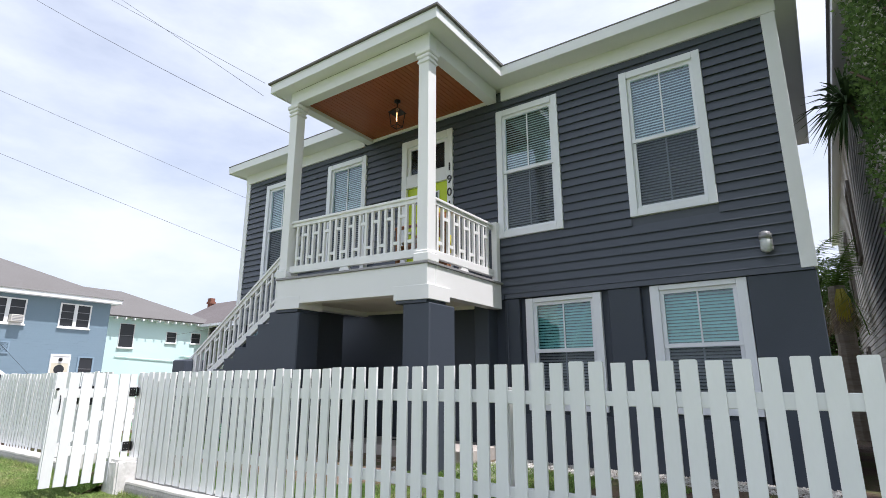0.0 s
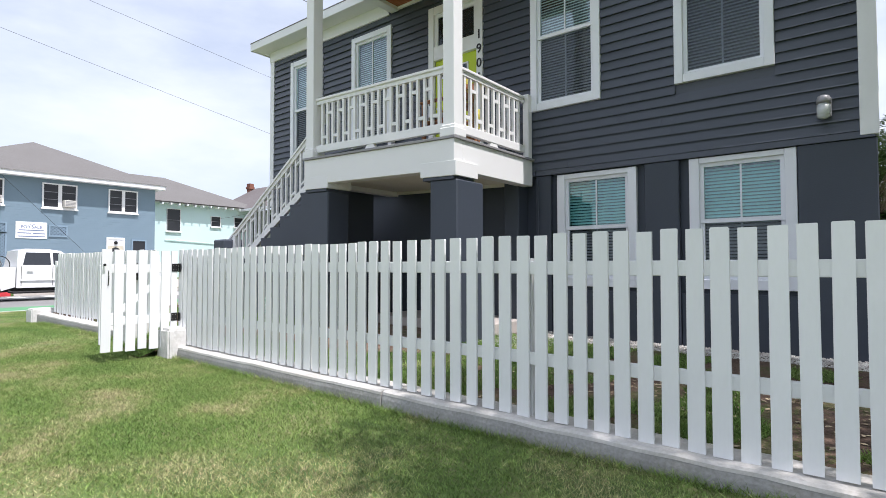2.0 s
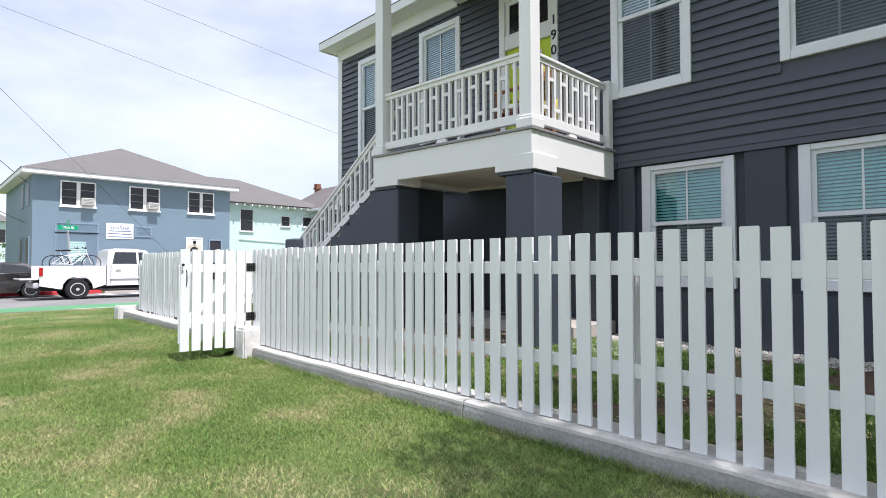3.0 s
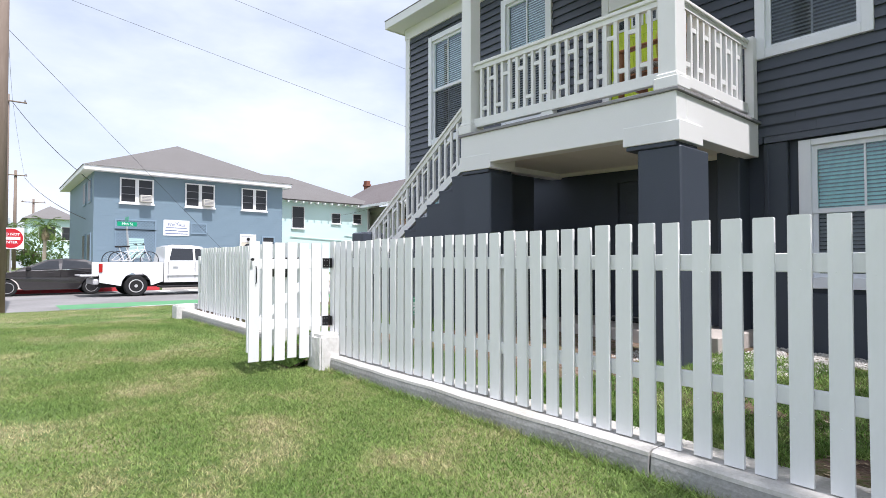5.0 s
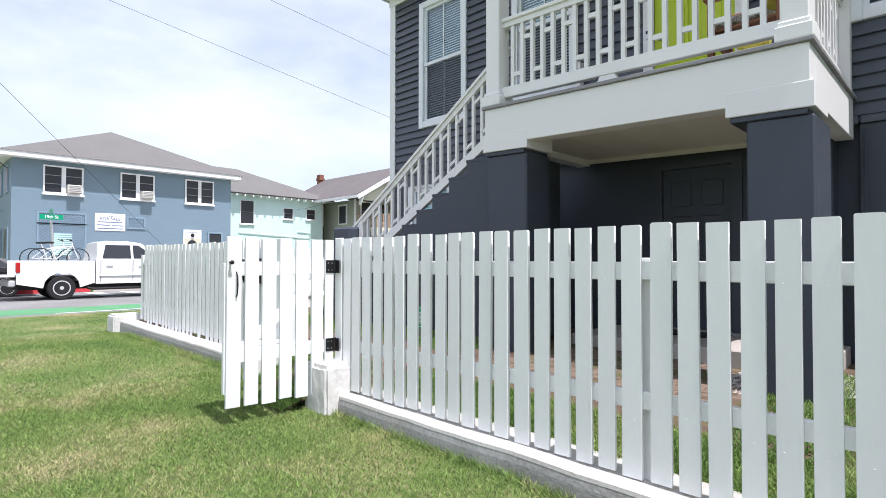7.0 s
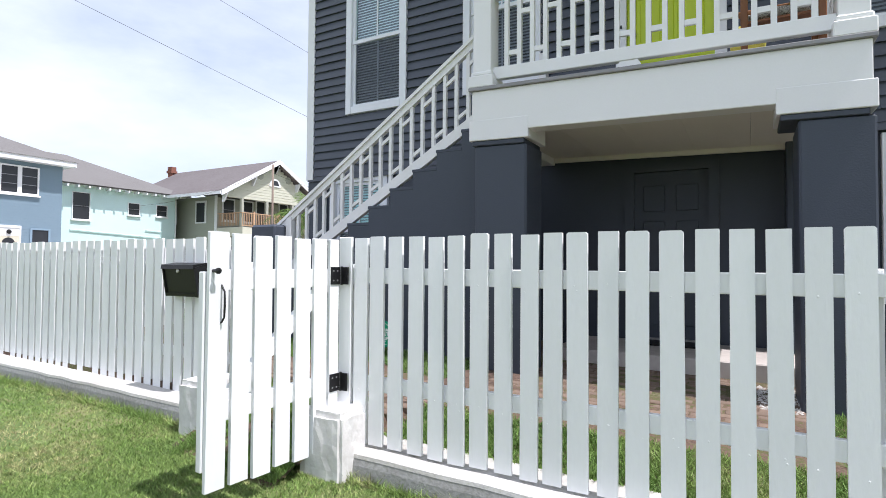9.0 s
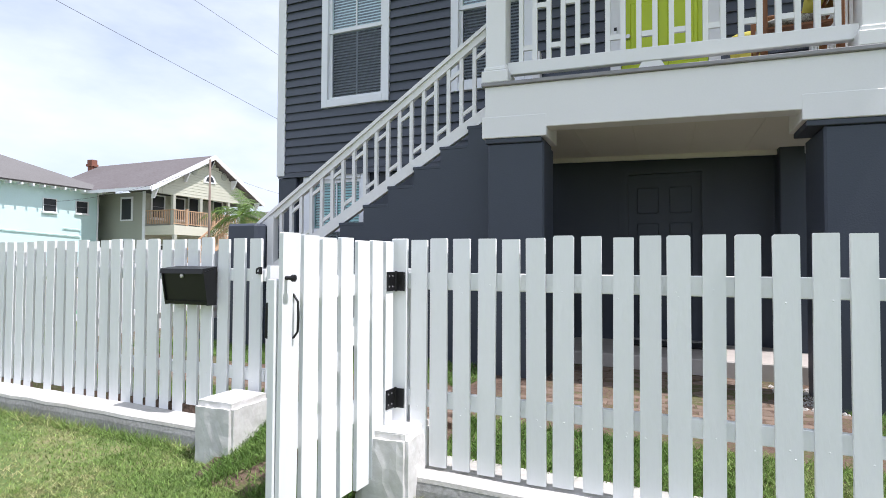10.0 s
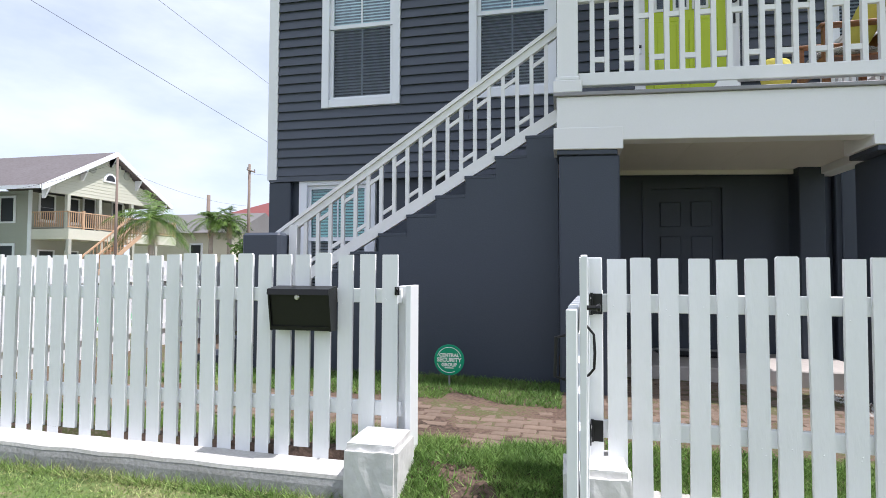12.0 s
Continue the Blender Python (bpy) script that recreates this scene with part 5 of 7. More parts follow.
part("door_leaf", Mesh().box(AX, AX + 0.04, ay(10.36), ay(11.12), 0.36, az(2.28)), M_CREAM, dr)
part("fan_light", Mesh().lathe([(0.26, 0.0), (0.26, 0.055)], (AX, ay(10.74), az(1.98)), "x", 16), M_PANE, dr)
part("bulb", Mesh().lathe([(0.09, 0.05), (0.11, 0.1), (0.06, 0.16)], (AX, ay(10.74), az(2.45)), "x", 10), M_BLACK, dr)


def lattice(owner, ya, yb, za, zb, pitch):
    m = Mesh()
    h, w = zb - za, yb - ya
    n = int((h + w) / pitch)
    for s in (1, -1):
        for i in range(n):
            o = i * pitch
            y0, z0, y1, z1 = max(0, o - h), min(o, h), min(o, w), max(0, o - w)
            if s < 0:
                y0, y1 = w - y0, w - y1
            d = Vector((0, y1 - y0, z1 - z0))
            if d.length < 0.05:
                continue
            nrm = Vector((0, -d.z, d.y)).normalized() * 0.025
            p0, p1 = Vector((AX + (0.03 if s > 0 else 0.045), ya + y0, za + z0)), Vector((AX + (0.03 if s > 0 else 0.045), ya + y1, za + z1))
            m.add([p0 + nrm, p0 - nrm, p1 - nrm, p1 + nrm], [(0, 1, 2, 3)])
    m.box(AX, AX + 0.06, ya - 0.08, ya, za - 0.08, zb + 0.08).box(AX, AX + 0.06, yb, yb + 0.08, za - 0.08, zb + 0.08).box(AX, AX + 0.06, ya, yb, za - 0.08, za).box(AX, AX + 0.06, ya, yb, zb, zb + 0.08)
    return part("lattice", m, M_BLUETRIM, owner, "blue wooden lattice")


lattice(apt, ay(4.45), ay(6.1), az(0.95), az(2.72), 0.17)
lattice(apt, ay(4.45), ay(6.1), az(2.80), az(3.2), 0.17)
lattice(apt, ay(7.85), ay(8.5), az(2.72), az(3.15), 0.17)
lw = sub_thing("window", (AX, ay(5.3), az(1.38)), apt)
part("frame", Mesh().box(AX + 0.05, AX + 0.09, ay(4.93), ay(5.65), az(1.38), az(2.37)), M_BLUETRIM, lw)
for k in range(11):
    zc = az(1.40) + k * (az(2.35) - az(1.40)) / 11
    part("louvre", Mesh().box(AX + 0.09, AX + 0.12, ay(4.97), ay(5.61), zc + 0.015, zc + 0.085), M_TEALBLIND, lw)
for x in (-37.3, -39.4):
    for za, zb in ((az(4.05), az(5.2)), (az(1.2), az(2.6))):
        w = sub_thing("window", (x, AY0, za), apt)
        part("frame", Mesh().box(x - 0.55, x + 0.55, AY0 - 0.05, AY0, za, zb), M_BLUETRIM, w)
        part("pane", Mesh().box(x - 0.45, x + 0.45, AY0 - 0.06, AY0 - 0.05, za + 0.1, zb - 0.1), M_PANE, w)
sale = thing("sale_banner", (AX + 0.03, ay(7.1), az(2.53)), "white for-sale banner on the blue brick wall", "banner")
part("banner_sheet", Mesh().box(AX + 0.02, AX + 0.035, ay(6.49), ay(7.71), az(2.53), az(3.32), bev=0.004), M_SIGNWHITE, sale)
M_INK = mat("faded_blue_print", (0.16, 0.20, 0.33), 0.6, bump=0.0)
me = letters("FOR SALE", 0.22, 0.001, 0.004)
me.materials.append(M_INK)
ob = new("lettering", me)
ob.parent = sale
ob.rotation_euler = (0, 0, radians(90))
ob.location = Vector((AX + 0.038, ay(7.1), az(3.07))) - sale.location
for k, (a_, b_) in enumerate(((0.10, 0.90), (0.06, 0.50), (0.55, 0.94), (0.08, 0.94))):
    zc = az(2.90) - (k if k < 2 else k - 0.9) * 0.16
    part("print_line", Mesh().box(AX + 0.036, AX + 0.038, ay(6.49) + a_ * 1.4, ay(6.49) + b_ * 1.4, zc, zc + 0.055), M_INK, sale)
part("emblem", Mesh().prism([(ay(6.9), az(3.26)), (ay(7.1), az(3.18)), (ay(7.3), az(3.26)), (ay(7.12), az(3.14))], "x", AX + 0.036, AX + 0.038), M_INK, sale)

binn = thing("wheeled_bin", (AX + 1.0, ay(9.0), 0.36), "dark green wheeled rubbish bin by the wall", "bin")
M_BIN = mat("dark_green_plastic", (0.035, 0.06, 0.05), 0.5, bump=0.1)
bx, by = AX + 1.0, ay(9.05)
part("bin_body", Mesh().add([(bx - .26, by - .26, .42), (bx + .26, by - .26, .42), (bx + .26, by + .26, .42), (bx - .26, by + .26, .42), (bx - .34, by - .32, 1.25), (bx + .34, by - .32, 1.25), (bx + .34, by + .32, 1.25), (bx - .34, by + .32, 1.25)], [(0, 3, 2, 1), (4, 5, 6, 7), (0, 1, 5, 4), (1, 2, 6, 5), (2, 3, 7, 6), (3, 0, 4, 7)]), M_BIN, binn)
part("lid", Mesh().box(bx - .37, bx + .37, by - .35, by + .35, 1.251, 1.32, bev=0.03), M_BIN, binn)
for yy in (by - .3, by + .25):
    part("wheel", Mesh().lathe([(0.1, 0.0), (0.1, 0.05)], (bx + 0.2, yy, 0.42), "y", 12), M_BLACK, binn)

# mint house
K2 = 1.12
C0 = Vector((-5.2, 0.75, 1.29))
def far(x, y, z, k): return C0 + (Vector((x, y, z)) - C0) * k
MX = far(-38, 0, 0, K2).x
def my(y): return far(0, y, 0, K2).y + 0.58
def mz(z): return far(0, 0, z, K2).z
mint = thing("mint_house", (MX - 5, my(18), 0.3), "pale mint stucco house with grey hip roof", "house")
part("wall", Mesh().box(MX - 9, MX, my(13.0), my(22.4), 0.2, mz(5.5)), M_MINT, mint)
part("soffit", Mesh().box(MX - 9.6, MX + 0.6, my(12.8), my(22.4) + 0.7, mz(5.46), mz(5.52)), M_TRIM, mint)
part("fascia", Mesh().box(MX + 0.6, MX + 0.66, my(12.8), my(22.4) + 0.7, mz(5.48), mz(5.58)), M_ROOF, mint)
ex1, ey1, ez = MX + 0.72, my(22.4) + 0.78, mz(5.55)
part("roof", Mesh().add([(MX - 9.6, my(12.5), ez), (ex1, my(12.5), ez), (ex1, ey1, ez), (MX - 9.6, ey1, ez), (MX - 4.3, my(13), ez + 2.5), (MX - 4.3, my(17.6), ez + 2.5)], [(0, 3, 2, 1), (1, 2, 5, 4), (2, 3, 5), (0, 4, 5, 3), (0, 1, 4)]), M_ROOF, mint)
for k in range(14):
    yy = my(15.0) + k * 0.62
    part("rafter_tail", Mesh().box(MX + 0.25, MX + 0.72, yy, yy + 0.1, mz(5.33), mz(5.46)), M_TRIM, mint)
facing_window(mint, MX, my(16.1), my(17.05), mz(3.58), mz(5.14), M_TRIM, bars=1, fr=0.045)
facing_window(mint, MX, my(19.2), my(19.95), mz(4.05), mz(4.82), M_TRIM, bars=1, fr=0.045)
facing_window(mint, MX, my(21.0), my(21.75), mz(4.1), mz(4.85), M_TRIM, bars=1, fr=0.045)
part("pipe", Mesh().tube([(MX + 0.06, my(16.0), mz(3.0)), (MX + 0.06, my(21.3), mz(2.75)), (MX + 0.06, my(21.3), mz(3.15)), (MX + 0.06, my(20.3), mz(3.2))], 0.03, 6), M_MINT, mint)
part("gutter_pipe", Mesh().tube([(MX + 0.1, my(22.3), mz(5.4)), (MX + 0.08, my(22.3), 0.4)], 0.05, 6), M_TRIM, mint)

# gabled house with the new cedar stairs
K3 = 1.17
GXF = far(-31.5, 0, 0, K3).x
def gy(y): return far(0, y, 0, K3).y + 0.15
def gz(z): return far(0, 0, z, K3).z
gab = thing("gabled_house", (GXF - 7, gy(25.2), 0.3), "sage green gabled house with a cedar balcony", "house")
PD = 2.6
part("wall", Mesh().box(GXF - 11, GXF - PD, gy(22.6), gy(28.6), 0.2, gz(5.25)), M_OLIVE, gab)
for k in range(34):
    zc = 0.4 + k * 0.165
    part("siding_board", Mesh().prism([(gy(22.6), zc), (gy(22.6) - 0.035, zc), (gy(22.6) - 0.008, zc + 0.16), (gy(22.6), zc + 0.16)], "x", GXF - 11, GXF - PD), M_OLIVE, gab)
apex, eave_z, ya, yb = gz(7.55), gz(5.35), gy(21.3), gy(29.1)
ym = (ya + yb) / 2
part("gable_wall", Mesh().prism([(ya + 0.5, eave_z - 0.35), (yb - 0.5, eave_z - 0.35), (yb - 0.4, eave_z), (ym, apex - 0.22), (ya + 0.4, eave_z)], "x", GXF - 0.25, GXF - 0.1), M_CREAMS, gab)
for k in range(13):
    zc = eave_z - 0.33 + k * 0.2
    f = max(0.0, (zc - eave_z) / (apex - eave_z))
    h0, h1 = ya + 0.5 + f * (ym - ya - 0.5), yb - 0.5 - f * (yb - 0.5 - ym)
    if h1 - h0 > 0.8:
        part("siding_board", Mesh().box(GXF - 0.1, GXF - 0.075, h0 + 0.25, h1 - 0.25, zc, zc + 0.17), M_CREAMS, gab)
t = 0.2
for s, y_e in ((-1, ya - 0.5), (1, yb + 0.5)):
    ze = eave_z - 0.28
    part("roof", Mesh().prism([(ym, apex), (ym, apex + t), (y_e, ze + t), (y_e, ze)], "x", GXF - 11.6, GXF + 0.40), M_ROOF2, gab)
    part("barge_board", Mesh().prism([(ym, apex - 0.1), (ym, apex + t + 0.03), (y_e, ze + t + 0.03), (y_e, ze - 0.1)], "x", GXF + 0.401, GXF + 0.47), M_TRIM, gab)
    part("gutter", Mesh().box(GXF - 11.6, GXF + 0.38, y_e - 0.06 if s < 0 else y_e, y_e if s < 0 else y_e + 0.06, ze, ze + t), M_TRIM, gab)
    for f in (0.0, 0.42, 0.9):
        yy, zz = ym + (y_e - ym) * f, apex + (ze - apex) * f
        part("bracket", Mesh().prism([(GXF - 0.1, zz - 0.1), (GXF + 0.38, zz - 0.1), (GXF + 0.38, zz - 0.22), (GXF + 0.08, zz - 0.75), (GXF - 0.1, zz - 0.75)], "y", yy - 0.05, yy + 0.05), M_TRIM, gab)
for yy in (-1.35, 1.35):
    part("round_vent", Mesh().lathe([(0.28, -0.09), (0.28, -0.05), (0.2, -0.03)], (GXF, ym + yy, apex - 1.1), "x", 16), M_OLIVE, gab)
part("arched_vent", Mesh().prism([(ym - 0.55 + 0.0, apex - 1.75), *[(ym - 0.55 * math.cos(math.pi * k / 10), apex - 1.75 + 0.6 * math.sin(math.pi * k / 10)) for k in range(11)]], "x", GXF - 0.1, GXF - 0.02), M_TRIM, gab)
part("arched_glass", Mesh().prism([(ym - 0.35, apex - 1.65), *[(ym - 0.35 * math.cos(math.pi * k / 10), apex - 1.65 + 0.38 * math.sin(math.pi * k / 10)) for k in range(11)]], "x", GXF - 0.02, GXF - 0.01), M_PANE, gab)
ch = part("chimney", Mesh().box(-48.2, -47.7, 29.0, 29.4, 5.0, 8.75).box(-48.28, -47.62, 28.92, 29.48, 8.75, 8.95).box(-48.22, -47.68, 28.98, 29.42, 8.95, 9.28), M_BRICKRED, gab, "red brick chimney")
D0 = gz(3.35)
part("balcony_deck", Mesh().box(GXF - PD, GXF + 0.1, gy(22.6), gy(30.3), D0 - 0.62, D0), M_CREAMS, gab)
for yy in (22.7, 24.6, 26.8, 28.6):
    part("post", Mesh().box(GXF - 0.1, GXF + 0.1, gy(yy) - 0.1, gy(yy) + 0.1, 0.3, D0 - 0.62), M_OLIVE, gab)
    part("post", Mesh().box(GXF - 0.25, GXF - 0.05, gy(yy) - 0.1, gy(yy) + 0.1, D0, eave_z - 0.36), M_OLIVE, gab)
bal = part("balcony_rail", Mesh().box(GXF - 0.02, GXF + 0.06, gy(22.6), gy(30.3), D0 + 0.98, D0 + 1.04).box(GXF - PD, GXF, gy(22.6), gy(22.6) + 0.08, D0 + 0.98, D0 + 1.04).box(GXF, GXF + 0.04, gy(22.6), gy(30.3), D0 + 0.08, D0 + 0.14), M_CEDAR, gab, "cedar balcony railing")
bl = Mesh().box(-0.02, 0.02, -0.022, 0.022, 0, 0.86).data("baluster", M_CEDAR)
for k in range(59):
    piece("baluster", bl, bal, (GXF + 0.02, gy(22.65) + k * 0.152, D0 + 0.12))
for k in range(16):
    piece("baluster", bl, bal, (GXF - 0.1 - k * 0.155, gy(22.65), D0 + 0.12))
for yy in (23.5, 25.5, 28.0, 30.2):
    part("rail_post", Mesh().box(GXF - 0.06, GXF + 0.08, gy(yy) - 0.07, gy(yy) + 0.07, D0, D0 + 1.15), M_CEDAR, gab)
for yy, w_ in ((23.3, 0.8), (24.8, 0.7)):
    facing_window(gab, GXF - PD, gy(yy) - w_ / 2, gy(yy) + w_ / 2 + 0.3, D0 + 0.55, D0 + 2.2, M_TRIM, bars=1)
    facing_window(gab, GXF - PD, gy(yy) - w_ / 2, gy(yy) + w_ / 2 + 0.3, 0.9, 2.5, M_TRIM, bars=1)
for yy in (26.0, 28.0):
    facing_window(gab, GXF - PD, gy(yy) - 0.5, gy(yy) + 0.5, D0 + 0.02, D0 + 2.35, M_TRIM, bars=1, sill=False)
for x in (-3.9, -7.3):
    for za, zb in ((gz(3.75), gz(4.95)), (gz(1.3), gz(2.5))):
        w = sub_thing("window", (GXF - PD + x + 2.2, gy(22.6), za), gab)
        xx = GXF - PD + x + 2.2
        part("frame", Mesh().box(xx - 0.6, xx + 0.6, gy(22.6) - 0.09, gy(22.6) - 0.04, za - 0.1, zb + 0.15), M_TRIM, w)
        part("pane", Mesh().box(xx - 0.45, xx + 0.45, gy(22.6) - 0.1, gy(22.6) - 0.09, za, zb), M_PANE, w)
part("corner_board", Mesh().box(GXF - PD - 0.2, GXF - PD + 0.04, gy(22.6) - 0.06, gy(22.6), 0.3, eave_z), M_TRIM, gab)
fl = thing("cedar_stair", (GXF + 1.5, gy(25), 0.3), "new cedar stair up to the balcony", "staircase")
FX0, FX1 = GXF + 0.1, GXF + 1.1
ytop, ybot = gy(26.4), gy(26.4) - D0 * 1.25
for k in range(17):
    f = k / 17
    part("tread", Mesh().box(FX0, FX1, ytop - (ytop - ybot) * f - 0.28, ytop - (ytop - ybot) * f, D0 * (1 - f) + 0.3 * f - 0.04, D0 * (1 - f) + 0.3 * f), M_CEDAR, fl)
for xx in (FX0, FX1):
    part("stringer", Mesh().prism([(ytop, D0), (ytop, D0 - 0.3), (ybot, 0.0), (ybot, 0.3)], "x", xx - 0.03, xx + 0.03), M_CEDAR, fl)
    part("hand_rail", Mesh().prism([(ytop, D0 + 1.0), (ytop, D0 + 0.88), (ybot, 1.18), (ybot, 1.3)], "x", xx - 0.04, xx + 0.04), M_CEDAR, fl)
    for k in range(18):
        f = (k + 0.5) / 18
        yy, zz = ytop + (ybot - ytop) * f, D0 + (0.3 - D0) * f
        part("baluster", Mesh().box(xx - 0.02, xx + 0.02, yy - 0.02, yy + 0.02, zz, zz + 0.9), M_CEDAR, fl)
# cream bungalow and red-roofed house further back
ob_ = thing("cream_bungalow", (-39, 44, 0.3), "cream sided bungalow with a grey roof", "house")
part("wall", Mesh().box(-44, -34.2, 40, 48, 0.2, 4.4), M_CREAM, ob_)
part("roof", Mesh().prism([(39.4, 4.35), (48.6, 4.35), (44, 6.4)], "x", -44.6, -33.6), M_ROOF, ob_)
for yy in (41.2, 44.5):
    facing_window(ob_, -34.2, yy, yy + 1.0, 1.6, 3.4, M_TRIM, bars=1)
w = sub_thing("window", (-37.5, 40, 1.6), ob_)
part("frame", Mesh().box(-38.1, -36.9, 39.9, 40, 1.5, 3.5), M_TRIM, w)
part("pane", Mesh().box(-37.95, -37.05, 39.88, 39.9, 1.65, 3.35), M_PANE, w)
ob_ = thing("red_roofed_house", (-46, 67, 0.3), "distant house with a red metal hip roof", "house")
part("wall", Mesh().box(-51, -41, 62, 72, 0.2, 7.9), M_CREAM, ob_)
part("roof", Mesh().add([(-51.6, 61.4, 7.9), (-40.4, 61.4, 7.9), (-40.4, 72.6, 7.9), (-51.6, 72.6, 7.9), (-46, 67, 10.6)], [(0, 3, 2, 1), (0, 1, 4), (1, 2, 4), (2, 3, 4), (3, 0, 4)]), M_REDROOF, ob_)
facing_window(ob_, -41, 64, 65.2, 3.4, 5.0, M_TRIM)
ob_ = thing("white_house", (-99, 7, 0.3), "distant white house with a grey roof", "house")
part("wall", Mesh().box(-104, -95, 4.4, 10.0, 0.2, 7.2), M_MINT, ob_)
part("roof", Mesh().add([(-104.6, 3.8, 7.2), (-94.4, 3.8, 7.2), (-94.4, 10.6, 7.2), (-104.6, 10.6, 7.2), (-99.5, 7.2, 9.4)], [(0, 3, 2, 1), (0, 1, 4), (1, 2, 4), (2, 3, 4), (3, 0, 4)]), M_ROOF, ob_)
facing_window(ob_, -95, 5.6, 7.6, 4.2, 6.2, M_TRIM)
facing_window(ob_, -95, 8.2, 9.4, 4.2, 6.2, M_TRIM)

# ---- plants ----
def sheet_mesh(name, verts, faces_per, material):
    """A mesh of many separate triangles or quads, from an array of points."""
    verts = np.asarray(verts, dtype=np.float32).reshape(-1, 3)
    n = len(verts) // faces_per
    me = bpy.data.meshes.new(name)
    me.vertices.add(len(verts))
    me.vertices.foreach_set("co", verts.ravel())
    me.loops.add(len(verts))
    me.loops.foreach_set("vertex_index", np.arange(len(verts), dtype=np.int32))
    me.polygons.add(n)
    me.polygons.foreach_set("loop_start", np.arange(n, dtype=np.int32) * faces_per)
    me.update(calc_edges=True)
    me.validate()
    me.materials.append(material)
    return me


nr = np.random.RandomState(5)
GXS = np.array([-30, -19.3, -18.6, -14, -12, -9.4, -7.2, -3, 60.0])
GZS = np.array([ground_z(v) for v in GXS])


def blades(name, xy, z, hmin, hmax, width, material, label):
    n = len(xy)
    a = nr.uniform(0, 2 * np.pi, n)
    h = nr.uniform(hmin, hmax, n)
    lean = nr.normal(0, 0.8, (n, 2)) * h[:, None]
    base = np.column_stack([xy, z])
    d = np.column_stack([np.cos(a), np.sin(a), np.zeros(n)]) * (width * nr.uniform(0.7, 1.3, n))[:, None] / 2
    tip = base + np.column_stack([lean, h])
    me = sheet_mesh(name, np.stack([base - d, base + d, tip], axis=1), 3, material)
    return tagged(new(name, me), label, "grass", kind="stuff")


def scatter(n, x0, x1, y0, y1):
    return np.column_stack([nr.uniform(x0, x1, n), nr.uniform(y0, y1, n)])


def feather(n, x0, x1, y0, y1):
    """A patch of blades that thins out unevenly towards the lawn's open sides."""
    p = scatter(n, x0, x1, y0, y1)
    d = np.minimum(p[:, 1] - y0, x1 - p[:, 0]) + 0.35 * np.sin(p[:, 0] * 2.3 + 1.7 * np.sin(p[:, 1] * 3.1)) - 0.2
    return p[(nr.uniform(0, 1, n) < np.clip(d / 0.9, 0, 1)) | (p[:, 1] > 3.0)]


lawn = np.vstack([feather(280000, -9.5, 1.8, 0.1, 3.35), feather(200000, -14, -3.0, -1.2, 3.36), feather(64000, -18.9, -11, -3.6, 4.6), feather(22000, -18.8, -13.3, 3.4, 10.5)])
lawn = lawn[~((lawn[:, 1] > 3.345) & (lawn[:, 0] > -13.1))]
blades("grass", lawn, np.interp(lawn[:, 0], GXS, GZS), 0.012, 0.030, 0.0065, M_BLADE, "short mown lawn grass with yellow patches")
edge = scatter(9000, -13.2, 1.2, 3.27, 3.355)
blades("grass", edge, np.interp(edge[:, 0], GXS, GZS), 0.04, 0.09, 0.006, M_BLADE, "longer grass along the kerb")
yard = np.vstack([scatter(46000, -7.5, 0.4, 3.68, 4.30), scatter(2200, -8.72, -7.6, 3.55, 3.85), scatter(9000, -12.6, -8.8, 3.7, 4.1), scatter(19000, -12.4, -7.8, 5.05, 6.03), scatter(46000, -4.9, -0.3, 4.30, 7.1)])
keep = np.array([noise.noise(Vector((p[0] * 1.3, p[1] * 1.3, 3.0))) for p in yard]) > np.where(yard[:, 0] > -2.6, 0.10, -0.34)
yard = yard[keep]
blades("grass", yard, np.array([yard_z(v, w) for v, w in yard]), 0.018, 0.06, 0.010, M_WEED, "patchy yard grass and weeds behind the fence")

M_LEAF = ramp_mat("tree_leaf", [(0.30, (0.06, 0.12, 0.03)), (0.55, (0.13, 0.21, 0.06)), (0.75, (0.20, 0.30, 0.09))], 2.0, island=0.45, fine=0.1, bump=0.0, rough=0.4, trans=0.6)
M_FROND = ramp_mat("palm_frond", [(0.30, (0.05, 0.10, 0.02)), (0.55, (0.11, 0.19, 0.035)), (0.75, (0.20, 0.28, 0.07))], 2.0, island=0.35, fine=0.1, bump=0.0, rough=0.45, trans=0.25)
M_DRYFROND = ramp_mat("dead_palm_frond", [(0.30, (0.28, 0.21, 0.13)), (0.6, (0.50, 0.41, 0.28)), (0.8, (0.60, 0.53, 0.40))], 3.0, island=0.35, fine=0.1, bump=0.0, rough=0.8)
M_YUCCA = ramp_mat("dark_sword_leaf", [(0.30, (0.02, 0.045, 0.02)), (0.7, (0.05, 0.085, 0.03))], 3.0, island=0.3, bump=0.0, rough=0.5)
M_BARK = mat("grey_brown_bark", (0.15, 0.11, 0.08), 0.95, grain=(14, 0.5), stain=(2, 0.4), bump=1.0, stretch=(1, 1, 0.3))
M_PALMBARK = mat("ringed_palm_bark", (0.42, 0.37, 0.31), 0.9, grain=(20, 0.5), stain=(4, 0.5), bump=1.0, stretch=(0.4, 0.4, 4))
M_BLOOM = mat("yellow_palm_bloom", (0.66, 0.58, 0.10), 0.7, bump=0.2)


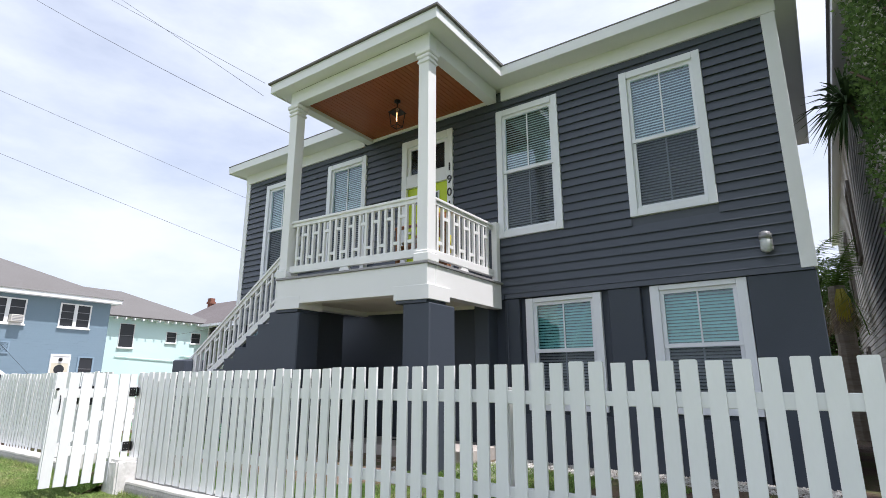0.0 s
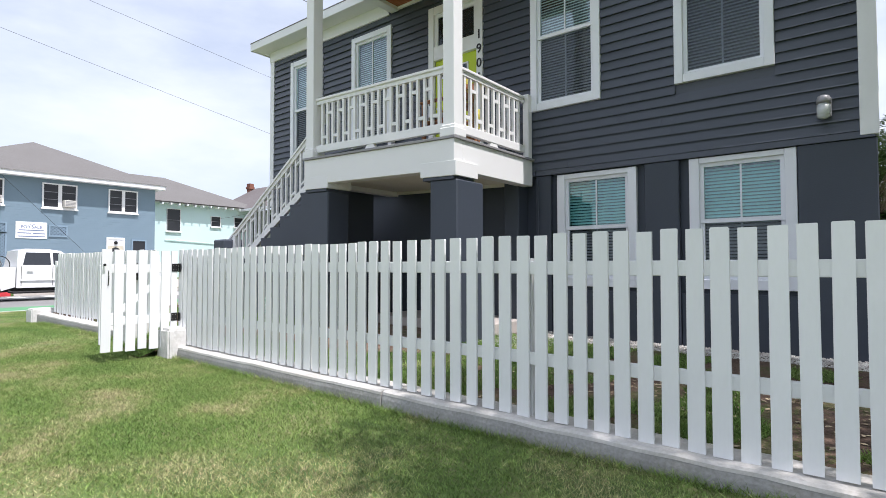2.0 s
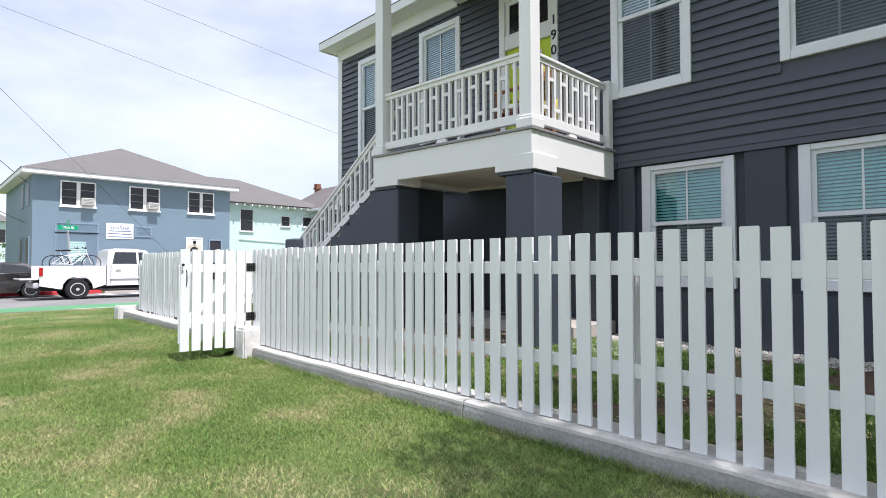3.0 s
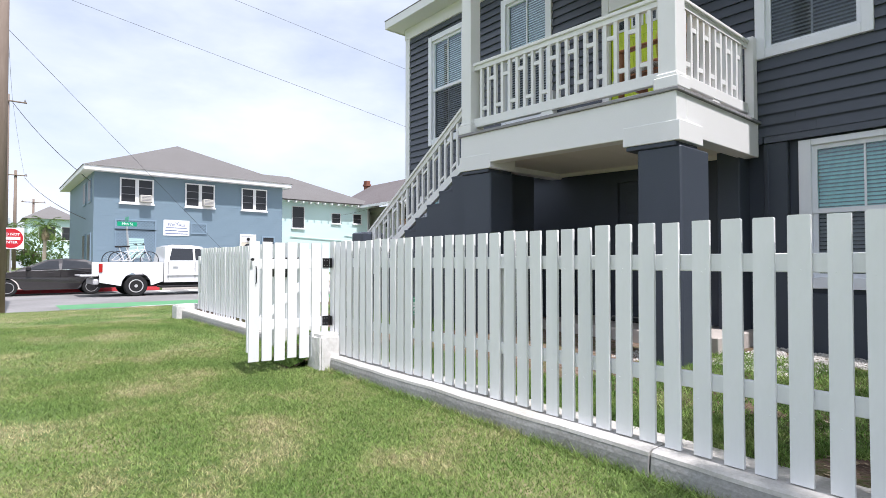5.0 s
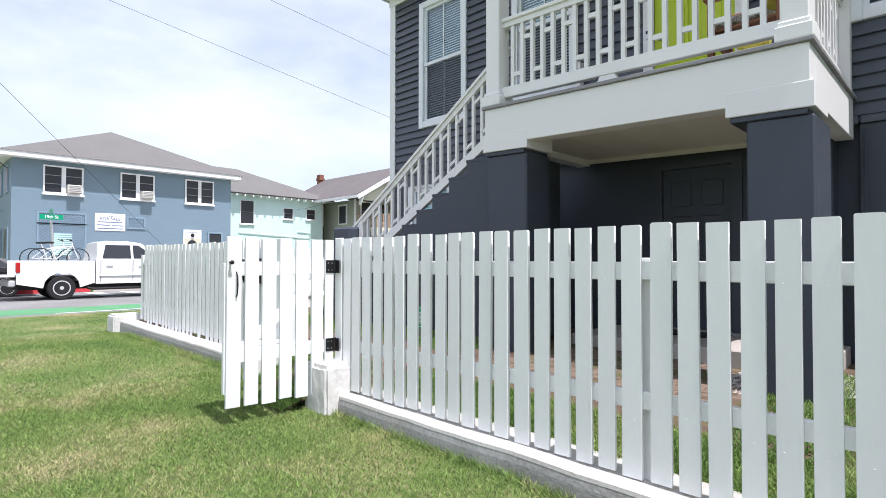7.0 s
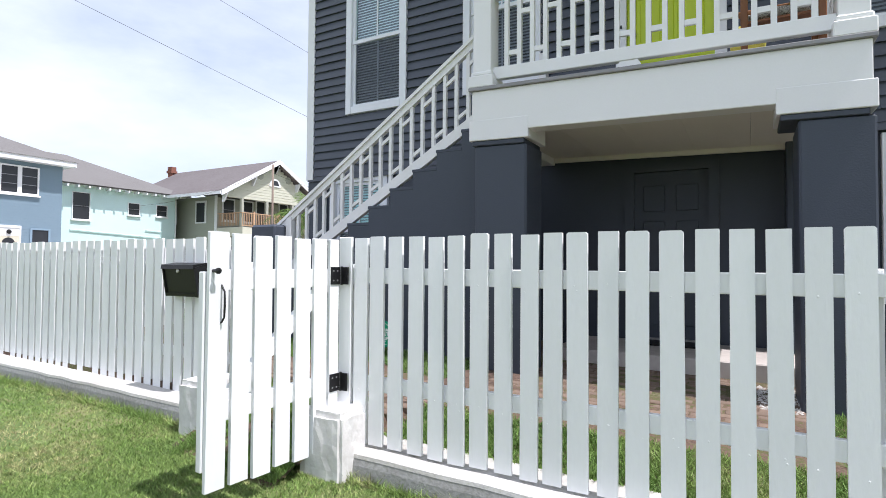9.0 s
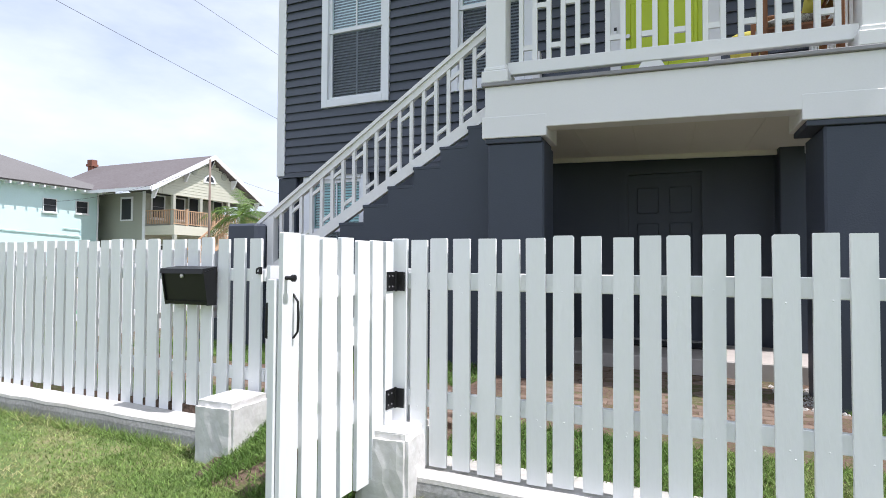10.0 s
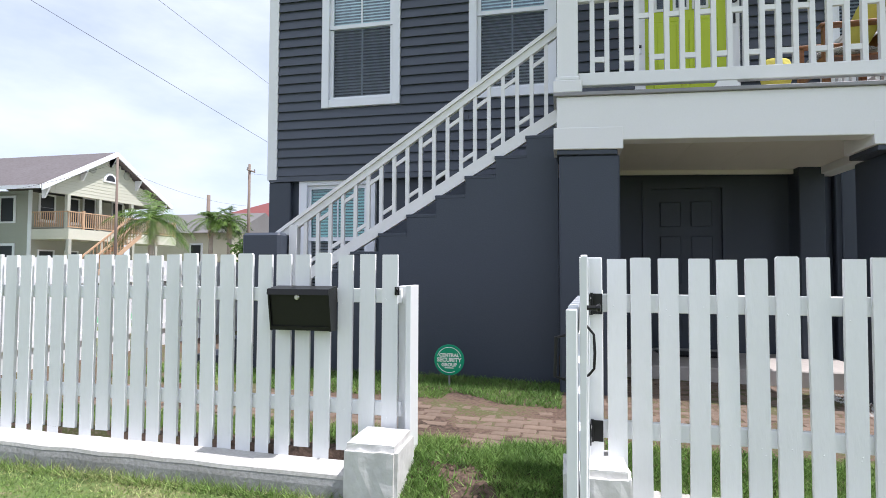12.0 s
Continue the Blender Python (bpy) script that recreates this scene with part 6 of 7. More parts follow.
def leaf_quads(centres, size, droop=0.2):
    """Small pointed leaves with random turns round given points."""
    n = len(centres)
    u = nr.normal(0, 1, (n, 3))
    u[:, 2] -= droop
    u /= np.linalg.norm(u, axis=1)[:, None]
    w = np.cross(u, nr.normal(0, 1, (n, 3)))
    w /= np.linalg.norm(w, axis=1)[:, None]
    s = (size * nr.uniform(0.6, 1.3, n))[:, None]
    return np.stack([centres, centres + u * s * 0.5 + w * s * 0.27, centres + u * s, centres + u * s * 0.5 - w * s * 0.27], axis=1)


def leafy_tree(name, base, height, crown, clumps, per, size, label, keep=None, seed=1, trunk_r=0.16):
    """Trunk, forked limbs and a crown of leaf clumps inside an uneven outline: crown = (centre, radii)."""
    rg = random.Random(seed)
    t = thing(name, base, label, "tree")
    b, (c, rad) = Vector(base), (Vector(crown[0]), Vector(crown[1]))
    fork = b + (c - b) * 0.45
    fork.z = b.z + height * 0.38
    part("trunk", Mesh().tube([b - Vector((0, 0, 0.2)), b + (fork - b) * 0.5 + Vector((0.06, -0.05, 0)), fork], [trunk_r * 1.25, trunk_r, trunk_r * 0.75], 10), M_BARK, t, smooth=True)
    tips = []
    for i in range(clumps):
        d = Vector((rg.gauss(0, 1), rg.gauss(0, 1), rg.gauss(0, 1))).normalized()
        k = rg.uniform(0.35, 1.0) ** 0.5 * (0.82 + 0.3 * noise.noise(d * 2 + Vector((seed, 0, 0))))
        p = c + Vector((d.x * rad.x, d.y * rad.y, d.z * rad.z)) * k
        if keep is None or keep(p):
            tips.append(p)
    limbs = Mesh()
    for p in tips[:26]:
        mid = fork + (p - fork) * 0.5 + Vector((rg.uniform(-.2, .2), rg.uniform(-.2, .2), rg.uniform(0, .3)))
        limbs.tube([fork, mid, p], [trunk_r * 0.45, trunk_r * 0.22, 0.012], 6)
    part("limb", limbs, M_BARK, t, smooth=True)
    pts = np.vstack([nr.normal(0, 1, (per, 3)) * np.array([0.26, 0.26, 0.20]) + np.array(p) for p in tips])
    if keep is not None:
        pts = pts[np.array([keep(Vector(p)) for p in pts])]
    me = sheet_mesh("crown", leaf_quads(pts - np.array(base), size), 4, M_LEAF)
    o = new("crown", me)
    o.parent = t
    return t


def palm(name, base, height, lean, fronds, length, label, dry=0.15, seed=1, r=0.18, leaflets=26, material=None, wide=0.035):
    """A feather palm: ringed trunk, arching fronds of narrow leaflets, a skirt of dead ones."""
    rg = random.Random(seed)
    t = thing(name, base, label, "palm tree")
    b = Vector(base)
    top = b + Vector((lean[0], lean[1], height))
    path = [b - Vector((0, 0, 0.2))] + [b + (top - b) * (k / 14) + Vector((lean[0], lean[1], 0)) * (0.12 * math.sin(math.pi * k / 14)) for k in range(1, 15)]
    part("trunk", Mesh().tube(path, [r * (1.25 - 0.35 * k / 14) * (1.06 if k % 2 else 0.96) for k in range(15)], 12), M_PALMBARK, t, smooth=False)
    for kind, share, mt in (("crown", 1 - dry, material or M_FROND), ("dead_fronds", dry, M_DRYFROND)):
        vs = []
        for i in range(int(fronds * share)):
            az = rg.uniform(0, 2 * math.pi)
            el = rg.uniform(-0.2, 1.25) if kind == "crown" else rg.uniform(-1.5, -0.9)
            ln = length * rg.uniform(0.8, 1.1) * (1 if kind == "crown" else 0.6)
            p, d = top - b, Vector((math.cos(az) * math.cos(el), math.sin(az) * math.cos(el), math.sin(el)))
            n = leaflets
            for k in range(n):
                d = (d + Vector((0, 0, -1.6 / n * (1.0 if kind == "crown" else 0.5)))).normalized()
                q = p + d * ln / n
                side = d.cross(Vector((0, 0, 1)))
                side = side.normalized() if side.length > 0.01 else Vector((1, 0, 0))
                up = side.cross(d)
                w = ln * 0.26 * math.sin(math.pi * (0.12 + 0.84 * k / n)) ** 0.7
                vs += [p - side * 0.012, q - side * 0.012, q + side * 0.012, p + side * 0.012]
                for s in (1, -1):
                    tip = p + side * s * w * rg.uniform(0.8, 1.1) + d * w * 0.7 + Vector((0, 0, -w * rg.uniform(0.25, 0.7))) + up * 0.03
                    vs += [p, p + d * wide, tip, p + d * wide * 0.4 + Vector((0, 0, -0.004))]
                p = q
        if vs:
            o = new(kind, sheet_mesh(kind, [tuple(v) for v in vs], 4, mt))
            o.parent = t
    return t, top


# beside the house
def clear_of_view(p):
    return p.x > 0.055 * p.y + 0.10 or p.z > 2.6 + 0.92 * max(p.y, 0.0)


leafy_tree("shade_tree", (2.9, 6.4, 0.0), 8.5, ((2.7, 4.3, 7.4), (3.4, 4.4, 4.0)), 470, 66, 0.125, "broad green shade tree beside the house", clear_of_view, 3, 0.2)
qp, qtop = palm("queen_palm", (0.36, 15.5, YARD), 3.3, (-0.08, 0.1), 46, 1.8, "palm with dead fronds and a yellow flower spray", 0.6, 6, 0.20, 24)
bl_ = Mesh()
rg = random.Random(8)
for k in range(46):
    a_, r_ = rg.uniform(0, 6.28), rg.uniform(0.03, 0.17)
    bl_.tube([(0.33 + 0.06 * math.cos(a_), 15.20, 3.42), (0.33 + r_ * math.cos(a_), 15.14 + 0.1 * math.sin(a_), 3.15), (0.33 + r_ * math.cos(a_), 15.12 + 0.1 * math.sin(a_), 2.62 + rg.uniform(0, 0.3))], [0.012, 0.014, 0.006], 4)
part("flower_spray", bl_, M_BLOOM, qp, "hanging yellow flower spray")
leafy_tree("leafy_tree", (2.5, 6.3, 0.0), 5.5, ((1.15, 6.4, 4.6), (1.0, 1.3, 2.3)), 190, 130, 0.062, "dense green leafy tree beside the house", lambda p: p.x > 0.040 * p.y + 0.014 * (p.z - 3.2) + 0.03 * math.sin(p.z * 5) + 0.24, 5, 0.1)
leafy_tree("bush_tree", (0.2, 22.0, YARD), 5.4, ((-0.1, 22, 3.6), (1.3, 1.5, 2.6)), 130, 70, 0.13, "green leafy tree behind the house", None, 9, 0.1)
palm("feather_palm", (-0.25, 19.5, YARD), 4.4, (0.0, 0.0), 20, 2.0, "green feather palm behind the house", 0.1, 14, 0.14)
yc = thing("sword_leaf_plant", (1.75, 7.3, 0.0), "tall plant with a head of dark sword leaves", "plant")
part("stem", Mesh().tube([(1.75, 7.3, -0.1), (1.6, 7.35, 2.2), (1.20, 7.4, 3.7), (0.50, 7.4, 4.55)], [0.09, 0.07, 0.06, 0.05], 8), M_BARK, yc, smooth=True)
vs = []
for k in range(150):
    a_, e_ = rg.uniform(0, 6.28), rg.uniform(-1.3, 1.3)
    d = Vector((math.cos(a_) * math.cos(e_), math.sin(a_) * math.cos(e_), math.sin(e_)))
    s = d.cross(Vector((0.1, 0.2, 1))).normalized() * 0.016
    p = Vector((0.50, 7.4, 4.58)) - Vector((1.75, 7.3, 0.0))
    ln = rg.uniform(0.40, 0.62)
    mid, tip = p + d * ln * 0.55, p + d * ln + Vector((0, 0, -0.10 - 0.1 * rg.random()))
    vs += [p - s * 0.5, mid - s, mid + s, p + s * 0.5, mid - s, tip, tip + s * 0.05, mid + s]
o = new("leaf_head", sheet_mesh("leaf_head", [tuple(v) for v in vs], 4, M_YUCCA))
o.parent = yc

# neighbouring house
M_GREYSIDING = mat("weathered_grey_siding", (0.66, 0.64, 0.60), 0.75, grain=(25, 0.3), stain=(1.2, 0.3), bump=0.4, stretch=(1, 0.2, 1), per=0.06)
M_SHUTTER = mat("taupe_shutter_paint", (0.24, 0.21, 0.18), 0.6, bump=0.2)
NX = 0.80
nb = thing("neighbour_house", (5, 17, 0), "old grey clapboard house with louvred shutters", "house")
part("wall", Mesh().box(NX + 0.03, 9, 8.3, 25.0, -0.1, 6.6), M_GREYSIDING, nb)
for k in range(50):
    z0 = 0.3 + k * 0.125
    part("siding_board", Mesh().prism([(NX + 0.03, z0), (NX + 0.005, z0), (NX + 0.022, z0 + 0.124), (NX + 0.03, z0 + 0.124)], "y", 8.3, 25.0), M_GREYSIDING, nb)
part("soffit", Mesh().box(NX - 0.14, 9.3, 8.0, 25.4, 6.55, 6.62), M_TRIM, nb)
part("fascia", Mesh().box(NX - 0.17, NX - 0.14, 8.0, 25.4, 6.5, 6.72), M_TRIM, nb)
part("roof", Mesh().add([(NX - 0.22, 7.9, 6.72), (9.4, 7.9, 6.72), (9.4, 25.5, 6.72), (NX - 0.22, 25.5, 6.72), (5, 15, 9), (5, 21, 9)], [(0, 3, 2, 1), (0, 1, 4), (1, 2, 5, 4), (2, 3, 5), (3, 0, 4, 5)]), M_ROOF, nb)
for y0, z0, z1 in ((14.2, 3.9, 5.7), (18.6, 3.5, 5.5), (17.4, 1.0, 2.2)):
    sh = sub_thing("shutter", (NX, y0, z0), nb)
    part("shutter_frame", Mesh().box(NX - 0.05, NX + 0.004, y0, y0 + 0.08, z0, z1).box(NX - 0.05, NX + 0.004, y0 + 0.9, y0 + 0.98, z0, z1).box(NX - 0.05, NX + 0.004, y0 + 0.08, y0 + 0.9, z1 - 0.1, z1).box(NX - 0.05, NX + 0.004, y0 + 0.08, y0 + 0.9, z0, z0 + 0.1), M_SHUTTER, sh)
    for k in range(int((z1 - z0 - 0.2) / 0.07)):
        zz = z0 + 0.1 + k * 0.07
        part("louvre", Mesh().prism([(NX - 0.045, zz), (NX - 0.035, zz), (NX, zz + 0.06), (NX - 0.01, zz + 0.06)], "y", y0 + 0.08, y0 + 0.9), M_SHUTTER, sh)
solo("garden_wall", Mesh().box(-0.6, 0.6, 25.4, 25.6, 0.1, 1.9), M_BRICKRED, "low red brick wall at the back of the passage", "wall", "structure")
solo("back_hedge_wall", Mesh().box(-13.4, 0.6, 31.5, 31.9, 0.1, 1.8), M_GREYSIDING, "grey board fence closing the back yard", "fence", "structure")

# the lawn runs up to the yard through the gate
rampm = Mesh()
for i in range(6):
    ya, yb = 2.95 + i * 0.11, 2.95 + (i + 1) * 0.11
    za, zb = -0.03 + 0.24 * i / 6, -0.03 + 0.24 * (i + 1) / 6
    rampm.add([(-8.78, ya, za), (-7.74, ya, za - 0.02), (-7.74, yb, zb), (-8.78, yb, zb)], [(0, 1, 2, 3)])
solo("gate_ramp", rampm, M_SOIL, "worn grassy rise through the open gate", "ground", "structure")
gr = scatter(13000, -8.72, -7.74, 2.98, 3.98)
gr = gr[(np.abs(gr[:, 0] + 8.36 + 0.1 * np.sin(gr[:, 1] * 9)) > 0.14) | (nr.uniform(0, 1, len(gr)) < 0.10)]
blades("grass", gr, -0.03 + 0.24 * np.clip((gr[:, 1] - 2.95) / 0.66, 0, 1), 0.025, 0.07, 0.009, M_WEED, "grass tufts in the gateway")

# yard paving
M_BRICK = mat("worn_paving_brick", (0.21, 0.155, 0.118), 0.95, grain=(30, 0.55), stain=(2.2, 0.6), bump=1.0, per=0.13, dark=(0.7, 0.66, 0.6))
bm_ = bmesh.new()
bmesh.ops.create_cube(bm_, size=1)
for v in bm_.verts:
    v.co = Vector((v.co.x * 0.205, v.co.y * 0.096, v.co.z * 0.06))
bmesh.ops.bevel(bm_, geom=list(bm_.edges), offset=0.007, segments=1, affect="EDGES")
brick_me = bpy.data.meshes.new("brick")
bm_.to_mesh(brick_me)
bm_.free()
brick_me.materials.append(M_BRICK)


def paving(at, x0, x1, y0, y1, label, skip):
    pv = thing("brick_paving", at, label, "paving", kind="structure")
    rg = random.Random(int(-x0 * 10))
    row, y = 0, y0
    while y < y1:
        x = x0 + (0.11 if row % 2 else 0)
        while x < x1:
            if rg.random() > skip:
                piece("brick", brick_me, pv, (x + rg.uniform(-.006, .006), y + rg.uniform(-.004, .004), yard_z(x) - 0.0275 + 0.011 * noise.noise(Vector((x * 1.7, y * 1.7, 9.0))) + rg.uniform(-0.005, 0.004)), (rg.uniform(-.03, .03), rg.uniform(-.03, .03), rg.uniform(-.03, .03)))
            x += 0.218
        y += 0.104
        row += 1


paving((-9.5, 4.4, YARD), -12.0, -7.6, 3.92, 4.95, "worn reddish brick path sunk in soil", 0.06)
paving((-6.3, 5.7, YARD), -7.5, -4.95, 4.62, 6.68, "worn reddish brick paving before the porch", 0.04)
solo("porch_slab", Mesh().box(-7.30, -4.62, 6.72, WY + 0.09, -0.1, 0.31, bev=0.012), M_WALK, "beige concrete slab before the basement door", "slab", "structure")
solo("threshold_mat", Mesh().box(-6.62, -5.76, 7.42, 7.86, 0.311, 0.328, bev=0.006), M_BLACK, "dark door mat on the concrete slab", "mat")
part("porch_pier", Mesh().box(-5.0, -4.72, 7.62, WY + 0.098, 0.2, 2.62, bev=0.012), M_STUCCO, porch)
part("gas_pipe", Mesh().tube([(-4.46, WY - 0.03, 0.3), (-4.46, WY - 0.03, 2.6)], 0.012, 6), M_STUCCO, house)
# pale gravel along the wall
M_PEBBLE = ramp_mat("pale_gravel", [(0.3, (0.30, 0.28, 0.25)), (0.55, (0.52, 0.50, 0.46)), (0.8, (0.68, 0.66, 0.62))], 6.0, island=0.3, fine=0.2, bump=0.2)
gp_ = np.vstack([scatter(5200, -4.5, -0.1, 7.15, 7.85), scatter(2400, -4.55, -3.6, 6.1, 7.2), scatter(420, -5.3, -4.9, 5.6, 6.5)])
n = len(gp_)
oct_v = np.array([(1, 0, 0), (0, 1, 0), (-1, 0, 0), (0, -1, 0), (0, 0, 0.7), (0, 0, -0.7)])
oct_f = np.array([(0, 1, 4), (1, 2, 4), (2, 3, 4), (3, 0, 4)])
ang = nr.uniform(0, 6.28, n)
sc = nr.uniform(0.010, 0.024, n)
tri = oct_v[oct_f].reshape(-1, 3)
ca, sa = np.cos(ang), np.sin(ang)
pts = np.stack([(tri[None, :, 0] * ca[:, None] - tri[None, :, 1] * sa[:, None] * 0.7), (tri[None, :, 0] * sa[:, None] + tri[None, :, 1] * ca[:, None] * 0.7), np.repeat(tri[None, :, 2], n, 0)], axis=2) * sc[:, None, None]
pts = pts + np.column_stack([gp_, np.array([yard_z(v) + 0.003 for v in gp_[:, 0]])])[:, None, :]
tagged(new("gravel", sheet_mesh("gravel", pts, 3, M_PEBBLE)), "pale gravel strip along the house wall", "gravel", kind="stuff")
# fallen leaves in the shaded corner
lf = scatter(900, -3.2, 0.4, 3.7, 5.6)
lfz = np.array([yard_z(v, w) for v, w in lf])
lfv = leaf_quads(np.column_stack([lf, lfz + 0.012]), 0.06, 0)
lfv[:, :, 2] = lfz[:, None] + 0.006 + (lfv[:, :, 2] - lfz[:, None]) * 0.2
tagged(new("fallen_leaves", sheet_mesh("fallen_leaves", lfv, 4, M_DRYFROND)), "dry fallen leaves on the yard soil", "leaves", kind="stuff")

# far palms and greenery
for i, (p, h, ln, lab) in enumerate((((-30.4, 26.6, 0.3), 3.9, 2.8, "green palm before the gabled house"), ((-33.5, 36.0, 0.3), 4.7, 2.1, "palm by the cream bungalow"), ((-32.0, 36.3, 0.3), 4.6, 1.9, "palm by the cream bungalow"), ((-62, 1.6, 0.3), 3.4, 2.6, "palm beside the far street"), ((-66, 4.4, 0.3), 4.2, 2.0, "drooping palm beside the far street"), ((-55, -0.5, 0.3), 3.0, 2.4, "palm beside the far street"))):
    palm("street_palm", p, h, (0.2 * (i % 2), 0.1), 36, ln, lab, 0.12 if i != 4 else 0.5, 20 + i, 0.15, 24, wide=0.10)
for i, (p, c, rd) in enumerate((((-29.4, 35.5, 0.2), (-29.4, 35.5, 2.0), (1.6, 1.5, 1.7)), ((-75, 4, 0.2), (-75, 4, 2.6), (3, 4, 2.2)), ((-72, -1.5, 0.2), (-72, -1.5, 2.8), (3, 2.4, 2.4)), ((-110, 2, 0.2), (-110, 2, 4.0), (6, 7, 4.0)))):
    leafy_tree("far_tree", p, 4.5, (c, rd), 70, 40, 0.30, "low green trees along the far street", None, 40 + i, 0.12)

# ---- poles, wires, street furniture ----
def pole(base, height, r, label, arm=None, armdir=(0, 1, 0)):
    t = thing("utility_pole", base, label, "utility pole")
    b = Vector(base)
    part("pole_shaft", Mesh().tube([b - Vector((0, 0, 0.3)), b + Vector((0, 0, height))], [r, r * 0.72], 12), M_POLE, t, smooth=True)
    if arm:
        d = Vector(armdir) * arm
        c = b + Vector((r, 0, height - 0.5))
        part("cross_arm", Mesh().tube([c - d, c + d], 0.06, 6), M_POLE, t)
        for s in (-0.9, 0.9):
            part("insulator", Mesh().lathe([(0.05, 0.06), (0.06, 0.12), (0.03, 0.22)], c + d * s, "z", 8), M_GREYMETAL, t)
    return t


pole((-19.3, 0.55, -0.05), 10.5, 0.15, "weathered wooden utility pole at the lawn's edge")
pole((-50, 1.18, 0.3), 12.6, 0.20, "tall brown wooden utility pole", 1.1, (0, 1, 0))
pole((-70, 2.3, 0.3), 10.0, 0.17, "brown wooden utility pole down the street", 0.9)
pole((-105, 5.5, 0.3), 10.5, 0.2, "distant utility pole with a cross arm", 1.5)
pole((-29.6, 23.3, 0.3), 6.7, 0.075, "thin wooden pole before the gabled house")
pole((-30.2, 36.0, 0.3), 8.8, 0.13, "thin wooden pole with wires beyond the yard", 0.5)
pole((-43.7, 50.0, 0.3), 8.8, 0.25, "bare palm stump like pole beyond the yard")


def wire(a, b, dip, r=0.007, label="thin black overhead wire"):
    a, b = Vector(a), Vector(b)
    pts = [a + (b - a) * (k / 16) + Vector((0, 0, -dip * 4 * (k / 16) * (1 - k / 16))) for k in range(17)]
    solo("overhead_wire", Mesh().tube(pts, r, 5), M_WIRE, label, "wire", group="overhead wires")


wire((-30, -27.04, 17.15), (-13.9, 21.3, 3.17), 0.12, 0.005)
wire((-26, -47.2, 18.5), (-13.9, 41.4, 3.4), 0.12, 0.005)
wire((-23.4, 5.15, 15.8), (-9.7, 7.4, 6.95), 0.1)
wire((-19.9, 6.5, 15.0), (-11.9, 7.9, 9.4), 0.0, 0.006)
wire((-19.7, 6.85, 15.1), (-12.2, 8.1, 9.2), 0.0, 0.006)
wire((-27, 0.55, 9.9), (-35.7, 11.5, 1.7), 0.0, 0.008)
wire((-49.8, 1.5, 12.3), (-69.8, 3.0, 9.7), 0.3)
wire((-49.8, -0.6, 12.3), (-69.8, 1.2, 9.7), 0.3)
wire((-49.8, 1.5, 12.3), (-36.6, 4.5, 5.6), 0.3, 0.02)
wire((-19.2, 0.5, 9.8), (-49.8, 1.5, 12.2), 0.5)
wire((-69.8, 3.0, 9.6), (-38.0, 4.5, 3.6), 0.4, 0.02)
wire((-29.6, 23.3, 6.7), (-38.0, 20.0, 4.6), 0.4)
wire((-29.6, 23.3, 6.5), (-30.2, 36.0, 6.0), 0.4)
wire((-30.2, 36.0, 8.4), (-13.0, 39.0, 8.0), 0.3)

ss = thing("street_sign", (-31.3, 5.45, 0.24), "green street name sign on a bent galvanised post", "street sign")
part("sign_post", Mesh().tube([(-31.3, 5.52, 0.1), (-31.3, 5.45, 2.0), (-31.3, 5.38, 2.88)], 0.045, 8), M_GALV, ss)
part("sign_blade", Mesh().box(-31.27, -31.255, 4.98, 5.80, 2.89, 3.10, bev=0.004), M_SIGNGREEN, ss, "green name blade")
part("cross_blade", Mesh().box(-31.68, -30.92, 5.37, 5.385, 3.13, 3.33), M_SIGNGREEN, ss, "green name blade seen edge on")
me = letters("19th St", 0.17, 0.001, 0.003)
me.materials.append(M_SIGNWHITE)
ob = new("lettering", me)
ob.parent = ss
ob.rotation_euler = (0, 0, radians(90))
ob.location = Vector((-31.25, 5.39, 2.995)) - ss.location

M_SIGNRED = mat("red_sign_face", (0.55, 0.02, 0.03), 0.4, bump=0.0)
dn = thing("no_entry_sign", (-31.5, 1.08, 0.24), "square white sign with a red no-entry disc", "road sign")
part("sign_post", Mesh().tube([(-31.52, 1.08, 0.1), (-31.52, 1.08, 2.65)], 0.03, 8), M_GALV, dn)
part("sign_board", Mesh().box(-31.5, -31.48, 0.63, 1.53, 1.75, 2.65, bev=0.006), M_SIGNWHITE, dn)
part("red_disc", Mesh().lathe([(0.42, 0.0), (0.42, 0.006)], (-31.479, 1.08, 2.2), "x", 28), M_SIGNRED, dn)
part("white_bar", Mesh().box(-31.472, -31.470, 0.76, 1.40, 2.14, 2.26), M_SIGNWHITE, dn)
for text, dz in (("DO NOT", 0.17), ("ENTER", -0.17)):
    me = letters(text, 0.15, 0.001, 0.003)
    me.materials.append(M_SIGNWHITE)
    ob = new("lettering", me)
    ob.parent = dn
    ob.rotation_euler = (0, 0, radians(90))
    ob.location = Vector((-31.468, 1.08, 2.2 + dz)) - dn.location

# ---- white pickup on the street ----
M_CAR = mat("white_car_paint", (0.82, 0.82, 0.82), 0.25, grain=(30, 0.02), stain=(1, 0.04), bump=0.0, coat=0.6)
M_TYRE = mat("black_tyre_rubber", (0.018, 0.018, 0.019), 0.8, grain=(40, 0.2), bump=0.3)
M_RIM = mat("silver_alloy", (0.62, 0.62, 0.63), 0.35, 0.25, bump=0.05)
M_TINT = mat("dark_car_glass", (0.02, 0.023, 0.027), 0.06, bump=0.0, spec=0.8)
M_LAMPGLASS = mat("clear_headlamp", (0.75, 0.68, 0.55), 0.1, bump=0.0, spec=0.8)
M_REDLENS = mat("red_tail_lens", (0.45, 0.01, 0.01), 0.15, bump=0.0, spec=0.8)
TX, TY = -24.75, 4.6
truck = thing("pickup_truck", (TX - 0.95, TY + 1.8, 0.0), "white four-door pickup with its tailgate down", "pickup truck")
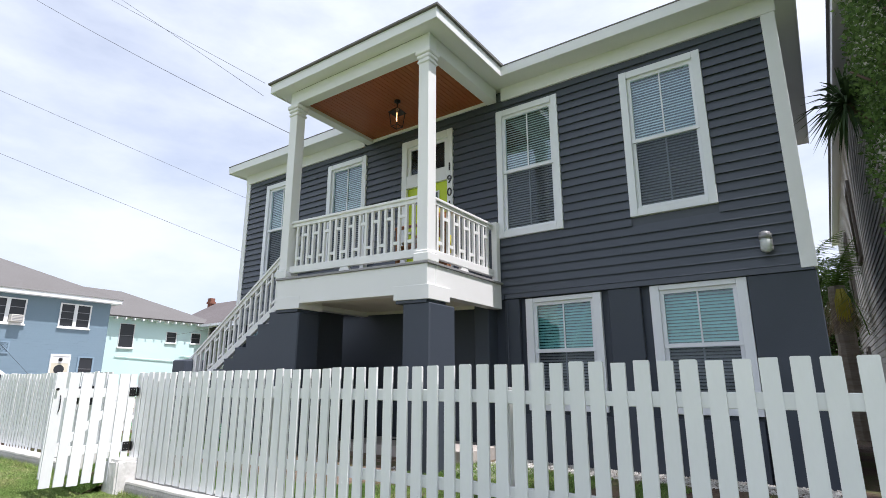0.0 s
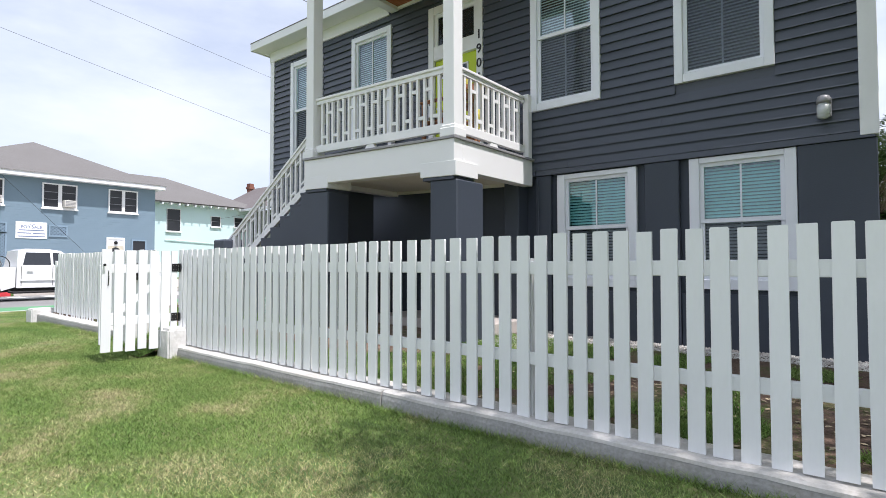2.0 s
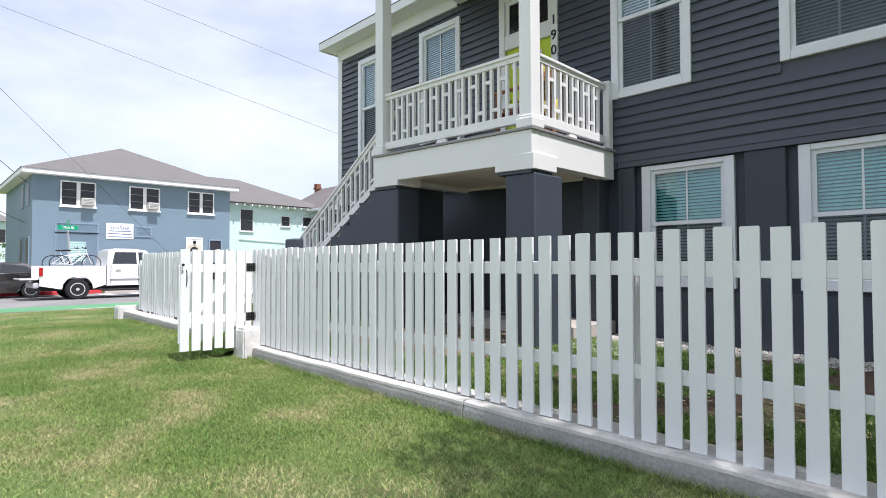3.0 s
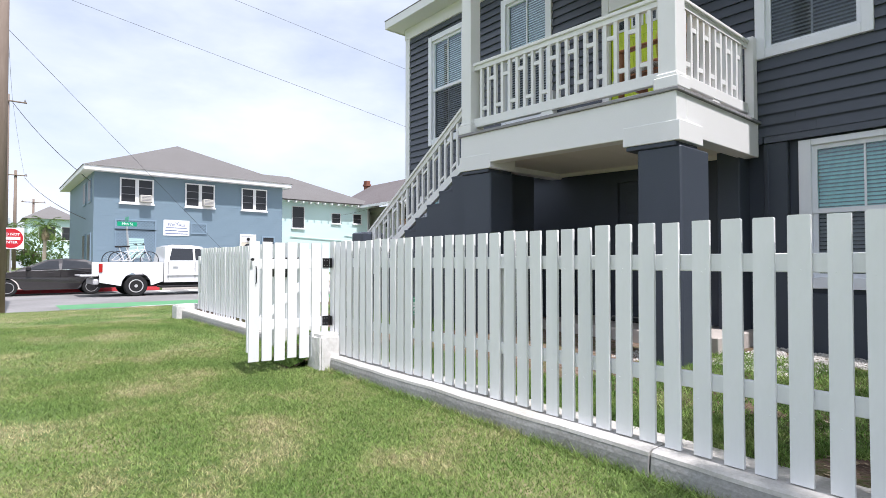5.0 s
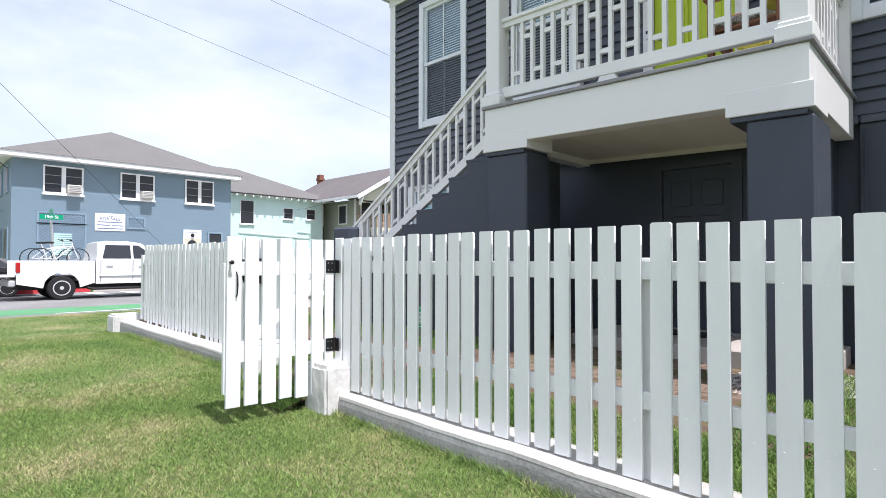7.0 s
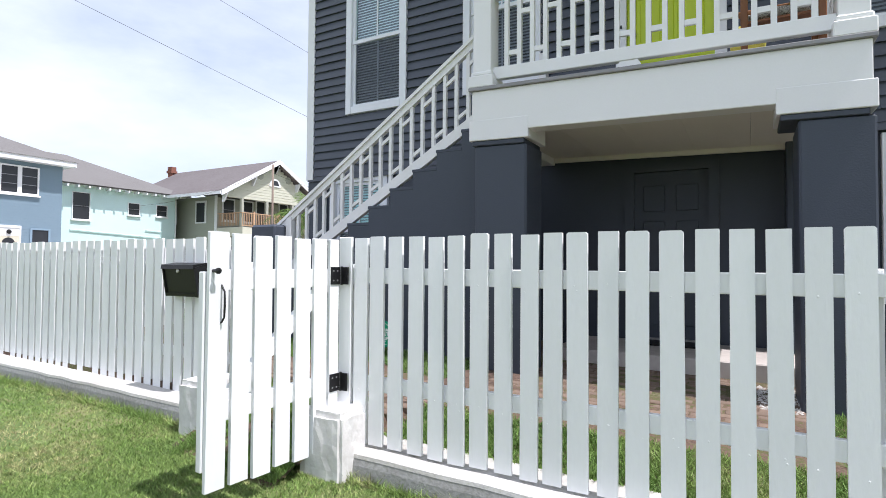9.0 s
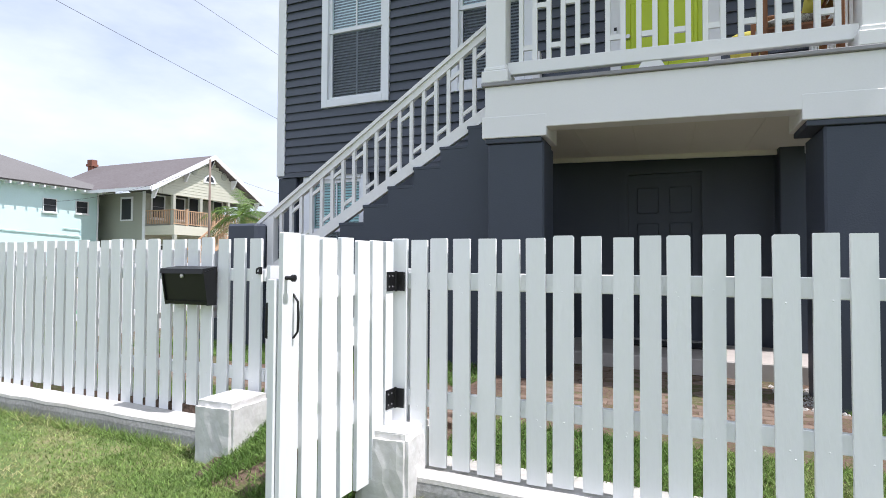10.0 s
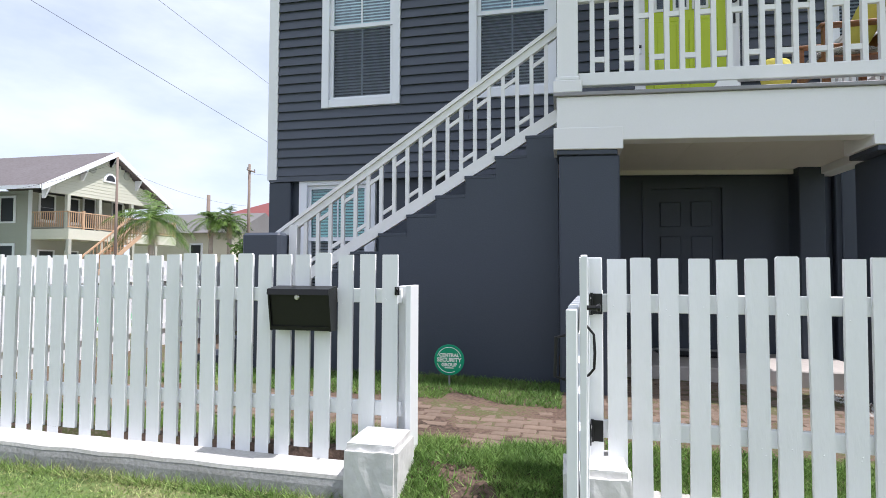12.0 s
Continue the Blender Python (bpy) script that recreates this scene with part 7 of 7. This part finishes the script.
W0, W1 = TX - 1.95, TX          # the far and near flanks
yr, yf, zr = TY, TY + 3.62, 0.40   # wheel centres along y, and height
GZ = 0.02


def flank(poly, x0, x1, inset=0.0):
    """The body's outline drawn across its width, with the upper points drawn in."""
    m = Mesh()
    k = len(poly)
    a = [(x0 + ins, y, z) for y, z, ins in poly]
    b = [(x1 - ins, y, z) for y, z, ins in poly]
    m.add(a + b, [tuple(range(k)), tuple(range(2 * k - 1, k - 1, -1))] + [(i, (i + 1) % k, (i + 1) % k + k, i + k) for i in range(k)])
    return m


def arch(yc, r, n=8):
    return [(yc + r * math.cos(math.pi * k / n), GZ + zr + r * math.sin(math.pi * k / n), 0.0) for k in range(n, -1, -1)]


cab = [(yr + 0.95, 0.52, 0.03)] + [(yf - 0.56, 0.52, 0.03)] + arch(yf, 0.50) + [(yf + 0.86, 0.50, 0.03), (yf + 0.97, 0.58, 0.10), (yf + 0.97, 0.82, 0.08), (yf + 0.88, 1.10, 0.06), (yf + 0.60, 1.24, 0.06), (yf - 0.45, 1.33, 0.04), (yr + 0.95, 1.33, 0.02)]
part("body", flank(cab, W0, W1), M_CAR, truck)
gh = [(yr + 0.97, 1.331, 0.06), (yf - 0.50, 1.331, 0.06), (yf - 1.25, 1.92, 0.26), (yf - 1.7, 1.98, 0.28), (yr + 1.25, 1.98, 0.28), (yr + 1.03, 1.90, 0.24)]
part("cab_roof", flank(gh, W0, W1), M_CAR, truck)
bed = [(yr + 0.92, 0.56, 0.03), (yr + 0.92, 1.30, 0.02), (yr - 1.18, 1.30, 0.02), (yr - 1.18, 0.56, 0.03)] + arch(yr, 0.50)
for xa, xb in ((W1 - 0.10, W1), (W0, W0 + 0.10)):
    part("bed_side", flank(bed, xa, xb), M_CAR, truck)
part("bed_floor", Mesh().box(W0 + 0.1, W1 - 0.1, yr - 1.18, yr + 0.92, 0.72, 0.80), M_TYRE, truck)
part("bed_front", Mesh().box(W0 + 0.1, W1 - 0.1, yr + 0.86, yr + 0.92, 0.8, 1.30), M_CAR, truck)
part("tailgate", Mesh().box(W0 + 0.12, W1 - 0.12, yr - 1.74, yr - 1.19, 0.78, 0.84, bev=0.02), M_CAR, truck, "lowered white tailgate")
part("rear_bumper", Mesh().box(W0 + 0.04, W1 - 0.04, yr - 1.36, yr - 1.19, 0.48, 0.68, bev=0.04), M_RIM, truck)
part("tail_lamp", Mesh().box(W1 - 0.09, W1 + 0.008, yr - 1.195, yr - 1.08, 0.92, 1.24, bev=0.02), M_REDLENS, truck)
for ya, yb, sl in ((yr + 1.14, yr + 2.02, 0.12), (yr + 2.10, yf - 0.72, 0.62)):
    za, zb = 1.37, 1.84
    i0, i1 = 0.052, 0.212
    part("side_window", Mesh().add([(W1 - i0 - 0.012, ya, za), (W1 - i0 - 0.012, yb, za), (W1 - i1, yb - (sl if sl > 0.3 else 0), zb), (W1 - i1, ya + (sl if sl < 0.3 else 0), zb)], [(0, 1, 2, 3)]), M_TINT, truck)
part("windscreen", Mesh().add([(W0 + 0.16, yf - 0.545, 1.37), (W1 - 0.16, yf - 0.545, 1.37), (W1 - 0.32, yf - 1.20, 1.885), (W0 + 0.32, yf - 1.20, 1.885)], [(0, 1, 2, 3)]), M_TINT, truck)
for yy in (yr + 1.08, yr + 2.06, yf - 0.66):
    part("door_seam", Mesh().box(W1 - 0.012, W1 + 0.001, yy, yy + 0.012, 0.6, 1.32), M_TYRE, truck)
for yy in (yr + 1.25, yr + 2.25):
    part("door_handle", Mesh().box(W1 - 0.005, W1 + 0.03, yy, yy + 0.2, 1.14, 1.18, bev=0.01), M_CAR, truck)
part("side_mirror", Mesh().box(W1 - 0.04, W1 + 0.19, yf - 0.92, yf - 0.80, 1.34, 1.50, bev=0.03), M_RIM, truck)
part("side_moulding", Mesh().box(W1 - 0.02, W1 + 0.012, yr + 1.05, yf - 0.60, 0.78, 0.83, bev=0.004), M_CAR, truck)
part("side_step", Mesh().tube([(W1 + 0.02, yr + 0.7, 0.40), (W1 + 0.04, yr + 0.85, 0.36), (W1 + 0.04, yf - 0.75, 0.36), (W1 + 0.02, yf - 0.6, 0.40)], 0.045, 8), M_BLACK, truck)
part("head_lamp", Mesh().box(W1 - 0.30, W1 - 0.045, yf + 0.62, yf + 0.95, 0.90, 1.10, bev=0.03), M_LAMPGLASS, truck)
part("front_bumper", Mesh().box(W0 + 0.05, W1 - 0.02, yf + 0.80, yf + 1.05, 0.50, 0.78, bev=0.06), M_CAR, truck)
part("name_strip", Mesh().box(W1 - 0.01, W1 + 0.002, yf - 1.15, yf - 0.70, 0.93, 0.96), M_GREYMETAL, truck)
part("chassis", Mesh().box(W0 + 0.3, W1 - 0.3, yr - 1.1, yf + 0.7, 0.36, 0.58), M_TYRE, truck)
for yy in (yr, yf):
    for xx, s in ((W1 - 0.27, 1), (W0 + 0.02, -1)):
        wh = part("wheel", Mesh().lathe([(0.24, 0.0), (0.36, 0.0), (0.39, 0.04), (0.39, 0.21), (0.36, 0.25), (0.24, 0.25)], (xx, yy, GZ + 0.39), "x", 24), M_TYRE, truck, smooth=False)
        o = xx + (0.252 if s > 0 else -0.002)
        part("rim", Mesh().lathe([(0.245, -0.06 * s), (0.245, 0.0), (0.215, 0.005 * s), (0.205, -0.03 * s)], (o, yy, GZ + 0.39), "x", 24), M_RIM, wh)
        hub = Mesh().lathe([(0.07, -0.04 * s), (0.06, 0.0)], (o, yy, GZ + 0.39), "x", 12)
        for k in range(6):
            a_ = 2 * math.pi * k / 6
            rot = Matrix.Translation((o, yy, GZ + 0.39)) @ Matrix.Rotation(a_, 4, "X")
            hub.box(-0.035 if s > 0 else 0.005, -0.005 if s > 0 else 0.035, -0.03, 0.03, 0.05, 0.212, rot)
        part("spokes", hub, M_RIM, wh)


def bicycle(x, y, z):
    """A white town bicycle lying along the bed."""
    b = thing("bicycle", (x, y, z), "white bicycle standing in the pickup's bed", "bicycle", "bicycles")
    for yy in (y - 0.52, y + 0.52):
        ringm = Mesh().tube([(x, yy + 0.32 * math.cos(2 * math.pi * k / 24), z + 0.34 + 0.32 * math.sin(2 * math.pi * k / 24)) for k in range(25)], 0.016, 6, False)
        wh = part("wheel", ringm, M_TYRE, b)
        sp = Mesh()
        for k in range(8):
            a_ = math.pi * k / 8
            sp.tube([(x, yy + 0.31 * math.cos(a_), z + 0.34 + 0.31 * math.sin(a_)), (x, yy - 0.31 * math.cos(a_), z + 0.34 - 0.31 * math.sin(a_))], 0.003, 4)
        part("spokes", sp, M_RIM, wh)
    c = [(x, y - 0.52, z + 0.34), (x, y - 0.1, z + 0.30), (x, y + 0.36, z + 0.76), (x, y - 0.22, z + 0.62), (x, y - 0.28, z + 0.82), (x, y + 0.52, z + 0.34)]
    part("frame", Mesh().tube([c[0], c[1], c[2]], 0.02, 6).tube([c[0], c[3]], 0.012, 6).tube([c[1], c[4]], 0.02, 6).tube([c[3], c[2]], 0.018, 6).tube([(x, y + 0.33, z + 0.9), c[2], c[5]], 0.016, 6), M_CAR, b)
    part("saddle", Mesh().box(x - 0.07, x + 0.07, y - 0.42, y - 0.16, z + 0.82, z + 0.88, bev=0.02), M_TYRE, b)
    part("handlebar", Mesh().tube([(x - 0.26, y + 0.24, z + 0.98), (x, y + 0.34, z + 0.92), (x + 0.26, y + 0.24, z + 0.98)], 0.014, 6), M_TYRE, b)


bicycle(TX - 0.55, TY + 0.02, 0.92)
bicycle(TX - 1.10, TY - 0.12, 0.92)
truck.location.z -= 0.12

# ---- dark sedan by the far kerb ----
M_DARKCAR = mat("dark_brown_car_paint", (0.030, 0.027, 0.028), 0.25, grain=(30, 0.05), stain=(1, 0.06), bump=0.0, spec=0.6, coat=0.8)
CX, CY = -27.45, 4.45            # near flank, and the rear end; the nose points to -y
car = thing("sedan_car", (CX - 0.88, CY - 2.2, -0.1), "dark brown four-door sedan beside the red kerb", "car")


def wheel_arch(sc, r, n=8):
    return [(CY - sc - r * math.cos(math.pi * k / n), 0.31 + r * math.sin(math.pi * k / n), 0.0) for k in range(n, -1, -1)]


low = [(CY - 0.10, 0.28, 0.05), (CY - 0.50, 0.24, 0.03)] + wheel_arch(0.92, 0.36) + [(CY - 1.40, 0.22, 0.03), (CY - 3.05, 0.22, 0.03)] + wheel_arch(3.55, 0.36)
low += [(CY - 4.25, 0.24, 0.10), (CY - 4.40, 0.34, 0.22), (CY - 4.40, 0.55, 0.20), (CY - 4.22, 0.72, 0.10), (CY - 3.30, 0.93, 0.05), (CY - 1.60, 0.98, 0.02), (CY - 0.35, 1.06, 0.06), (CY - 0.06, 1.02, 0.10), (CY, 0.70, 0.08), (CY - 0.02, 0.45, 0.06)]
part("body", flank(low, CX - 1.76, CX), M_DARKCAR, car)
cabin = [(CY - 3.38, 0.915, 0.07), (CY - 2.35, 1.37, 0.26), (CY - 1.75, 1.43, 0.28), (CY - 1.15, 1.39, 0.27), (CY - 0.30, 1.055, 0.10)]
part("cabin", flank(cabin, CX - 1.76, CX), M_DARKCAR, car)
for pane in (((CY - 3.02, 0.985, 0.088), (CY - 1.98, 1.01, 0.10), (CY - 2.0, 1.345, 0.238), (CY - 2.32, 1.32, 0.225)), ((CY - 1.90, 1.01, 0.10), (CY - 0.80, 1.06, 0.105), (CY - 1.10, 1.29, 0.215), (CY - 1.86, 1.36, 0.245))):
    part("side_window", Mesh().add([(CX - ins + 0.012, y, z) for y, z, ins in pane], [(0, 1, 2, 3)]), M_TINT, car, "dark tinted side window")
for yy in (CY - 0.98, CY - 1.94, CY - 2.98):
    part("door_seam", Mesh().box(CX - 0.03, CX - 0.014, yy, yy + 0.012, 0.32, 0.96), M_TYRE, car)
for yy in (CY - 1.30, CY - 2.35):
    part("door_handle", Mesh().box(CX - 0.03, CX + 0.015, yy, yy + 0.18, 0.86, 0.89, bev=0.008), M_DARKCAR, car)
part("side_mirror", Mesh().box(CX - 0.06, CX + 0.15, CY - 3.02, CY - 2.86, 0.96, 1.10, bev=0.03), M_TYRE, car)
part("tail_lamp", Mesh().box(CX - 0.20, CX - 0.035, CY - 0.22, CY + 0.006, 0.80, 0.98, bev=0.02), M_REDLENS, car)
part("head_lamp", Mesh().box(CX - 0.30, CX - 0.06, CY - 4.26, CY - 3.98, 0.60, 0.74, bev=0.02), M_LAMPGLASS, car)
part("rear_bumper", Mesh().box(CX - 1.70, CX - 0.05, CY - 0.12, CY + 0.05, 0.32, 0.60, bev=0.05), M_DARKCAR, car)
for sc in (0.92, 3.55):
    for xx, s in ((CX - 0.22, 1), (CX - 1.74, -1)):
        wh = part("wheel", Mesh().lathe([(0.20, 0.0), (0.29, 0.0), (0.315, 0.03), (0.315, 0.17), (0.29, 0.20), (0.20, 0.20)], (xx, CY - sc, 0.315), "x", 24), M_TYRE, car)
        o = xx + (0.202 if s > 0 else -0.002)
        hub = Mesh().lathe([(0.205, -0.05 * s), (0.205, 0.0), (0.19, 0.004 * s), (0.18, -0.03 * s)], (o, CY - sc, 0.315), "x", 24)
        for k in range(7):
            rot = Matrix.Translation((o, CY - sc, 0.315)) @ Matrix.Rotation(2 * math.pi * k / 7, 4, "X")
            hub.box(-0.03 if s > 0 else 0.004, -0.004 if s > 0 else 0.03, -0.028, 0.028, 0.0, 0.188, rot)
        part("rim", hub, M_RIM, wh)
car.location.z -= 0.1
